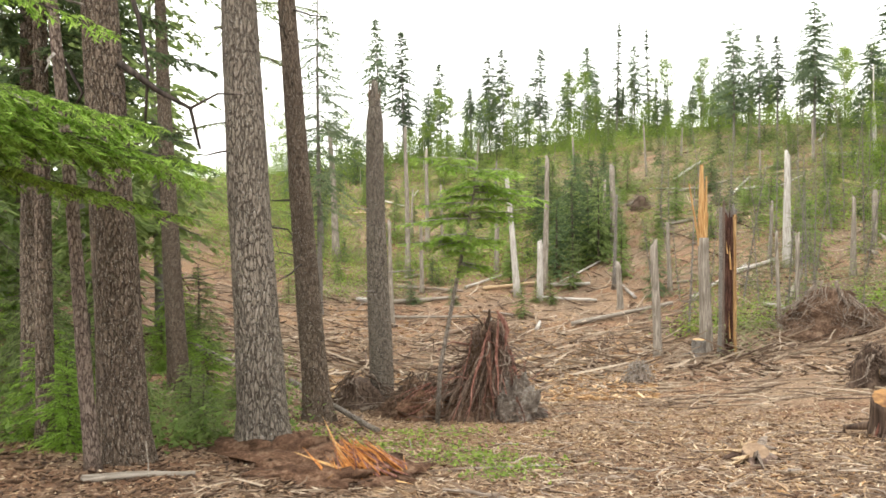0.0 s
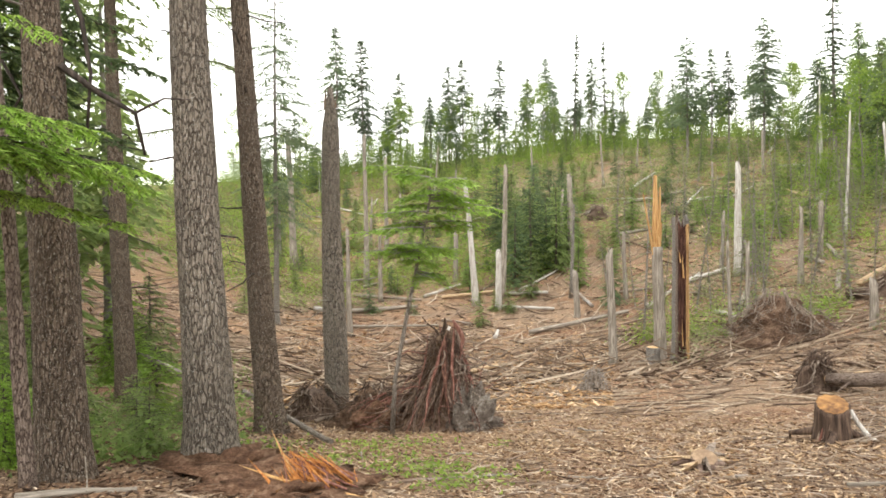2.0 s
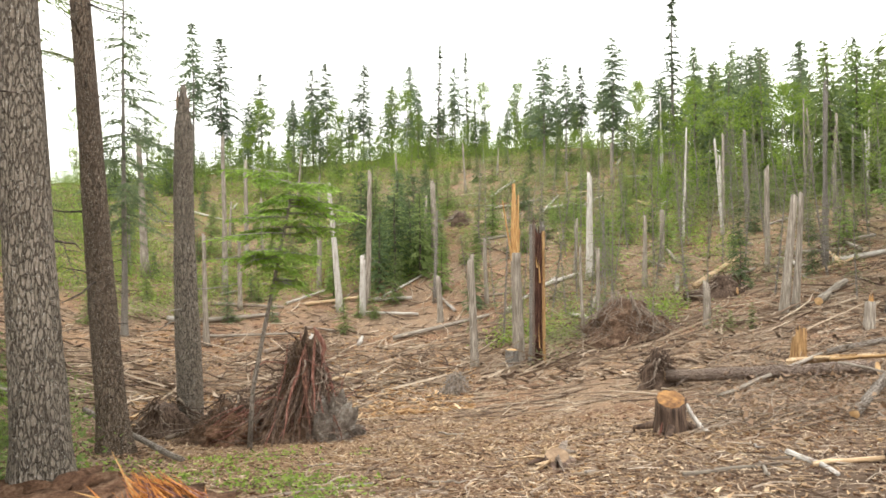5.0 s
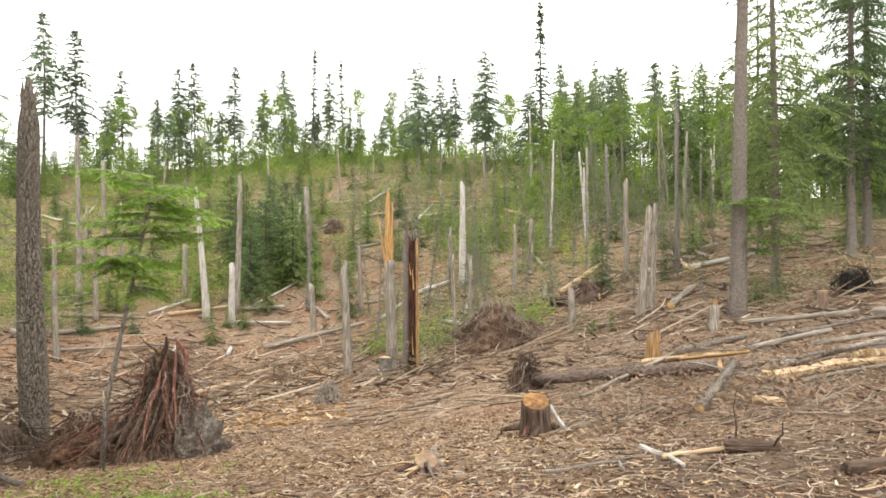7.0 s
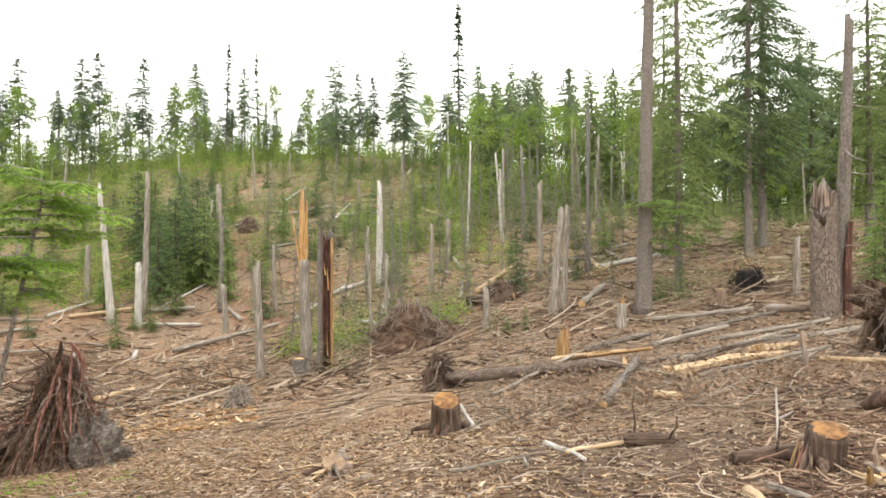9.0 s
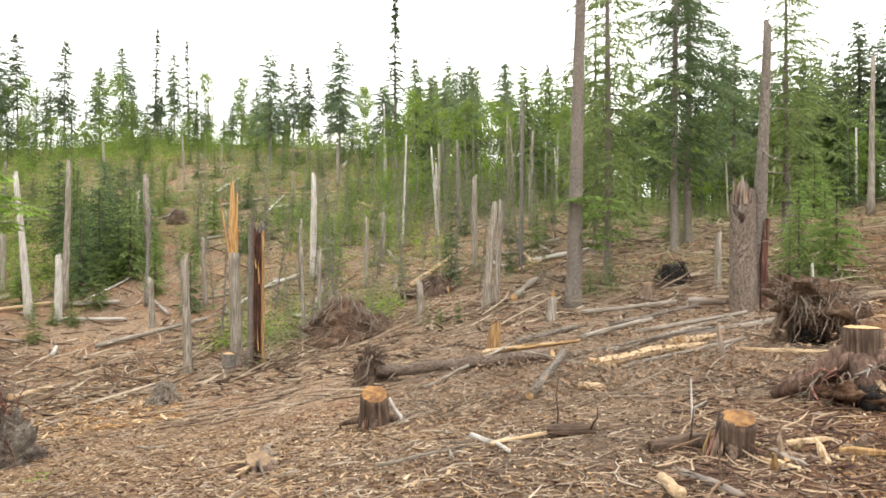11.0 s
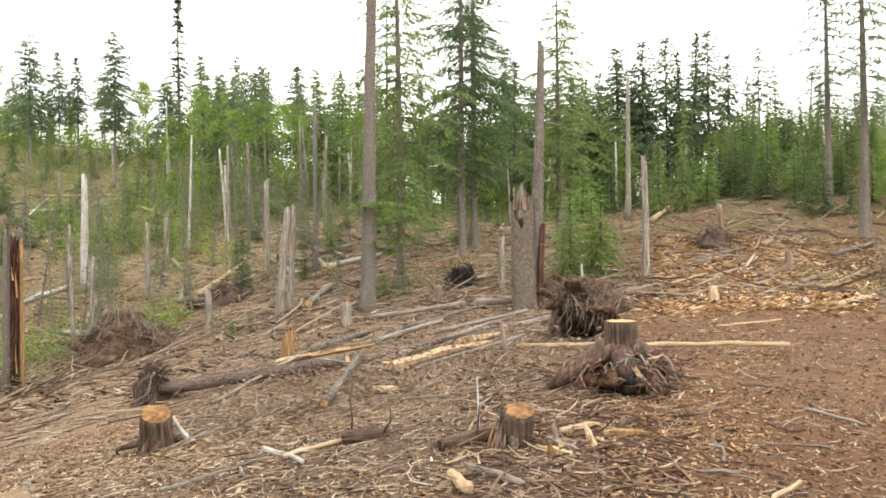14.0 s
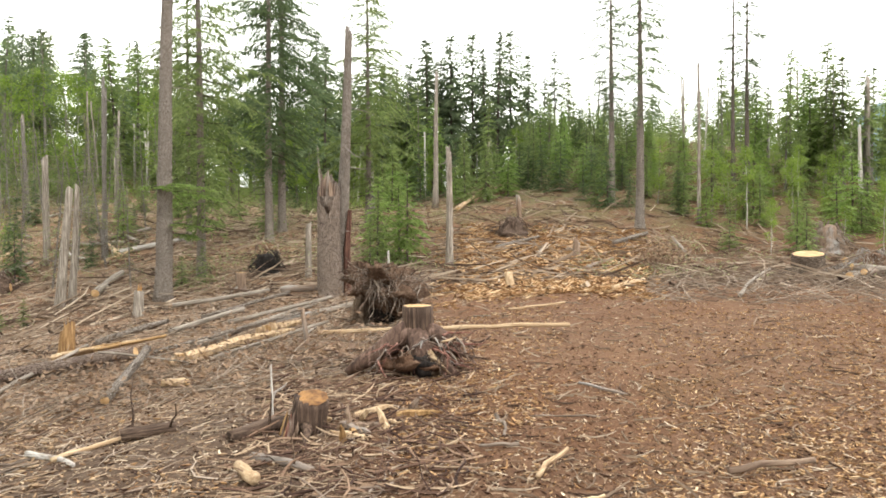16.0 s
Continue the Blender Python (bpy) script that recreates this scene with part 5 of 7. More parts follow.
def main_wad():
    """The tall root wad: red torn strips on end over a cone of roots, pale earth at its foot."""
    rnd = random.Random(22)
    ob = thing("root_wad", on(0.72, 12.3), "upturned root wad with torn dark red strips and grey roots", "root wad", "upturned root wads")
    tall = 1.8

    def wide(z):
        k = max(0.0, 1 - z / tall)
        return 0.15 + 0.3 * k + 0.5 * k ** 2.2

    core = Acc()
    nu, nv = 44, 24
    for j in range(nv + 1):
        z = -0.15 + (tall + 0.05) * j / nv
        for i in range(nu):
            a = 2 * math.pi * i / nu
            o = Vector((math.cos(a), math.sin(a), 0))
            k = 1 + 0.3 * noise.noise(o * 1.8 + Vector((0, 0, z * 1.5))) + 0.22 * noise.noise(o * 4.5 + Vector((3, 0, z * 4))) + 0.12 * noise.noise(o * 10 + Vector((7, 0, z * 9)))
            core.v.append(o * wide(max(0, z)) * 0.85 * k * (1 if j < nv else 0.2) + Vector((0.12 - 0.22 * max(0.0, 1 - z / tall), 0, z)))
    core.f = [(j * nu + i, j * nu + (i + 1) % nu, (j + 1) * nu + (i + 1) % nu, (j + 1) * nu + i) for j in range(nv) for i in range(nu)]
    part("earth_lump", core, EARTH, ob, "dark crumbling earth", True)
    part("earth_foot", lump(0.45, -0.42, 0.2, 0.42, 0.34, 0.52, 5, 0.8), EARTH_ASH, ob, "pale ashy earth", True)
    part("earth_foot", lump(-0.95, 0.05, 0.08, 0.6, 0.45, 0.34, 6, 0.6), EARTH_RED, ob, "reddish crumbled bark", True)
    # torn strips that run from the crest down the front
    for i in range(46):
        x = rnd.gauss(0.12, 0.17)
        top = Vector((x, rnd.uniform(-0.25, 0.12), rnd.uniform(1.05, 1.98) - abs(x - 0.12) * 0.9))
        foot = max(0.0, top.z - rnd.uniform(0.5, 1.5))
        b = Vector((x * 1.3 - rnd.choice((rnd.uniform(-0.3, 0.1), rnd.uniform(0.1, 0.55), rnd.uniform(0.2, 0.9))) * (1.4 - foot) * 0.7, -wide(foot) - rnd.uniform(-0.1, 0.12), foot))
        n, pts = 7, []
        bow = Vector((rnd.uniform(-0.12, 0.12), rnd.uniform(-0.1, 0.16), 0))
        for k in range(n):
            u = k / (n - 1)
            pts.append(top.lerp(b, u) + bow * math.sin(math.pi * u) + Vector((rnd.uniform(-0.025, 0.025), rnd.uniform(-0.025, 0.025), 0)))
        r = rnd.choice((rnd.uniform(0.008, 0.018), rnd.uniform(0.012, 0.024), rnd.uniform(0.022, 0.045)))
        sp = Acc()
        tube(sp, pts, [r * 0.4, r, r * 1.1, r, r * 0.8, r * 0.5, r * 0.2], 5, True, 0.45, 7, i)
        part("strip", sp, rnd.choice((WOOD_RED, SLAB_RED, SLAB_RED, ROOT_DARK, ROOT_BROWN, ROOT_DARK)), ob, "torn dark red strip")

    def start():
        z = 1.6 * rnd.random() ** 1.5 + 0.03
        a = rnd.uniform(0, 6.283)
        k = wide(z) * 0.95
        return Vector((math.cos(a) * k * (1.35 if math.cos(a) < 0 else 0.85) + 0.1, math.sin(a) * k, z))

    out = lambda p: Vector((p.x * 0.9 + rnd.uniform(-0.4, 0.4), p.y * 0.7 + rnd.uniform(-0.4, 0.3), rnd.uniform(-0.9, 0.3))).normalized()
    tangle(ob, 110, start, out, (0.3, 1.0), (0.006, 0.019), (ROOT_DARK, ROOT_DARK, ROOT_BROWN, ROOT_GREY, SLAB_RED), rnd, 0.7)
    tangle(ob, 46, lambda: Vector((rnd.uniform(-0.95, -0.2), rnd.uniform(-0.5, 0.1), rnd.uniform(0.2, 0.95))), lambda p: Vector((-0.8, rnd.uniform(-0.5, 0.2), rnd.uniform(-0.8, 0.3))).normalized(), (0.4, 1.0), (0.007, 0.02), (ROOT_DARK, ROOT_BROWN, SLAB_RED), rnd, 0.5)
    tangle(ob, 26, lambda: Vector((rnd.uniform(0.2, 0.6), rnd.uniform(-0.5, 0.1), rnd.uniform(0.2, 1.1))), lambda p: Vector((0.8, rnd.uniform(-0.4, 0.2), rnd.uniform(-0.7, 0.4))).normalized(), (0.3, 0.75), (0.006, 0.016), (ROOT_DARK, ROOT_GREY), rnd, 0.6)
    fine = Acc()
    for _ in range(900):
        p = start()
        d = out(p)
        L = rnd.uniform(0.12, 0.5)
        e = p + d * L
        e.z = max(e.z, 0.01)
        tube(fine, [p, p.lerp(e, 0.5) + Vector((rnd.uniform(-0.2, 0.2), rnd.uniform(-0.2, 0.2), rnd.uniform(-0.1, 0.25))) * L, e], [0.006, 0.005, 0.0015], 3, False)
    part("root_hair", fine, ROOT_BROWN, ob)["kind"] = "stuff"
    # long bowed roots arching clear of the wad
    for a, b in (((-0.3, -0.1, 1.2), (-1.25, -0.2, 1.38)), ((-0.3, -0.1, 1.0), (-1.0, -0.2, 0.62)), ((0.25, -0.1, 1.1), (0.95, -0.2, 0.72)), ((0.05, -0.1, 1.6), (-0.3, -0.2, 1.95)), ((0.5, -0.2, 0.5), (1.15, -0.3, 0.1))):
        rt = Acc()
        tube(rt, crooked(rnd, a, b, 7, 0.1), [0.02, 0.018, 0.016, 0.014, 0.011, 0.008, 0.003], 5, False)
        part("root", rt, ROOT_DARK, ob)


def tipped_wad():
    """A root wad tipped on edge: a flat crest of earth, hanging roots and, below, a black lump for the shaded hollow.
    """
    rnd = random.Random(23)
    ob = thing("root_wad", on(11.45, 5.75), "tipped root wad with hanging roots over a hollow coloured black for shade", "root wad", "upturned root wads", math.degrees(math.atan2(5.75, 11.45)) - 90)
    ob.scale = (0.84, 0.9, 0.97)
    ob.rotation_euler.y = radians(9)
    part("earth_crest", lump(0.02, 0.0, 0.72, 0.52, 0.42, 0.32, 7, 1.2), EARTH, ob, "dry brown earth matted with rootlets", True)
    # solid black lump that paints the shade under the crest
    part("hollow", lump(0.05, 0.3, 0.35, 0.46, 0.2, 0.5, 8), ROOT_AND_SHADE_BLACK, ob, "solid black lump standing in for the shade of the hollow", True)
    part("earth_leg", lump(-0.42, -0.02, 0.3, 0.13, 0.25, 0.5, 9, 0.9), EARTH_DUST, ob, "dry brown earth", True)
    part("earth_leg", lump(0.5, 0.1, 0.25, 0.14, 0.25, 0.4, 10, 0.5), EARTH, ob, "dark earth", True)
    tangle(ob, 80, lambda: Vector((rnd.uniform(-0.35, 0.75), rnd.uniform(-0.45, 0.0), rnd.uniform(0.6, 0.95))), lambda p: Vector((rnd.uniform(-0.4, 0.4), -0.35, -0.8)).normalized(), (0.3, 0.75), (0.006, 0.02), (ROOT_DARK, ROOT_GREY, ROOT_GREY), rnd, 0.6)
    tangle(ob, 40, lambda: Vector((rnd.uniform(-0.7, 0.7), rnd.uniform(-0.3, 0.2), rnd.uniform(0.8, 1.0))), lambda p: Vector((p.x + rnd.uniform(-0.5, 0.5), -0.2, 0.25)).normalized(), (0.25, 0.6), (0.006, 0.018), (ROOT_DARK, ROOT_GREY), rnd, 0.45)
    fine = Acc()
    for _ in range(420):
        p = Vector((rnd.uniform(-0.62, 0.65), rnd.uniform(-0.45, 0.3), rnd.uniform(0.6, 1.02)))
        e = p + Vector((rnd.gauss(0, 0.2), rnd.uniform(-0.25, 0.05), rnd.uniform(-0.4, 0.15)))
        tube(fine, [p, p.lerp(e, 0.5) + Vector((0, 0, 0.04)), e], [0.006, 0.004, 0.0015], 3, False)
    part("root_hair", fine, ROOT_GREY, ob)["kind"] = "stuff"


# the root wad by the standing trees
main_wad()
heap(-0.4, 12.7, 0.8, 1.6, 0.7, 0.12, "low mound of torn reddish roots beside the wad", ROOT_DARK, EARTH, 7, 26, 200)
heap(-1.65, 14.0, 0.7, 1.1, 0.8, 0.2, "dark torn roots at the foot of the snapped fir", ROOT_DARK, ROOT_DARK, 8, 26, 160)
tipped_wad()
heap(19.46, 14.07, 0.78, 0.75, 0.5, 0.2, "black charred root wad", ROOT_AND_SHADE_BLACK, ROOT_AND_SHADE_BLACK, 10, 40, 260, flat=0.6, bulk=0.7)
heap(11.25, 20.7, 1.6, 2.5, 1.3, 0.3, "big upturned root plate caked with dark brown earth", ROOT_GREY, EARTH, 3, 40, 260, flat=0.1, turn=-25, bulk=0.95, thin=0.7)
heap(12.3, 20.4, 0.7, 1.6, 1.0, 0.2, "low grey tangle of roots beside the root plate", ROOT_GREY, EARTH, 12, 26, 120)
heap(7.75, 12.75, 0.75, 0.75, 0.6, 0.12, "dark roots at the butt of the felled log", ROOT_DARK, ROOT_DARK, 13, 34, 260)
heap(4.85, 17.5, 0.55, 0.5, 0.5, 0.1, "small dry tuft of grey twigs", TWIG, ROOT_GREY, 14, 20, 240)
heap(17.0, 23.6, 0.9, 1.7, 1.2, 0.2, "dark heap of torn roots on the slope", ROOT_DARK, ROOT_DARK, 15, 24, 120)
heap(33.2, -3.3, 1.3, 1.4, 1.0, 0.3, "torn roots and splinters beside the track", ROOT_GREY, WOOD_BROWN, 16, 22, 100, red=6)
heap(13.9, 49.6, 1.0, 1.8, 1.2, 0.2, "grey root tangle high on the slope", ROOT_GREY, ROOT_DARK, 17, 22, 60)


def hemlock_bough(acc_wood, acc_leaf, a, b, wide, rnd, droop=0.12, dense=26, step=0.0065, long=(0.035, 0.09)):
    """A flat feathery bough from a to b: side twigs both ways, each set with short needle sprays."""
    a, b = Vector(a), Vector(b)
    L = (b - a).length
    d = (b - a).normalized()
    side = d.cross(Vector((0, 0, 1))).normalized()
    pts = [a.lerp(b, i / 7) + Vector((0, 0, -droop * L * (i / 7) ** 2)) + side * rnd.uniform(-0.02, 0.02) * L for i in range(8)]
    tube(acc_wood, pts, [0.018 - 0.002 * i for i in range(8)], 5, False)
    for j in range(dense):
        u = 0.06 + 0.94 * (j + rnd.random()) / dense
        k = min(6, int(u * 7))
        p = pts[k].lerp(pts[k + 1], u * 7 - k)
        s = 1 if j % 2 else -1
        w = wide * (1.05 - u) ** 0.6 * rnd.uniform(0.6, 1.15)
        o = (side * s + d * rnd.uniform(0.5, 0.9)).normalized()
        q = p + o * w + Vector((0, 0, -rnd.uniform(0.12, 0.5) * w))
        m = p.lerp(q, 0.5) + Vector((0, 0, 0.08 * w))
        tube(acc_wood, [p, m, q], [0.006, 0.004, 0.0015], 3, False)
        for i in range(max(5, int(w / step))):
            v = rnd.random()
            c = p.lerp(m, v * 2) if v < 0.5 else m.lerp(q, v * 2 - 1)
            o2 = (o * rnd.uniform(0.3, 1) + o.cross(Vector((0, 0, 1))) * rnd.choice((-1, 1)) * rnd.uniform(0.3, 1.1) + Vector((0, 0, rnd.uniform(-0.55, 0.1)))).normalized()
            ln = rnd.uniform(*long)
            needle(acc_leaf, c, o2, Vector((rnd.uniform(-0.6, 0.6), rnd.uniform(-0.6, 0.6), 1)), ln, ln * 0.26)


def hemlock_beside(x, y, tall, r0, label, boughs, seed, needle, long=(0.035, 0.09)):
    """A hemlock at the viewer's side, whose low boughs reach into the view."""
    rnd = random.Random(seed)
    ob = thing("hemlock_tree", on(x, y), label, "conifer", "big living trees")
    base = Vector(on(x, y))
    acc = Acc()
    tube(acc, [Vector((0, 0, -0.2 + tall * i / 24)) for i in range(25)], [r0 * (1.3 if i == 0 else 1) * (1 - 0.9 * i / 24) for i in range(25)], 20, True, 0.1, 5, seed)
    part("trunk", acc, BARK_BROWN, ob, "", True)
    for a, b, w, dr, n in boughs:
        wood, leaf = Acc(), Acc()
        hemlock_bough(wood, leaf, Vector(a) - base, Vector(b) - base, w, rnd, dr, n, long=long)
        br = part("bough", wood, TWIG_DARK, ob)
        part("foliage", leaf, needle, br, "fresh green flat needle sprays")
    _, mc, mt = conifer_meshes(seed, tall, tall - 7.5, 1.5, "column", 0.34, 5, 0.13, 0.045, 0.45, 0.02, 0, 0.25, 3)
    part("crown", mc, NEEDLE, ob)["kind"] = "stuff"
    part("branchwork", mt, TWIG_DARK, ob)["kind"] = "stuff"
    return ob


hemlock_beside(-4.6, 4.6, 13, 0.2, "hemlock with fresh green low boughs reaching over the clearing", [
    ((-4.4, 4.7, 2.75), (-1.9, 5.75, 2.30), 0.95, 0.10, 80),
    ((-4.4, 4.7, 2.9), (-2.2, 5.5, 2.62), 0.9, 0.08, 74),
    ((-4.4, 4.7, 2.3), (-2.1, 5.9, 2.05), 0.75, 0.12, 60),
    ((-4.4, 4.7, 2.55), (-2.35, 5.55, 2.30), 0.8, 0.06, 60),
    ((-4.4, 4.6, 2.35), (-2.75, 5.75, 2.12), 0.6, 0.12, 34),
    ((-4.5, 4.8, 2.45), (-2.45, 6.05, 2.42), 0.7, 0.1, 36),
    ((-4.5, 4.7, 3.75), (-2.55, 5.75, 3.42), 0.6, 0.1, 34),
    ((-4.5, 4.7, 3.6), (-3.0, 5.3, 3.55), 0.6, 0.1, 30),
    ((-4.5, 4.7, 3.3), (-3.3, 5.1, 3.3), 0.55, 0.1, 26),
    ((-4.5, 4.7, 1.6), (-3.45, 5.5, 1.2), 0.4, 0.15, 22),
    ((-4.5, 4.7, 1.9), (-3.6, 5.6, 1.55), 0.4, 0.15, 20),
    ((-4.4, 4.8, 2.62), (-2.05, 6.2, 2.36), 0.8, 0.06, 70),
    ((-4.4, 4.8, 2.8), (-2.6, 6.0, 2.6), 0.85, 0.08, 64)], 77, NEEDLE_FRESH)
hemlock_beside(-7.4, 10.6, 14, 0.19, "dark hemlock with hanging inner boughs", [
    ((-7.3, 10.6, 3.2), (-5.2, 10.4, 2.6), 0.8, 0.2, 34),
    ((-7.3, 10.6, 4.6), (-4.8, 10.9, 4.3), 0.9, 0.15, 36),
    ((-7.3, 10.6, 5.4), (-4.4, 11.2, 5.2), 0.9, 0.15, 36),
    ((-7.3, 10.6, 2.0), (-5.6, 10.2, 1.3), 0.7, 0.2, 30)], 78, NEEDLE)
hemlock_beside(-4.9, 17.5, 15, 0.17, "hemlock with ragged green boughs at the wood's edge", [
    ((-4.9, 17.4, 2.9), (-2.9, 13.2, 1.6), 0.7, 0.12, 34),
    ((-4.9, 17.4, 6.0), (-3.4, 15.2, 5.6), 0.9, 0.15, 34),
    ((-4.9, 17.4, 7.2), (-2.8, 16.0, 7.0), 0.9, 0.15, 34),
    ((-4.9, 17.4, 4.4), (-6.2, 15.4, 4.0), 0.9, 0.15, 30)], 79, NEEDLE)

# both hemlocks: needle colour darkened to imitate the shade inside the wood
hemlock_beside(-5.3, 9.3, 14, 0.2, "hemlock with a thick tangle of hanging boughs, darkened for shade", [
    ((-5.3, 9.3, 2.9 + 0.17 * i), (-5.3 + 2.1 * math.cos(2.4 * i) + 0.3, 9.3 + 1.6 * math.sin(2.4 * i) - 0.3, 2.8 + 0.17 * i), 0.8, 0.16, 34) for i in range(18)], 80, NEEDLE_DEEP, (0.05, 0.13))
hemlock_beside(-4.3, 7.7, 13, 0.1, "slim hemlock with boughs coloured dark for shade", [
    ((-4.3, 7.7, 3.0 + 0.2 * i), (-4.3 + 1.5 * math.cos(1.9 * i), 7.7 + 1.2 * math.sin(1.9 * i), 2.85 + 0.2 * i), 0.6, 0.16, 28) for i in range(9)], 81, NEEDLE_DEEP, (0.045, 0.11))

# dead crooked branches hanging between the trunks
for pts, r in (([(-3.05, 6.8, 3.25), (-2.72, 6.9, 3.0), (-2.45, 7.0, 2.85), (-2.36, 7.0, 2.45)], 0.035), ([(-2.45, 7.0, 2.85), (-2.2, 7.05, 3.0), (-2.0, 7.2, 3.02)], 0.015),
               ([(-3.1, 6.9, 4.3), (-2.9, 6.9, 3.7), (-2.82, 6.9, 3.2), (-2.86, 6.9, 2.6)], 0.03), ([(-3.9, 7.2, 3.6), (-3.5, 7.0, 3.0), (-3.75, 7.1, 2.7)], 0.02)):
    b = thing("dead_branch", pts[0], "crooked dark dead branch hanging from the hemlocks", "branch", "hanging dead branches")
    acc = Acc()
    o = Vector(pts[0])
    tube(acc, [Vector(p) - o for p in pts], [r * (1 - 0.6 * i / (len(pts) - 1)) for i in range(len(pts))], 7, True, 0.2, 5)
    part("limb", acc, TWIG_DARK, b, "", True)

# sapling in front of the root wad
def sapling():
    rnd = random.Random(4)
    ob = thing("hemlock_sapling", on(-0.08, 11.3), "leaning thin hemlock sapling with flat green boughs", "sapling", "")
    acc = Acc()
    line = [Vector((0, 0, -0.1)), Vector((0.05, 0, 0.9)), Vector((0.22, 0, 1.8)), Vector((0.42, 0, 2.8)), Vector((0.6, 0, 3.7)), Vector((0.62, 0, 4.3))]
    tube(acc, line, [0.042, 0.036, 0.032, 0.027, 0.018, 0.006], 9, True, 0.1, 5)
    part("stem", acc, BARK_MID, ob, "", True)
    for i in range(30):
        z = rnd.uniform(2.9, 4.2) if i > 3 else rnd.uniform(2.5, 2.9)
        k = max(j for j in range(5) if line[j].z <= z)
        p = line[k].lerp(line[k + 1], (z - line[k].z) / (line[k + 1].z - line[k].z))
        a = rnd.uniform(0, 6.283)
        L = rnd.uniform(0.5, 1.25) * (0.6 if z < 2.9 else 1)
        wood, leaf = Acc(), Acc()
        hemlock_bough(wood, leaf, p, p + Vector((math.cos(a) * L, math.sin(a) * L, rnd.uniform(-0.05, 0.12))), 0.5, rnd, 0.1, 18, 0.013, (0.05, 0.13))
        br = part("bough", wood, TWIG, ob)
        br["kind"] = "stuff"
        part("foliage", leaf, NEEDLE_FRESH, br)


sapling()


# snapped trunks with fresh wood
def torn_snag():
    rnd = random.Random(6)
    ob = snag(8.03, 21.55, 3.5, 0.20, 0.15, (-0.1, 0.03), WOOD_GREY, "cut", None, 4, 32, "grey dead trunk under a tall fresh orange split top", seg=18, rings=16)
    for w, h, dx, dy, ln in ((0.22, 2.45, -0.04, 0.0, -0.02), (0.1, 2.1, 0.06, -0.04, 0.02), (0.07, 1.9, -0.12, -0.02, -0.32), (0.09, 1.4, 0.0, -0.08, 0.05), (0.08, 1.0, 0.09, 0.03, 0.06)):
        sp = Acc()
        b = Vector((-0.1 + dx, 0.03 + dy, 3.25))
        n = 7
        tube(sp, [b + Vector((ln * (i / (n - 1)), 0, h * i / (n - 1))) for i in range(n)], [w * 0.5 * (1 - 0.55 * (i / (n - 1)) ** 2) for i in range(n)], 7, True, 0.3, 5, w * 70)
        part("splinter", sp, WOOD_FRESH, ob, "raw orange splinter")


def hollow_snag():
    """A trunk torn open lengthwise: a bark shell round dark red rotten heartwood."""
    rnd = random.Random(9)
    ob = thing("hollow_snag", on(8.17, 20.32), "split hollow trunk with dark red rotten heart and orange edge", "dead tree", "standing dead trees")
    face = math.atan2(-20.32, -8.17) + radians(24)
    rings = 26

    def shell(a0, a1, r0, r1, top, mat, nm, lbl):
        acc = Acc()
        n = 9
        for j in range(rings):
            z = -0.15 + (top + 0.15) * j / (rings - 1)
            for (r, _) in ((r0, 0), (r1, 1)):
                for i in range(n):
                    a = face + radians(a0 + (a1 - a0) * i / (n - 1))
                    k = 1 + 0.10 * noise.noise(Vector((math.cos(a) * 3, math.sin(a) * 3, z * 1.3))) + (0.25 * math.exp(-max(0, z) * 3))
                    zz = z + (0.5 * noise.noise(Vector((i * 0.9, a0, 2))) if j == rings - 1 else 0)
                    acc.v.append(Vector((math.cos(a) * r * k, math.sin(a) * r * k, zz)))
        w = 2 * n
        for j in range(rings - 1):
            for i in range(n - 1):
                acc.f.append((j * w + i, j * w + i + 1, (j + 1) * w + i + 1, (j + 1) * w + i))
                acc.f.append((j * w + n + i + 1, j * w + n + i, (j + 1) * w + n + i, (j + 1) * w + n + i + 1))
            acc.f.append((j * w, (j + 1) * w, (j + 1) * w + n, j * w + n))
            acc.f.append((j * w + n - 1, j * w + 2 * n - 1, (j + 1) * w + 2 * n - 1, (j + 1) * w + n - 1))
        for i in range(n - 1):
            b = (rings - 1) * w
            acc.f.append((b + i, b + i + 1, b + n + i + 1, b + n + i))
        part(nm, acc, mat, ob, lbl)

    shell(52, 308, 0.24, 0.19, 4.15, BARK_FAR, "bark_shell", "grey and reddish bark")
    shell(56, 304, 0.188, 0.12, 4.0, WOOD_RED, "heartwood", "dark red rotten heartwood")
    shell(38, 55, 0.24, 0.17, 3.9, WOOD_OCHRE, "torn_edge", "torn orange edge")
    shell(-58, -48, 0.25, 0.17, 4.3, BARK_RED, "torn_edge", "grey torn edge")
    for i in range(10):
        a = face + radians(rnd.uniform(-40, 40))
        z = rnd.uniform(0, 3.4)
        b = Vector((math.cos(a) * 0.1, math.sin(a) * 0.1, z))
        sp = Acc()
        sliver(sp, b, b + Vector((rnd.uniform(-0.06, 0.06), rnd.uniform(-0.06, 0.06), rnd.uniform(0.3, 0.9))), 0.06, 0.03, rnd)
        part("splinter", sp, rnd.choice((WOOD_RED, WOOD_RED, WOOD_FRESH)), ob)


torn_snag()
hollow_snag()
stump(7.6, 21.0, 0.5, 0.2, BARK_FAR, CUT_PALE, "short grey stump beside the hollow trunk", 51, roots=3, flare=1.2)


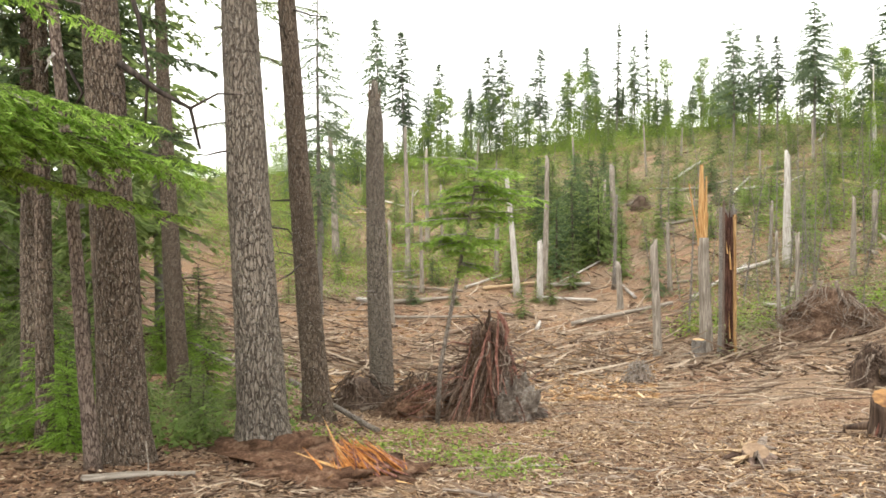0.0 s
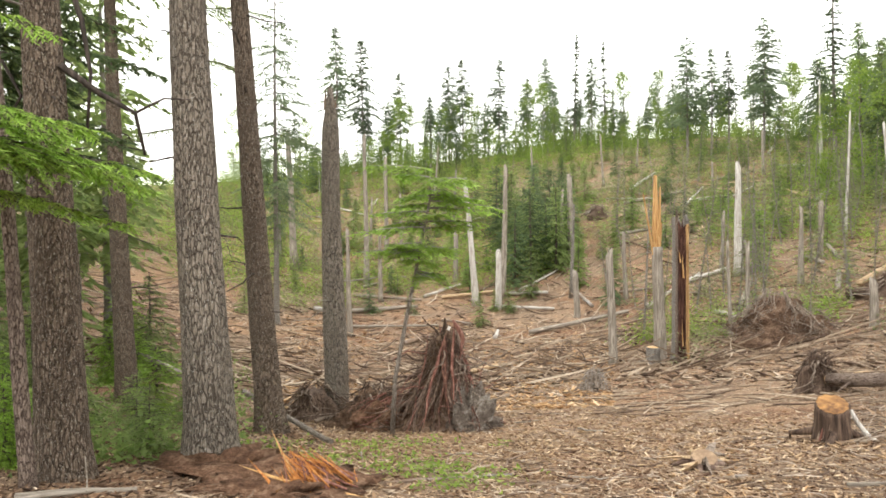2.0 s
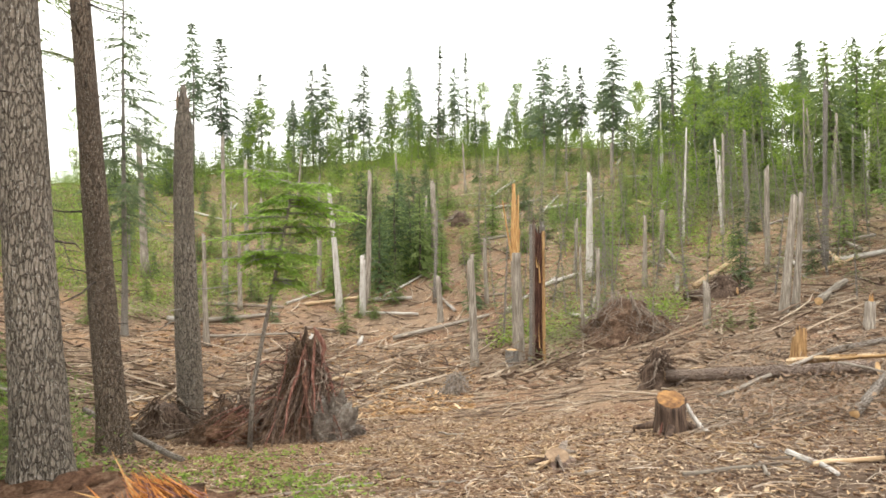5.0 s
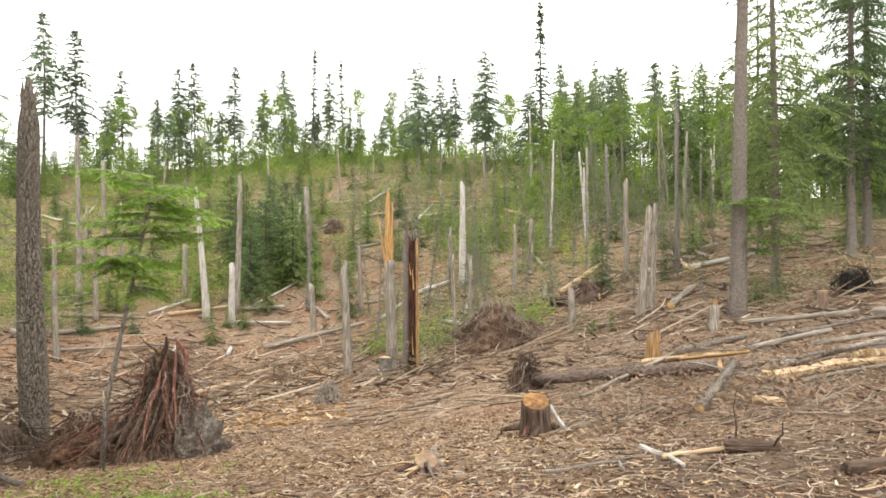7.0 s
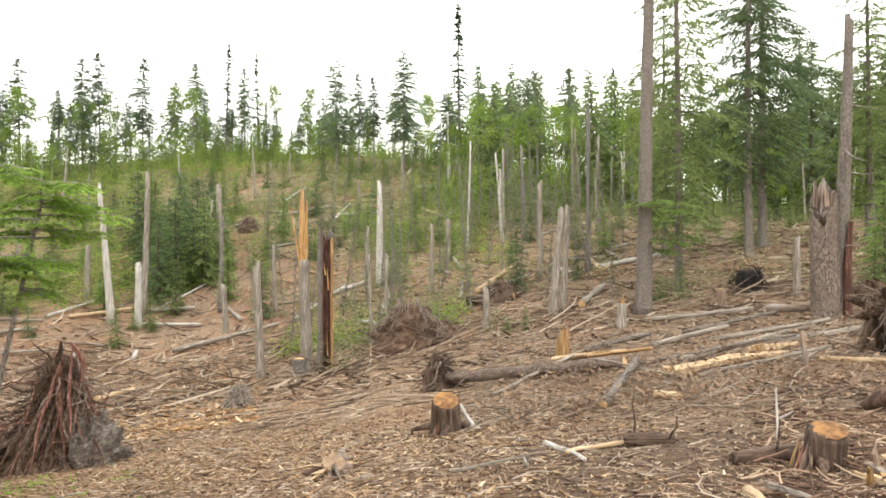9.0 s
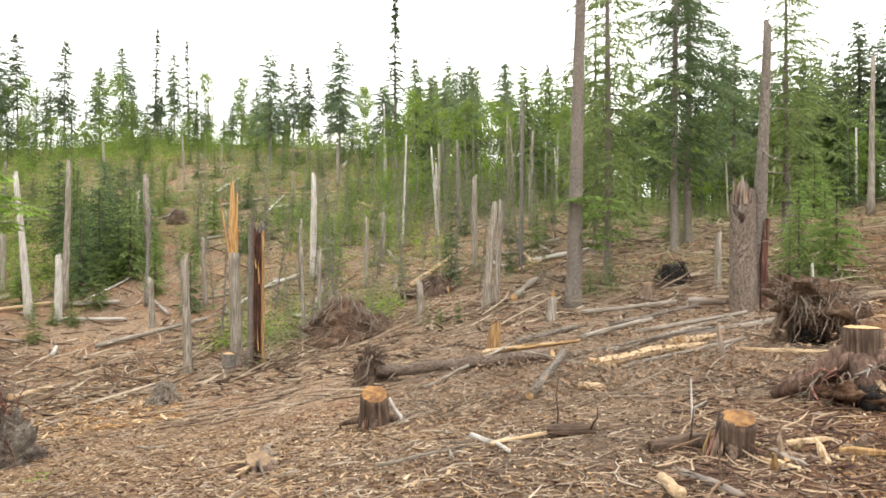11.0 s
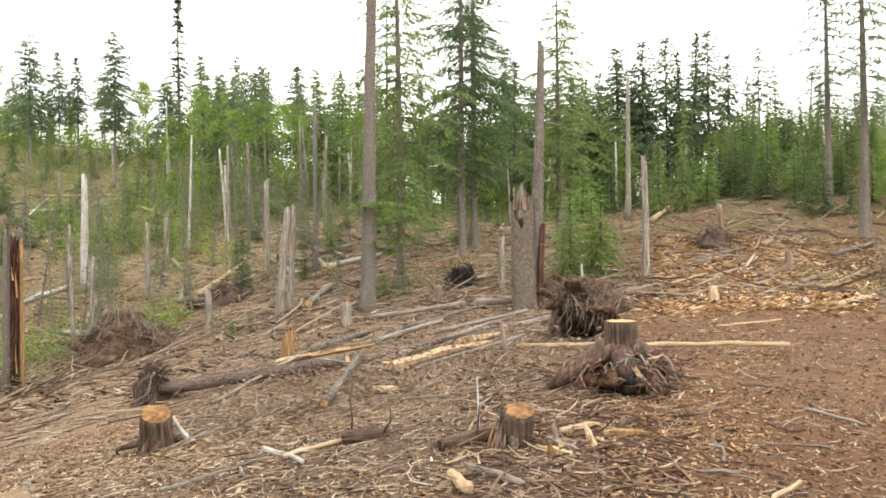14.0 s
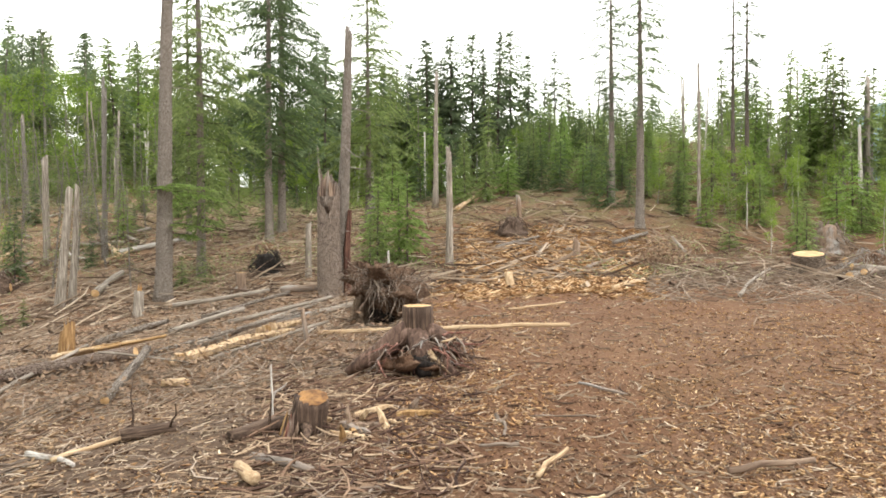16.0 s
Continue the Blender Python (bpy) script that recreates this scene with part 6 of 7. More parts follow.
def snapped_trunk():
    rnd = random.Random(3)
    ob = snag(16.01, 9.55, 2.65, 0.31, 0.285, (-0.03, 0.04), BARK_TORN, "jag", WOOD_BROWN, 2, 43, "thick snapped trunk with torn orange top and loose bark slabs", seg=30, rings=24)
    for a, h, m in ((2.0, 3.15, WOOD_WHITE), (2.3, 3.25, BARK_TORN), (2.6, 3.1, WOOD_BROWN), (2.9, 3.15, ROOT_BROWN), (3.3, 3.0, BARK_TORN), (3.7, 3.0, WOOD_BROWN), (4.1, 2.95, ROOT_BROWN), (4.6, 2.9, BARK_TORN), (5.2, 2.9, WOOD_BROWN), (1.2, 3.0, WOOD_BROWN)):
        sp = Acc()
        b = Vector((math.cos(a) * 0.2, math.sin(a) * 0.2, 2.1))
        sliver(sp, b, Vector((math.cos(a) * 0.24 + rnd.uniform(-0.05, 0.05), math.sin(a) * 0.24, h)), 0.17, 0.07, rnd)
        part("splinter", sp, m, ob)
    slab = Acc()
    tube(slab, [Vector((0.25, -0.36, 0.0)), Vector((0.25, -0.34, 1.2)), Vector((0.3, -0.4, 2.2))], [0.1, 0.09, 0.05], 8, True, 0.3, 4, 3)
    part("bark_slab", slab, WOOD_RED, ob, "loose reddish slab of bark")


snapped_trunk()

# stumps
STUMP_A = stump(5.02, 7.92, 0.4, 0.175, STUMP_BARK, CUT_ORANGE, "low sawn stump with an orange cut face and stripped side", 1, (-0.02, 0.0), 3, 1.3, cut=(0.2, 0.42))
STUMP_B = stump(5.87, 3.49, 0.29, 0.155, STUMP_BARK, CUT_ORANGE, "small sawn stump with an orange cut face", 2, (0.06, -0.05), 3, 1.0, cut=(0.24, 0.16))
SHATTERED = stump(3.14, 7.09, 0.11, 0.13, ROOT_BROWN, CUT_BROWN, "low shattered stump with torn pale splinters", 4, roots=5, flare=1.5, cut=(0.1, 0.35))
rnd = random.Random(44)
for k in range(16):
    a = rnd.uniform(0, 6.283)
    o = Vector((math.cos(a), math.sin(a), 0))
    sp = Acc()
    sliver(sp, o * 0.1 + Vector((0, 0, rnd.uniform(0.06, 0.14))), o * rnd.uniform(0.25, 0.55) + Vector((0, 0, rnd.uniform(0.0, 0.2))), rnd.uniform(0.04, 0.1), 0.035, rnd)
    part("splinter", sp, rnd.choice((WOOD_PALE, WOOD_BROWN, ROOT_GREY)), SHATTERED, "torn pale splinter")
TILTED = stump(22.95, -1.75, 0.68, 0.42, BARK_BROWN, CUT_PALE, "broad sawn stump with a fresh yellow face", 5, roots=4, flare=1.2)
TILTED.matrix_basis = pose(*on(22.95, -1.75), 0, -11, 0)
snag(10.6, 12.31, 0.56, 0.18, 0.13, (0.05, 0.0), WOOD_STUB, "jag", WOOD_OCHRE, 0, 6, "upright block of splintered orange wood", seg=12, rings=6, name="splintered_stub")
snag(14.14, 14.1, 0.65, 0.14, 0.12, (0.05, 0.0), WOOD_GREY, "splinter", WOOD_FRESH, 0, 7, "splintered brown stub among the brush", seg=12, rings=6, name="splintered_stub")
stump(17.24, 13.35, 0.5, 0.13, WOOD_BROWN, CUT_PALE, "small brown splintered stub", 8, roots=2, flare=1.2)
stump(17.4, 5.2, 0.35, 0.1, WOOD_PALE, CUT_PALE, "pale leaning wooden stub on the track", 9, (0.08, 0.1), 0, 1.1)


def big_stump():
    """The tall stump, lifted with half its roots torn from the ground."""
    rnd = random.Random(12)
    ob = stump(8.35, 3.52, 0.75, 0.18, STUMP_BARK, CUT_PALE, "tall sawn stump with pale face and torn lifted roots", 3, (0.0, 0.0), 0, 1.75)
    face = math.atan2(-3.52, -8.35)
    side = Vector((math.cos(face + 1.571), math.sin(face + 1.571), 0))
    front = Vector((math.cos(face), math.sin(face), 0))
    up = Vector((0, 0, 1))

    def at(l, f, z):
        return side * l + front * f + up * z

    # seen from the clearing: a thick arm to one side, a short one to the other
    for pts, rads in (((at(-0.02, 0, 0.5), at(-0.22, 0.06, 0.4), at(-0.42, 0.1, 0.22), at(-0.64, 0.14, 0.1), at(-0.84, 0.12, -0.03)), (0.16, 0.14, 0.12, 0.09, 0.05)),
                      ((at(0.05, 0, 0.46), at(0.25, 0.04, 0.4), at(0.42, 0.08, 0.3), at(0.52, 0.08, 0.17)), (0.16, 0.12, 0.085, 0.045)),
                      ((at(0.0, 0.1, 0.4), at(0.05, 0.3, 0.26), at(0.02, 0.45, 0.08)), (0.15, 0.12, 0.07)),
                      ((at(0.02, 0.1, 0.3), at(0.3, 0.28, 0.14), at(0.42, 0.42, 0.0)), (0.09, 0.08, 0.06))):
        rt = Acc()
        tube(rt, pts, list(rads), 14, True, 0.22, 6, rads[0] * 50)
        part("root", rt, ROOT_RUST, ob, "", True)
    part("earth", lump(0.02, 0.0, 0.04, 0.42, 0.38, 0.2, 31, 0.8), EARTH_RED, ob, "dry crumbled earth and fibre", True)
    # no real opening: a black lump imitates the shade between the roots
    hole = lump(*at(0.08, 0.4, 0.1), 0.13, 0.13, 0.12, 32, 0.4)
    part("hollow", hole, ROOT_AND_SHADE_BLACK, ob, "black lump standing in for shade between the roots", True)
    for i in range(26):
        p = at(rnd.uniform(-0.1, 0.3), rnd.uniform(0.2, 0.42), rnd.uniform(0.12, 0.46))
        e = p + at(rnd.uniform(-0.12, 0.25), rnd.uniform(0.0, 0.18), rnd.uniform(-0.3, 0.12))
        sp = Acc()
        sliver(sp, p, e, rnd.uniform(0.02, 0.06), 0.02, rnd)
        part("splinter", sp, rnd.choice((WOOD_PALE, WOOD_BROWN, ROOT_BROWN, WOOD_BROWN)), ob, "torn tan splinter")
    sp = Acc()
    sliver(sp, at(0.12, 0.36, 0.26), at(0.4, 0.5, 0.02), 0.11, 0.06, rnd)
    part("splinter", sp, WOOD_PALE, ob, "thick torn pale splinter")
    tangle(ob, 60, lambda: at(rnd.uniform(-0.5, 0.4), rnd.uniform(0.15, 0.4), rnd.uniform(0.1, 0.42)), lambda p: (front + at(rnd.uniform(-1, 1), 0, rnd.uniform(-0.9, 0.3))).normalized(), (0.15, 0.5), (0.004, 0.014), (ROOT_DARK, ROOT_RUST, SLAB_RED, WOOD_BROWN), rnd, 0.5)
    tangle(ob, 44, lambda: at(rnd.uniform(0.1, 0.45), rnd.uniform(0.05, 0.35), rnd.uniform(0.1, 0.45)), lambda p: (side + at(0, rnd.uniform(-0.3, 0.8), rnd.uniform(-0.8, 0.4))).normalized(), (0.2, 0.6), (0.006, 0.022), (ROOT_RUST, SLAB_RED, ROOT_DARK, WOOD_BROWN), rnd, 0.45)


big_stump()

# felled logs, poles and slabs
log((7.8, 12.5), (9.25, 9.05), 0.12, 0.1, BARK_RED, "long brown felled log with stripped bark", 1, CUT_PALE, (0.12, 0.14))
log((7.27, 10.17), (9.9, 10.9), 0.04, 0.03, WOOD_GREY, "thin grey pole leaning over the felled log", 2, None, (0.0, 0.32), 2, "pole")
log((6.75, 6.91), (8.55, 8.05), 0.058, 0.055, BARK_MID, "short leaning log with a pale sawn end", 3, CUT_PALE, (0.02, 0.35), 3)
log((10.01, 8.43), (14.6, 9.1), 0.055, 0.045, WOOD_GREY, "long pale grey pole on the brush", 6, None, (0.08, 0.05), 3, "pole")
log((10.14, 6.09), (10.75, 2.2), 0.036, 0.03, WOOD_PALE, "long straight peeled pole behind the stump", 7, None, (0.1, 0.1), 1, "pole")
log((14.43, 13.23), (15.89, 11.33), 0.06, 0.05, WOOD_GREY, "bleached grey pole among the brush", 8, None, (0.15, 0.2), 2, "pole")
log((16.22, 11.21), (16.69, 10.33), 0.1, 0.09, WOOD_BROWN, "short yellow log by the snapped trunk", 9, CUT_PALE, (0.12, 0.12), 0)
log((9.5, 10.2), (9.75, 8.9), 0.085, 0.07, WOOD_OCHRE, "split orange slab lying on the felled log", 10, None, (0.2, 0.3), 0, "slab", flat=0.4)
log((7.53, 6.75), (7.56, 6.38), 0.055, 0.05, WOOD_PALE, "short sawn-off piece of pale log", 11, CUT_PALE, (0, 0), 0)
log((5.0, 5.9), (4.78, 5.05), 0.03, 0.02, WOOD_WHITE, "bleached bent branch piece", 12, None, (0.02, 0), 1, "branch", 0.05)
log((4.85, 5.4), (5.5, 5.12), 0.024, 0.02, WOOD_PALE, "pale bent branch piece", 13, None, (0, 0.04), 0, "branch", 0.04)
log((5.42, 5.2), (5.75, 4.85), 0.07, 0.05, ROOT_DARK, "dark rotten chunk of root", 14, None, (0, 0), 2, "root_chunk")
log((5.45, 3.95), (5.95, 3.72), 0.07, 0.05, ROOT_DARK, "dark burnt root by the small stump", 15, None, (0, 0.02), 2, "root_chunk", 0.05)
log((5.17, 3.5), (5.0, 2.8), 0.04, 0.03, WOOD_BROWN, "brown barked branch piece", 16, None, (0, 0), 2, "branch", 0.03)
log((4.93, 3.45), (4.6, 3.05), 0.04, 0.05, WOOD_PALE, "pale split end of a branch", 17, None, (0, 0.05), 0, "branch")
log((3.83, 5.84), (4.78, 5.56), 0.02, 0.014, WOOD_GREY, "long thin grey stick", 18, None, (0, 0), 1, "branch", 0.05)
log((-3.25, 15.26), (-0.92, 10.06), 0.055, 0.04, BARK_MID, "fallen grey pole beside the standing trees", 19, None, (0.35, 0.0), 2, "pole")
log((-7.94, 20.73), (-4.6, 16.6), 0.08, 0.07, WOOD_GREY, "grey fallen pole inside the wood", 20, None, (0.4, 0.3), 3, "pole")
log((-2.95, 5.8), (-2.2, 6.3), 0.035, 0.025, WOOD_GREY, "grey dead stick lying by the hemlock", 21, None, (0, 0), 2, "branch", 0.04)
log((-1.47, 12.92), (-0.5, 13.4), 0.04, 0.03, ROOT_GREY, "bare grey root by the snapped fir", 22, None, (0.05, 0.2), 2, "branch", 0.08)
log((-0.5, 6.68), (1.19, 7.2), 0.018, 0.012, WOOD_BROWN, "long brown stick on the low plants", 23, None, (0, 0), 2, "branch", 0.04)
log((2.15, 22.9), (3.28, 23.88), 0.09, 0.08, WOOD_PALE, "short golden split log", 24, CUT_PALE, (0.05, 0.05), 0)
log((16.28, 2.52), (19.3, 2.25), 0.06, 0.05, WOOD_PALE, "golden pole on the chip-covered track", 25, None, (0.02, 0.02), 1, "pole")
log((38.5, 15.1), (43.5, 16.0), 0.14, 0.1, WOOD_PALE, "pale felled log on the rise", 26, CUT_PALE, (0.1, 0.15), 1)
log((14.81, -0.05), (20.0, -0.7), 0.04, 0.02, WOOD_GREY, "thin grey branch by the track", 27, None, (0.02, 0.3), 3, "branch", 0.1)
for i, (a, b, r) in enumerate((((21.5, -2.6), (26.0, -4.1), 0.1), ((22.0, -3.0), (27.0, -4.4), 0.09), ((23.5, -2.9), (25.0, -5.6), 0.1), ((26.0, -3.0), (28.5, -5.2), 0.12))):
    log(a, b, r, r * 0.8, WOOD_BROWN if i % 2 else WOOD_GREY, "log in the brush pile beside the track", 28 + i, CUT_PALE, (0.05 + 0.1 * i, 0.05), 3)
for i, (a, b, r, m) in enumerate((((12.6, 3.73), (13.26, 2.87), 0.025, WOOD_PALE), ((28.49, 9.81), (29.02, 7.78), 0.05, WOOD_BROWN), ((5.81, -0.05), (6.15, -0.6), 0.025, WOOD_BROWN), ((5.33, 1.19), (5.8, 1.08), 0.02, WOOD_PALE),
                                  ((16.4, 18.2), (19.0, 19.9), 0.13, WOOD_GREY), ((15.98, 24.62), (17.12, 22.98), 0.2, ROOT_DARK), ((12.6, 27.8), (12.55, 24.4), 0.09, WOOD_WHITE), ((13.4, 44.8), (15.9, 44.3), 0.11, WOOD_GREY))):
    log(a, b, r, r * 0.75, m, "weathered felled piece lying in the brush", 40 + i, CUT_PALE if r > 0.08 else None, (0.03, 0.08), 2, "log" if r > 0.06 else "branch", 0.03)
for i, (a, b, r, m, la, lb) in enumerate((((8.9, 7.2), (10.6, 6.2), 0.03, WOOD_GREY, 0.05, 0.2), ((9.6, 9.0), (11.6, 7.4), 0.035, BARK_MID, 0.1, 0.3), ((10.8, 8.6), (12.8, 8.0), 0.045, WOOD_BROWN, 0.1, 0.1),
                                          ((12.2, 9.6), (13.9, 8.2), 0.05, WOOD_GREY, 0.1, 0.25), ((12.9, 8.0), (14.6, 7.3), 0.06, WOOD_GREY, 0.05, 0.1), ((11.6, 10.6), (13.2, 10.0), 0.06, WOOD_GREY, 0.05, 0.25),
                                          ((13.2, 11.2), (14.9, 10.0), 0.05, BARK_MID, 0.1, 0.3), ((8.4, 8.9), (8.9, 7.6), 0.02, WOOD_GREY, 0.4, 0.05), ((11.2, 12.2), (12.9, 11.9), 0.07, BARK_MID, 0.05, 0.1),
                                          ((27.5, 9.0), (30.8, 8.2), 0.08, BARK_MID, 0.05, 0.1), ((26.0, 6.9), (29.2, 7.4), 0.07, WOOD_BROWN, 0.05, 0.1), ((23.5, 4.6), (26.2, 4.2), 0.07, WOOD_BROWN, 0.05, 0.15),
                                          ((31.0, 5.0), (34.0, 4.0), 0.1, BARK_MID, 0.05, 0.1), ((30.0, 2.0), (33.0, 2.8), 0.07, WOOD_GREY, 0.05, 0.2))):
    log(a, b, r, r * 0.75, m, "slim felled pole lying across the slash", 80 + i, None, (la, lb), 2, "pole", 0.03)
# dead roots arching out of the dark patch on the rise
heap(31.5, 9.6, 0.9, 2.2, 1.2, 0.2, "dark heap of torn roots on the rise", ROOT_DARK, ROOT_DARK, 41, 30, 120)
heap(25.2, -3.6, 0.8, 2.4, 1.5, 0.3, "grey brush heap beside the broad stump", TWIG, EARTH, 42, 60, 400, thin=0.8)
for x, y, h, r, lx, ly in ((9.57, 5.88, 0.55, 0.045, -0.05, 0.1), (6.25, 4.1, 0.5, 0.012, 0.0, 0.02), (20.5, 10.2, 0.7, 0.05, -0.03, 0.02)):
    snag(x, y, h, r, r * 0.7, (lx, ly), WOOD_BROWN if h < 0.6 and r > 0.02 else WOOD_WHITE, "jag", None, 1, 70, "broken stake sticking out of the litter", seg=8, rings=6, name="stake")

# split slabs of fresh wood: broad torn planks lying aslant on the slash
def slab(a, b, za, zb, wide, label, seed, boards=5):
    rnd = random.Random(seed)
    A, B = Vector(on(*a, za)), Vector(on(*b, zb))
    ob = thing("slab", A, label, "slab", "felled logs")
    d = B - A
    across = d.cross(Vector((0, 0, 1))).normalized()
    for k in range(boards):
        u = k / (boards - 1)
        o = across * wide * (u - 0.5) + Vector((0, 0, wide * 0.3 * u + rnd.uniform(-0.015, 0.015)))
        s0, s1 = -rnd.uniform(0, 0.08), rnd.uniform(0.55, 1.02) if k else 1.0
        n = 8
        sp = Acc()
        tube(sp, [o + d * (s0 + (s1 - s0) * i / (n - 1)) + Vector((rnd.uniform(-0.012, 0.012), rnd.uniform(-0.012, 0.012), rnd.uniform(-0.012, 0.012))) for i in range(n)],
             [wide * 0.24 * (1.1 - 0.75 * (i / (n - 1)) ** 1.5) * rnd.uniform(0.75, 1.2) for i in range(n)], 6, True, 0.5, 9, seed + k)
        part("split_board", sp, (WOOD_PALE, WOOD_PALE, WOOD_PALE, WOOD_OCHRE, WOOD_PALE)[k % 5], ob)


slab((9.01, 7.83), (10.7, 6.85), 0.04, 0.1, 0.38, "broad split slab of pale fresh wood", 1)
slab((10.75, 7.55), (11.55, 7.25), 0.08, 0.12, 0.34, "thick split slab of yellow wood", 2)
slab((9.6, 11.2), (10.2, 9.9), 0.2, 0.24, 0.2, "split ochre slab behind the felled log", 3)

# stripped, raw sides of the two sawn stumps, and a pale strip peeled off the first
for ob, x, y, top in ((STUMP_A, 5.02, 7.92, 0.34), (STUMP_B, 5.87, 3.49, 0.25)):
    rnd = random.Random(int(x * 10))
    d = math.hypot(x, y)
    left, near_side = Vector((-y / d, x / d, 0)), Vector((-x / d, -y / d, 0))
    for k in range(6):
        o = (left * (0.95 - 0.13 * k) + near_side * (0.25 + 0.1 * k)).normalized()
        sp = Acc()
        sliver(sp, o * rnd.uniform(0.185, 0.2) + Vector((0, 0, -0.02)), o * 0.168 + Vector((0.02, -0.02, top - rnd.uniform(0.02, 0.12))), 0.06, 0.02, rnd)
        part("stripped_wood", sp, rnd.choice((WOOD_OCHRE, WOOD_BROWN, ROOT_BROWN, SLAB_RED)), ob, "raw brown stripped wood")
    if ob is STUMP_A:
        sp = Acc()
        tube(sp, [left * -0.17 + Vector((0, 0, 0.36)), left * -0.24 + Vector((0, 0, 0.22)), left * -0.36 + near_side * 0.05 + Vector((0, 0, 0.07)), left * -0.56 + near_side * 0.1 + Vector((0, 0, 0.02))], [0.018, 0.026, 0.03, 0.012], 7, True, 0.2, 5)
        part("peeled_strip", sp, WOOD_WHITE, ob, "pale strip of peeled wood", True)

# low green boughs on the tall bare trunk
for a, z, L in ((5.6, 3.1, 1.6), (5.0, 3.3, 1.5), (0.2, 2.9, 1.3), (3.6, 3.2, 0.9), (5.3, 2.2, 1.3), (6.0, 1.9, 1.2)):
    wood, leaf = Acc(), Acc()
    hemlock_bough(wood, leaf, (0, 0, z), (math.cos(a) * L, math.sin(a) * L, z + 0.1), 0.6, random.Random(z), 0.2, 26, 0.016, (0.06, 0.16))
    br = part("bough", wood, TWIG_DARK, C_TREE)
    br["kind"] = "stuff"
    part("foliage", leaf, NEEDLE_BRIGHT, br)

# ---- litter ----
def stuff(name, acc, mat, label, category):
    me = acc.mesh(name)
    me.materials.append(mat)
    return tagged(new(name, me), label, category, kind="stuff")


lit = random.Random(99)


def spot(az, r):
    """A place in a sector, as dense to the eye far off as near."""
    a = lit.uniform(*az)
    d = r[0] * (r[1] / r[0]) ** lit.random()
    return polar(a, d), d


def chips(n, az, r, long, acc=None, keep=None):
    acc = acc or Acc()
    for _ in range(n):
        (x, y), d = spot(az, r)
        if keep and not keep(x, y):
            continue
        L = lit.uniform(*long) * lit.uniform(0.5, 1.3)
        w, t = L * lit.uniform(0.1, 0.32), L * lit.uniform(0.03, 0.1) + 0.002
        a = lit.uniform(0, 6.283)
        c, s = math.cos(a), math.sin(a)
        z = ground(x, y) + 0.004
        up = lit.uniform(-0.12, 0.3) * L
        acc.add([Vector((x - c * L / 2 - s * w / 3, y - s * L / 2 + c * w / 3, z + t)), Vector((x - c * L / 3 + s * w / 2, y - s * L / 3 - c * w / 2, z + t * 1.4)),
                 Vector((x + c * L / 2, y + s * L / 2, z + max(0.0, up) + t)), Vector((x + c * L / 5 - s * w / 2, y + s * L / 5 + c * w / 2, z + t * 1.6 + max(0, up) * 0.5)),
                 Vector((x, y, z - 0.006))],
                [(0, 1, 2, 3), (2, 1, 4), (0, 3, 4)])
    return acc


def sticks(n, az, r, long, thick, acc=None, lift=0.1, bend=0.16, seg=4):
    acc = acc or Acc()
    for _ in range(n):
        (x, y), d = spot(az, r)
        L = lit.uniform(*long)
        a = lit.uniform(0, 6.283)
        t = lit.uniform(*thick)
        k = lit.uniform(-bend, bend) * L
        up = abs(lit.gauss(0, lift)) * L
        c, s = math.cos(a), math.sin(a)
        pts = []
        for u in (0, 0.35, 0.7, 1):
            q = k * math.sin(math.pi * u) + lit.uniform(-0.03, 0.03) * L
            px, py = x + c * L * (u - 0.5) - s * q, y + s * L * (u - 0.5) + c * q
            pts.append(Vector((px, py, ground(px, py) + t * 0.7 + up * u)))
        tube(acc, pts, [t, t * 0.95, t * 0.8, t * 0.45], seg, False)
    return acc


def patch(x, y, f=0.35, seed=0.0, lo=0.0):
    return noise.noise(Vector((x * f, y * f, 5.5 + seed))) > lo + lit.uniform(-0.2, 0.2)


SEEN = (-46, 108)
near = chips(22000, SEEN, (3.2, 30), (0.025, 0.085))
chips(16000, (-8, 70), (3.4, 11), (0.016, 0.05), near, lambda x, y: math.hypot(x - 4.9, y - 4.3) > 1.6 + lit.gauss(0, 0.5) or lit.random() < 0.35)
chips(12000, (66, 108), (3.4, 13), (0.012, 0.045), near)
stuff("bright_chips", chips(5200, (4, 72), (3.6, 13), (0.015, 0.06)), CHIPS_BRIGHT, "small bright chips on the dark soil", "wood chips")
stuff("wood_chips", near, CHIPS, "brown and tan wood chips strewn over the soil", "wood chips")
far = chips(13000, (-14, 108), (17, 62), (0.12, 0.42))
stuff("wood_shreds", far, STICKS, "long shreds of torn wood on the slope", "wood shreds")
gold = chips(15000, (67, 85), (12.5, 34), (0.07, 0.26), None, lambda x, y: math.hypot(x, y) > 17.5 + 5 * noise.noise(Vector((x * 0.5, y * 0.5, 2))) + lit.gauss(0, 1.6) and patch(x, y, 0.3, 0, -0.5 + 0.035 * abs(math.degrees(math.atan2(x, y)) - 76)))
chips(7000, (69, 83.5), (22, 36), (0.15, 0.45), gold, lambda x, y: patch(x, y, 0.3, 0, -0.5 + 0.04 * abs(math.degrees(math.atan2(x, y)) - 76)))
chips(14000, (69.5, 83.5), (16, 34), (0.09, 0.3), gold, lambda x, y: patch(x, y, 0.35, 0, -0.3))
chips(6500, (84, 107), (3.8, 16), (0.02, 0.07), gold, lambda x, y: patch(x, y, 0.3, 3, 0.05))
chips(7000, (62, 107), (4, 20), (0.014, 0.05), gold, lambda x, y: patch(x, y, 0.6, 7, -0.1))
chips(6000, (-9, 17), (15, 36), (0.07, 0.28), gold, lambda x, y: patch(x, y, 0.22, 6, -0.15))
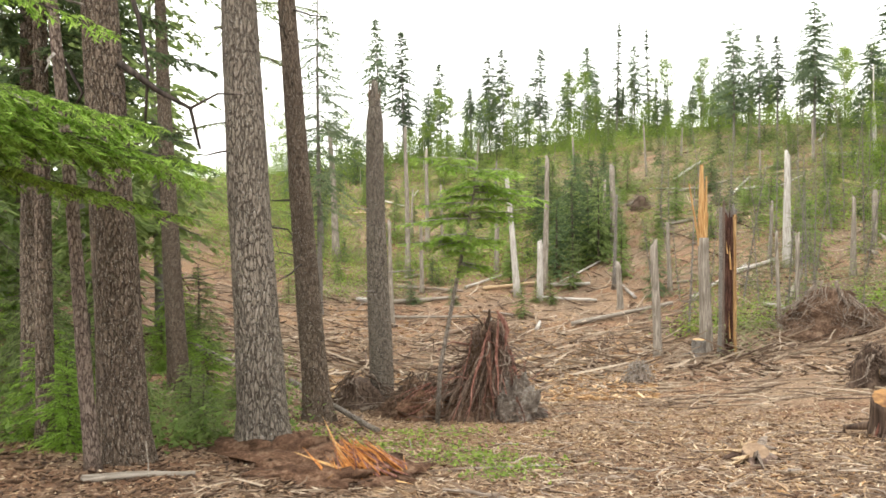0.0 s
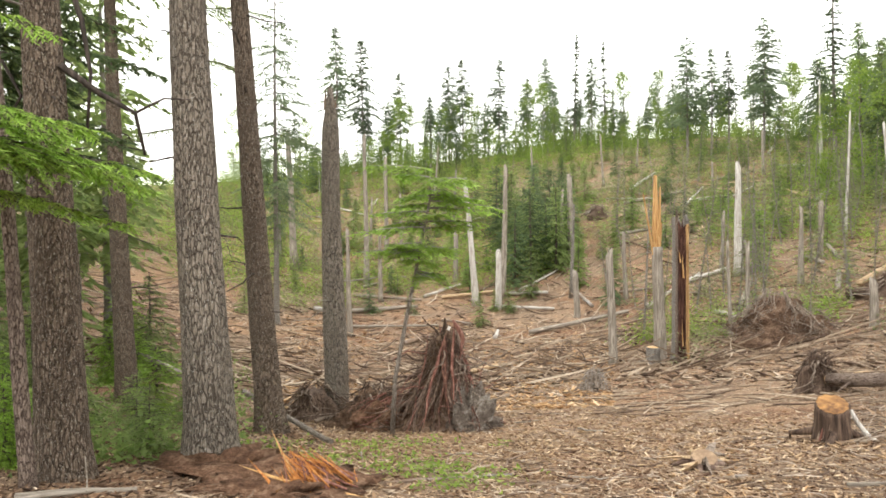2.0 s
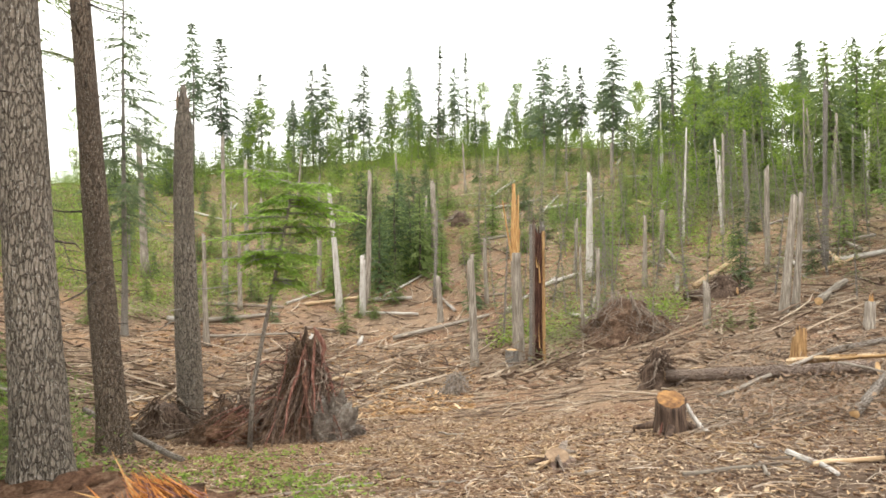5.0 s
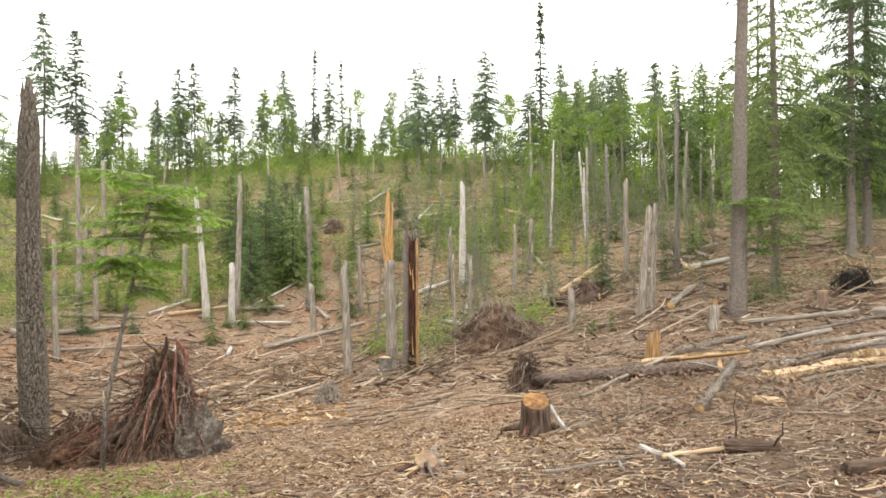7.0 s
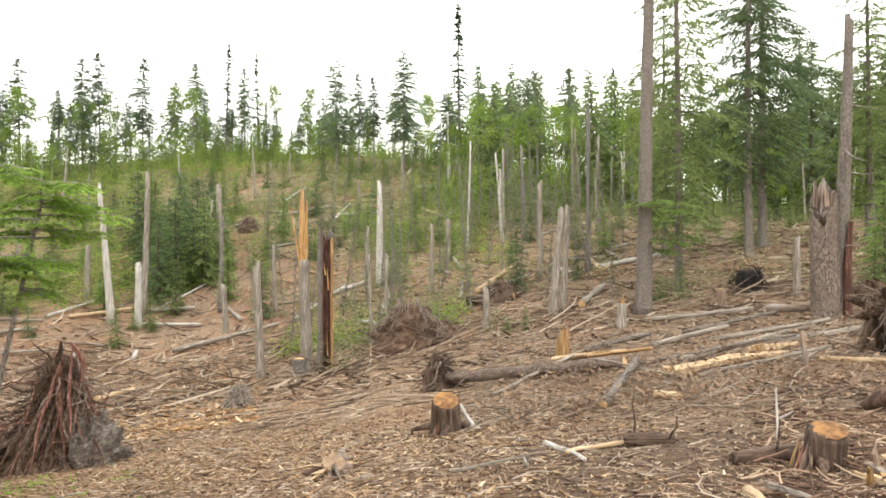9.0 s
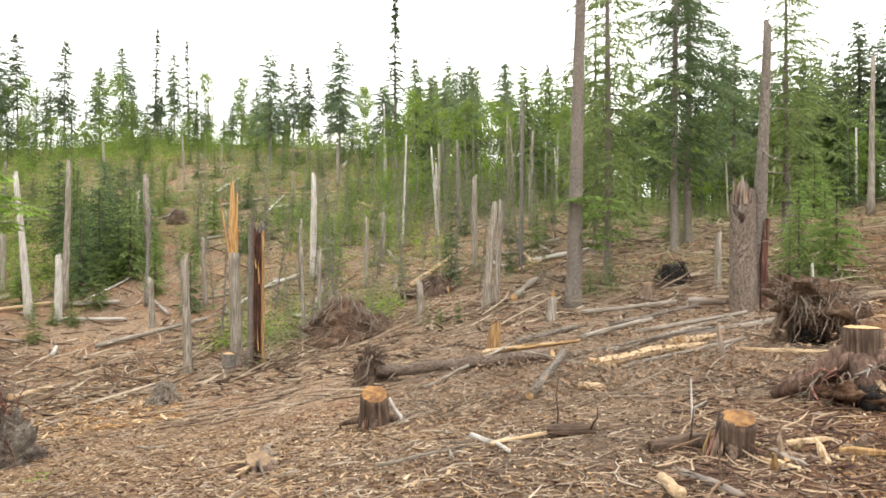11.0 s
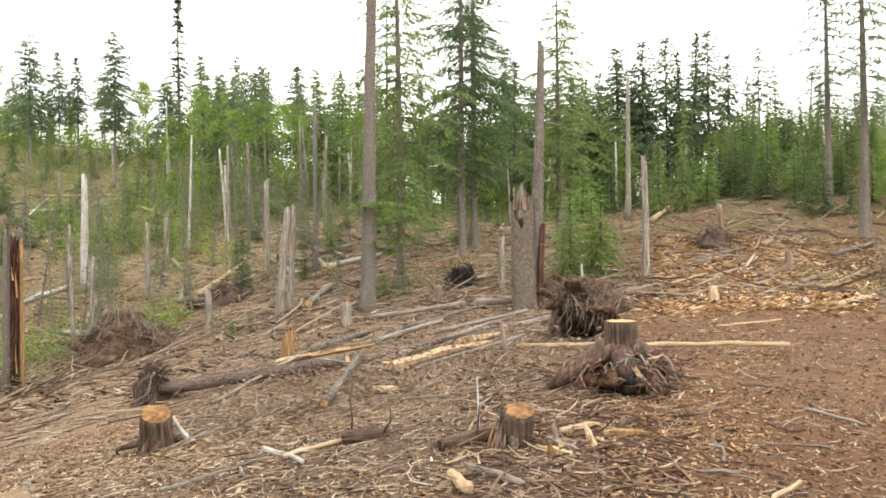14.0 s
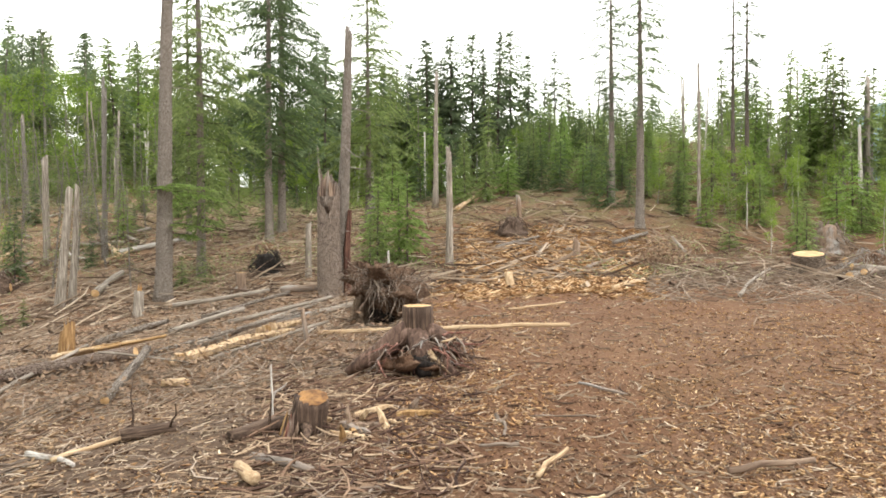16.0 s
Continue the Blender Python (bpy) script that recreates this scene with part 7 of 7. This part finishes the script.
chips(3000, (20, 60), (5, 18), (0.025, 0.08), gold, lambda x, y: patch(x, y, 0.5, 9, 0.1))
chips(9000, (86, 108), (3.6, 13), (0.02, 0.075), gold, lambda x, y: lit.random() < 0.15 + 0.07 * (math.degrees(math.atan2(x, y)) - 88) and patch(x, y, 0.5, 61, -0.35))
chips(3500, (66, 78), (5.5, 14), (0.02, 0.09), gold, lambda x, y: patch(x, y, 0.7, 63, -0.05))
stuff("golden_chips", gold, CHIPS_GOLD, "golden fresh wood chips in drifts along the track", "wood chips")
stuff("straw_shreds", chips(20000, (-8, 42), (5.5, 30), (0.04, 0.13), None, lambda x, y: patch(x, y, 0.3, 41, -0.15) and (math.hypot(x, y) > 8.5 + lit.gauss(0, 0.8) or lit.random() < 0.3)), STRAW, "pale straw-coloured wood shreds on the open ground", "wood shreds")


def shreds(n, az, r, long, acc=None):
    """Curled slivers of torn wood: thin bent strips that stand a little off the soil."""
    acc = acc or Acc()
    for _ in range(n):
        (x, y), d = spot(az, r)
        L = lit.uniform(*long) * lit.uniform(0.6, 1.5)
        w = lit.uniform(0.0012, 0.003) * (1 + d * 0.07)
        a, turn = lit.uniform(0, 6.283), lit.gauss(0, 0.5)
        up = lit.uniform(0.0, 0.25) * L
        v = []
        for k in range(3):
            c, s = math.cos(a), math.sin(a)
            z = ground(x, y) + 0.008 + up * (k / 2)
            v += [Vector((x - s * w, y + c * w, z)), Vector((x + s * w, y - c * w, z + w))]
            x, y = x + c * L / 2, y + s * L / 2
            a += turn
        acc.add(v, [(0, 1, 3, 2), (2, 3, 5, 4)])
    return acc


strips = shreds(17000, (-8, 64), (4.5, 30), (0.05, 0.17))
shreds(7000, (62, 108), (4, 26), (0.03, 0.1), strips)
stuff("torn_shreds", strips, SHREDS, "pale curled shreds of torn wood on the soil", "wood shreds")
stuff("loose_sticks", sticks(5000, (-20, 108), (3.6, 34), (0.07, 0.34), (0.004, 0.011), None, 0.15, 0.35, 3), STICKS, "small grey and tan sticks lying everywhere", "sticks")
stuff("torn_splinters", sticks(900, (55, 72), (5.2, 10.5), (0.08, 0.42), (0.004, 0.013), None, 0.2, 0.25, 4), RUSTY, "rusty torn splinters and root bits round the stumps", "splinters")
stuff("curled_roots", sticks(520, (6, 66), (4.2, 14), (0.12, 0.42), (0.004, 0.01), None, 0.12, 0.5, 4), ROOTLETS, "pale curled bits of root and peeled stick", "sticks")
stuff("splinter_litter", sticks(650, (-28, 15), (14, 38), (0.25, 0.9), (0.006, 0.015), sticks(1600, (15, 66), (13, 38), (0.3, 1.0), (0.007, 0.018), None, 0.08, 0.09), 0.08, 0.09), STICKS, "long pale splinters and bark strips", "sticks")
stuff("slope_sticks", sticks(7500, (-30, 98), (20, 70), (0.4, 2.0), (0.012, 0.038), None, 0.16, 0.1, 3), STICKS, "grey slash and branches covering the slope", "slash")
stuff("brush", sticks(3000, (34, 67), (9, 26), (0.25, 0.9), (0.003, 0.009), None, 0.2, 0.3, 3), BRUSH, "thin brown brush and twigs between the logs", "brush")
stuff("brush_by_track", sticks(1400, (84, 106), (14, 30), (0.3, 1.0), (0.004, 0.01), None, 0.3, 0.3, 3), BRUSH, "grey brown brush beside the track", "brush")
stuff("forest_litter", chips(7500, (-46, -6), (4, 13), (0.03, 0.13)), LITTER, "dark brown bark crumbs and leaf litter", "litter")


# kept free of growth: the root plates and the ground before them
BARE = ((11.25, 20.7, 1.9, 5.0), (19.46, 14.07, 1.3, 5.0), (12.3, 20.4, 1.3, 4.0), (17.0, 23.6, 1.4, 4.0))


def bare(x, y, cx, cy, wide, deep):
    d = math.hypot(cx, cy)
    along = (x * cx + y * cy) / d
    across = (x * cy - y * cx) / d
    return abs(across) < wide and -deep < along - d < 1.0


def clumps(n, az, r, leaves, size, wide, high, keep=None):
    acc = Acc()
    for _ in range(n):
        (x, y), d = spot(az, r)
        if keep and not keep(x, y) or any(bare(x, y, *b) for b in BARE):
            continue
        k = lit.uniform(0.5, 1.4)
        for _ in range(int(leaves * k)):
            px, py = x + lit.gauss(0, wide) * k, y + lit.gauss(0, wide) * k
            z = ground(px, py) + abs(lit.gauss(0, high)) * k
            dv = Vector((lit.uniform(-1, 1), lit.uniform(-1, 1), lit.uniform(-0.2, 0.8))).normalized()
            ln = size * lit.uniform(0.5, 1.3)
            needle(acc, Vector((px, py, z)), dv, Vector((lit.uniform(-0.6, 0.6), lit.uniform(-0.6, 0.6), 1)), ln, ln * 0.6)
    return acc


stuff("low_plants", clumps(260, (-13, 9), (6.6, 10.5), 16, 0.06, 0.12, 0.04, lambda x, y: patch(x, y, 0.6, 2, -0.05)), LEAF, "low yellow-green plants round the tree feet", "plants")
stuff("forest_floor_plants", clumps(520, (-46, -12), (8, 26), 30, 0.1, 0.22, 0.16), NEEDLE_BRIGHT, "green ferny undergrowth inside the wood", "undergrowth")
stuff("slope_shrubs", clumps(3800, (-14, 62), (26, 80), 60, 0.12, 0.36, 0.38, lambda x, y: patch(x, y, 0.1, 4, -0.12 if math.hypot(x, y) > 48 else 0.08) and (y < 2.9 * x or math.hypot(x, y) > 37) and (y > 1.35 * x or math.hypot(x, y) > 46)), LEAF, "low green shrubs regrowing on the slope", "shrubs")
stuff("slope_needle_shrubs", clumps(3000, (-12, 60), (21, 64), 48, 0.11, 0.3, 0.4, lambda x, y: patch(x, y, 0.15, 8, -0.02) and (y < 2.4 * x or math.hypot(x, y) > 36) and (y > 1.35 * x or math.hypot(x, y) > 44 or lit.random() < 0.5)), NEEDLE_GREY, "grey-green brush regrowing on the slope", "shrubs")
stuff("ridge_thicket", clumps(3000, (-27, 34), (42, 92), 90, 0.14, 0.45, 0.75, lambda x, y: patch(x, y, 0.09, 14, -0.1)), LEAF, "light green thicket covering the ridge", "thicket")
stuff("ridge_needle_thicket", clumps(3000, (-27, 42), (46, 92), 90, 0.14, 0.4, 0.8, lambda x, y: patch(x, y, 0.1, 17, -0.05)), NEEDLE, "dark green thicket covering the ridge", "thicket")
stuff("forest_edge_thicket", clumps(1500, (30, 108), (48, 76), 80, 0.13, 0.4, 0.7, lambda x, y: patch(x, y, 0.12, 21, -0.15)), NEEDLE, "green thicket under the forest edge", "thicket")
stuff("ridge_top_thicket", clumps(900, (-27, 33), (68, 92), 120, 0.15, 0.5, 1.1, lambda x, y: patch(x, y, 0.16, 31, -0.22)), LEAF, "tall light green thicket along the ridge top", "thicket")
stuff("track_shrubs", clumps(800, (60, 108), (20, 50), 30, 0.09, 0.25, 0.18, lambda x, y: patch(x, y, 0.2, 12, 0.0) and not (-0.04 < y / x - 0.25 < 0.16 and x < 32)), NEEDLE_GREY, "low green plants beside the track", "plants")
stuff("knoll_shrubs", clumps(700, (74, 95), (46, 74), 60, 0.13, 0.4, 0.4, lambda x, y: patch(x, y, 0.15, 51, -0.25)), NEEDLE_GREY, "grey-green shrubs on the knoll", "shrubs")
stuff("dry_brush", clumps(60, (83.0, 85.6), (25.3, 27.6), 40, 0.12, 0.3, 0.38), NEEDLE_DEAD, "dry reddish brown bush by the track", "bush")
stuff("dry_slash", clumps(420, (36, 66), (9, 22), 14, 0.1, 0.3, 0.12), NEEDLE_DEAD, "dry brown needles on the slash", "slash")


# felled logs on the slope
for i in range(95):
    (x, y), d = spot((-9, 47), (30, 66))
    L = lit.uniform(1.2, 4.5)
    a = lit.gauss(0.5, 0.7)
    r = lit.uniform(0.05, 0.13)
    log((x, y), (x + math.cos(a) * L, y + math.sin(a) * L), r, r * 0.7, lit.choice((WOOD_GREY, WOOD_WHITE, WOOD_BROWN, WOOD_PALE)), "felled grey log lying on the slope", 300 + i, None, (0.05, 0.1), 1)
# pieces of branch on the open ground
for i in range(80):
    (x, y), d = spot((4, 84), (4.2, 22))
    L = lit.uniform(0.2, 0.65)
    a = lit.uniform(0, 6.283)
    r = lit.uniform(0.008, 0.02)
    log((x, y), (x + math.cos(a) * L, y + math.sin(a) * L), r, r * 0.6, lit.choice((WOOD_GREY, WOOD_BROWN, WOOD_GREY, WOOD_BROWN, ROOT_GREY, ROOT_GREY, WOOD_PALE)), "loose piece of branch on the chip-strewn ground", 500 + i, None, (0.0, lit.uniform(0, 0.06)), lit.choice((0, 0, 1)),
        "branch", lit.uniform(-0.2, 0.2) * L, "loose branches")


def splinter_pile():
    """Fresh orange splinters leaning together on a mound of torn red bark."""
    rnd = random.Random(17)
    ob = thing("splinter_pile", on(-0.86, 6.5), "heap of fresh orange splinters torn from a stump", "wood pile")
    for k, (cx, cy, rx, ry, h) in enumerate(((-0.45, 0.35, 0.7, 0.6, 0.12), (0.05, 0.0, 0.5, 0.45, 0.12), (-0.9, 0.9, 0.55, 0.5, 0.12), (-0.2, -0.3, 0.5, 0.3, 0.07))):
        z = ground(-0.86 + cx, 6.5 + cy) - ground(-0.86, 6.5)
        part("bark_mound", lump(cx, cy, z, rx, ry, h, 60 + k, 0.9), EARTH_RED, ob, "dark red-brown bark crumbs", True)
    peak = Vector((-0.1, 0.05, 0.36))
    for i in range(190):
        a = rnd.uniform(-1.9, 0.75)
        out = Vector((math.cos(a), math.sin(a) * 0.7, 0))
        b = out * rnd.uniform(0.08, 0.46) + Vector((0.1, 0, rnd.uniform(0.02, 0.12)))
        e = peak.lerp(b, rnd.uniform(0.0, 0.7)) + Vector((rnd.gauss(0, 0.06), rnd.gauss(0, 0.06), rnd.uniform(-0.05, 0.06)))
        sp = Acc()
        sliver(sp, b, e + Vector((rnd.gauss(0, 0.05), rnd.gauss(0, 0.05), 0)), rnd.uniform(0.008, 0.026), 0.01, rnd)
        part("splinter", sp, rnd.choice((WOOD_ORANGE, WOOD_ORANGE, WOOD_ORANGE, WOOD_ORANGE, SLAB_RED)), ob)
    for b, e, w in (((-0.02, -0.05, 0.16), (-0.26, 0.1, 0.56), 0.06), ((0.0, -0.2, 0.14), (-0.5, -0.15, 0.3), 0.06), ((-0.1, -0.3, 0.06), (-0.42, -0.1, 0.34), 0.08), ((0.15, -0.35, 0.05), (0.55, -0.6, 0.02), 0.06),
                    ((-0.3, -0.5, 0.02), (-0.08, -0.35, 0.16), 0.07), ((0.3, -0.2, 0.05), (0.62, -0.35, 0.06), 0.05)):
        sp = Acc()
        sliver(sp, b, e, w * 0.75, 0.02, rnd)
        part("splinter", sp, rnd.choice((WOOD_FRESH, WOOD_ORANGE)), ob, "broad orange splinter")


splinter_pile()


def split_blocks():
    rnd = random.Random(18)
    for x, y, n in ((5.95, 2.95, 5), (6.4, 2.78, 5), (6.2, 3.2, 3)):
        for i in range(n):
            px, py = x + rnd.gauss(0, 0.13), y + rnd.gauss(0, 0.13)
            ob = thing("split_block", on(px, py), "splintered block of yellow wood beside the stump", "wood block", "splintered blocks")
            L, r = rnd.uniform(0.2, 0.45), rnd.uniform(0.025, 0.055)
            d = Vector((rnd.uniform(-1, 1), rnd.uniform(-1, 1), rnd.choice((0.05, 0.3, 0.9)))).normalized() * L
            n2 = 7
            sp = Acc()
            tube(sp, [Vector((0, 0, r * 0.4)) + d * (k / (n2 - 1) - 0.2) + Vector((rnd.uniform(-0.01, 0.01), rnd.uniform(-0.01, 0.01), rnd.uniform(-0.01, 0.01))) for k in range(n2)],
                 [r * (0.8, 0.85, 0.9, 0.8, 0.7, 0.5, 0.2)[k] * rnd.uniform(0.85, 1.1) for k in range(n2)], 5, True, 0.28, 7, i + x)
            part("block", sp, rnd.choice((WOOD_PALE, WOOD_OCHRE, WOOD_BROWN, WOOD_PALE)), ob)


split_blocks()
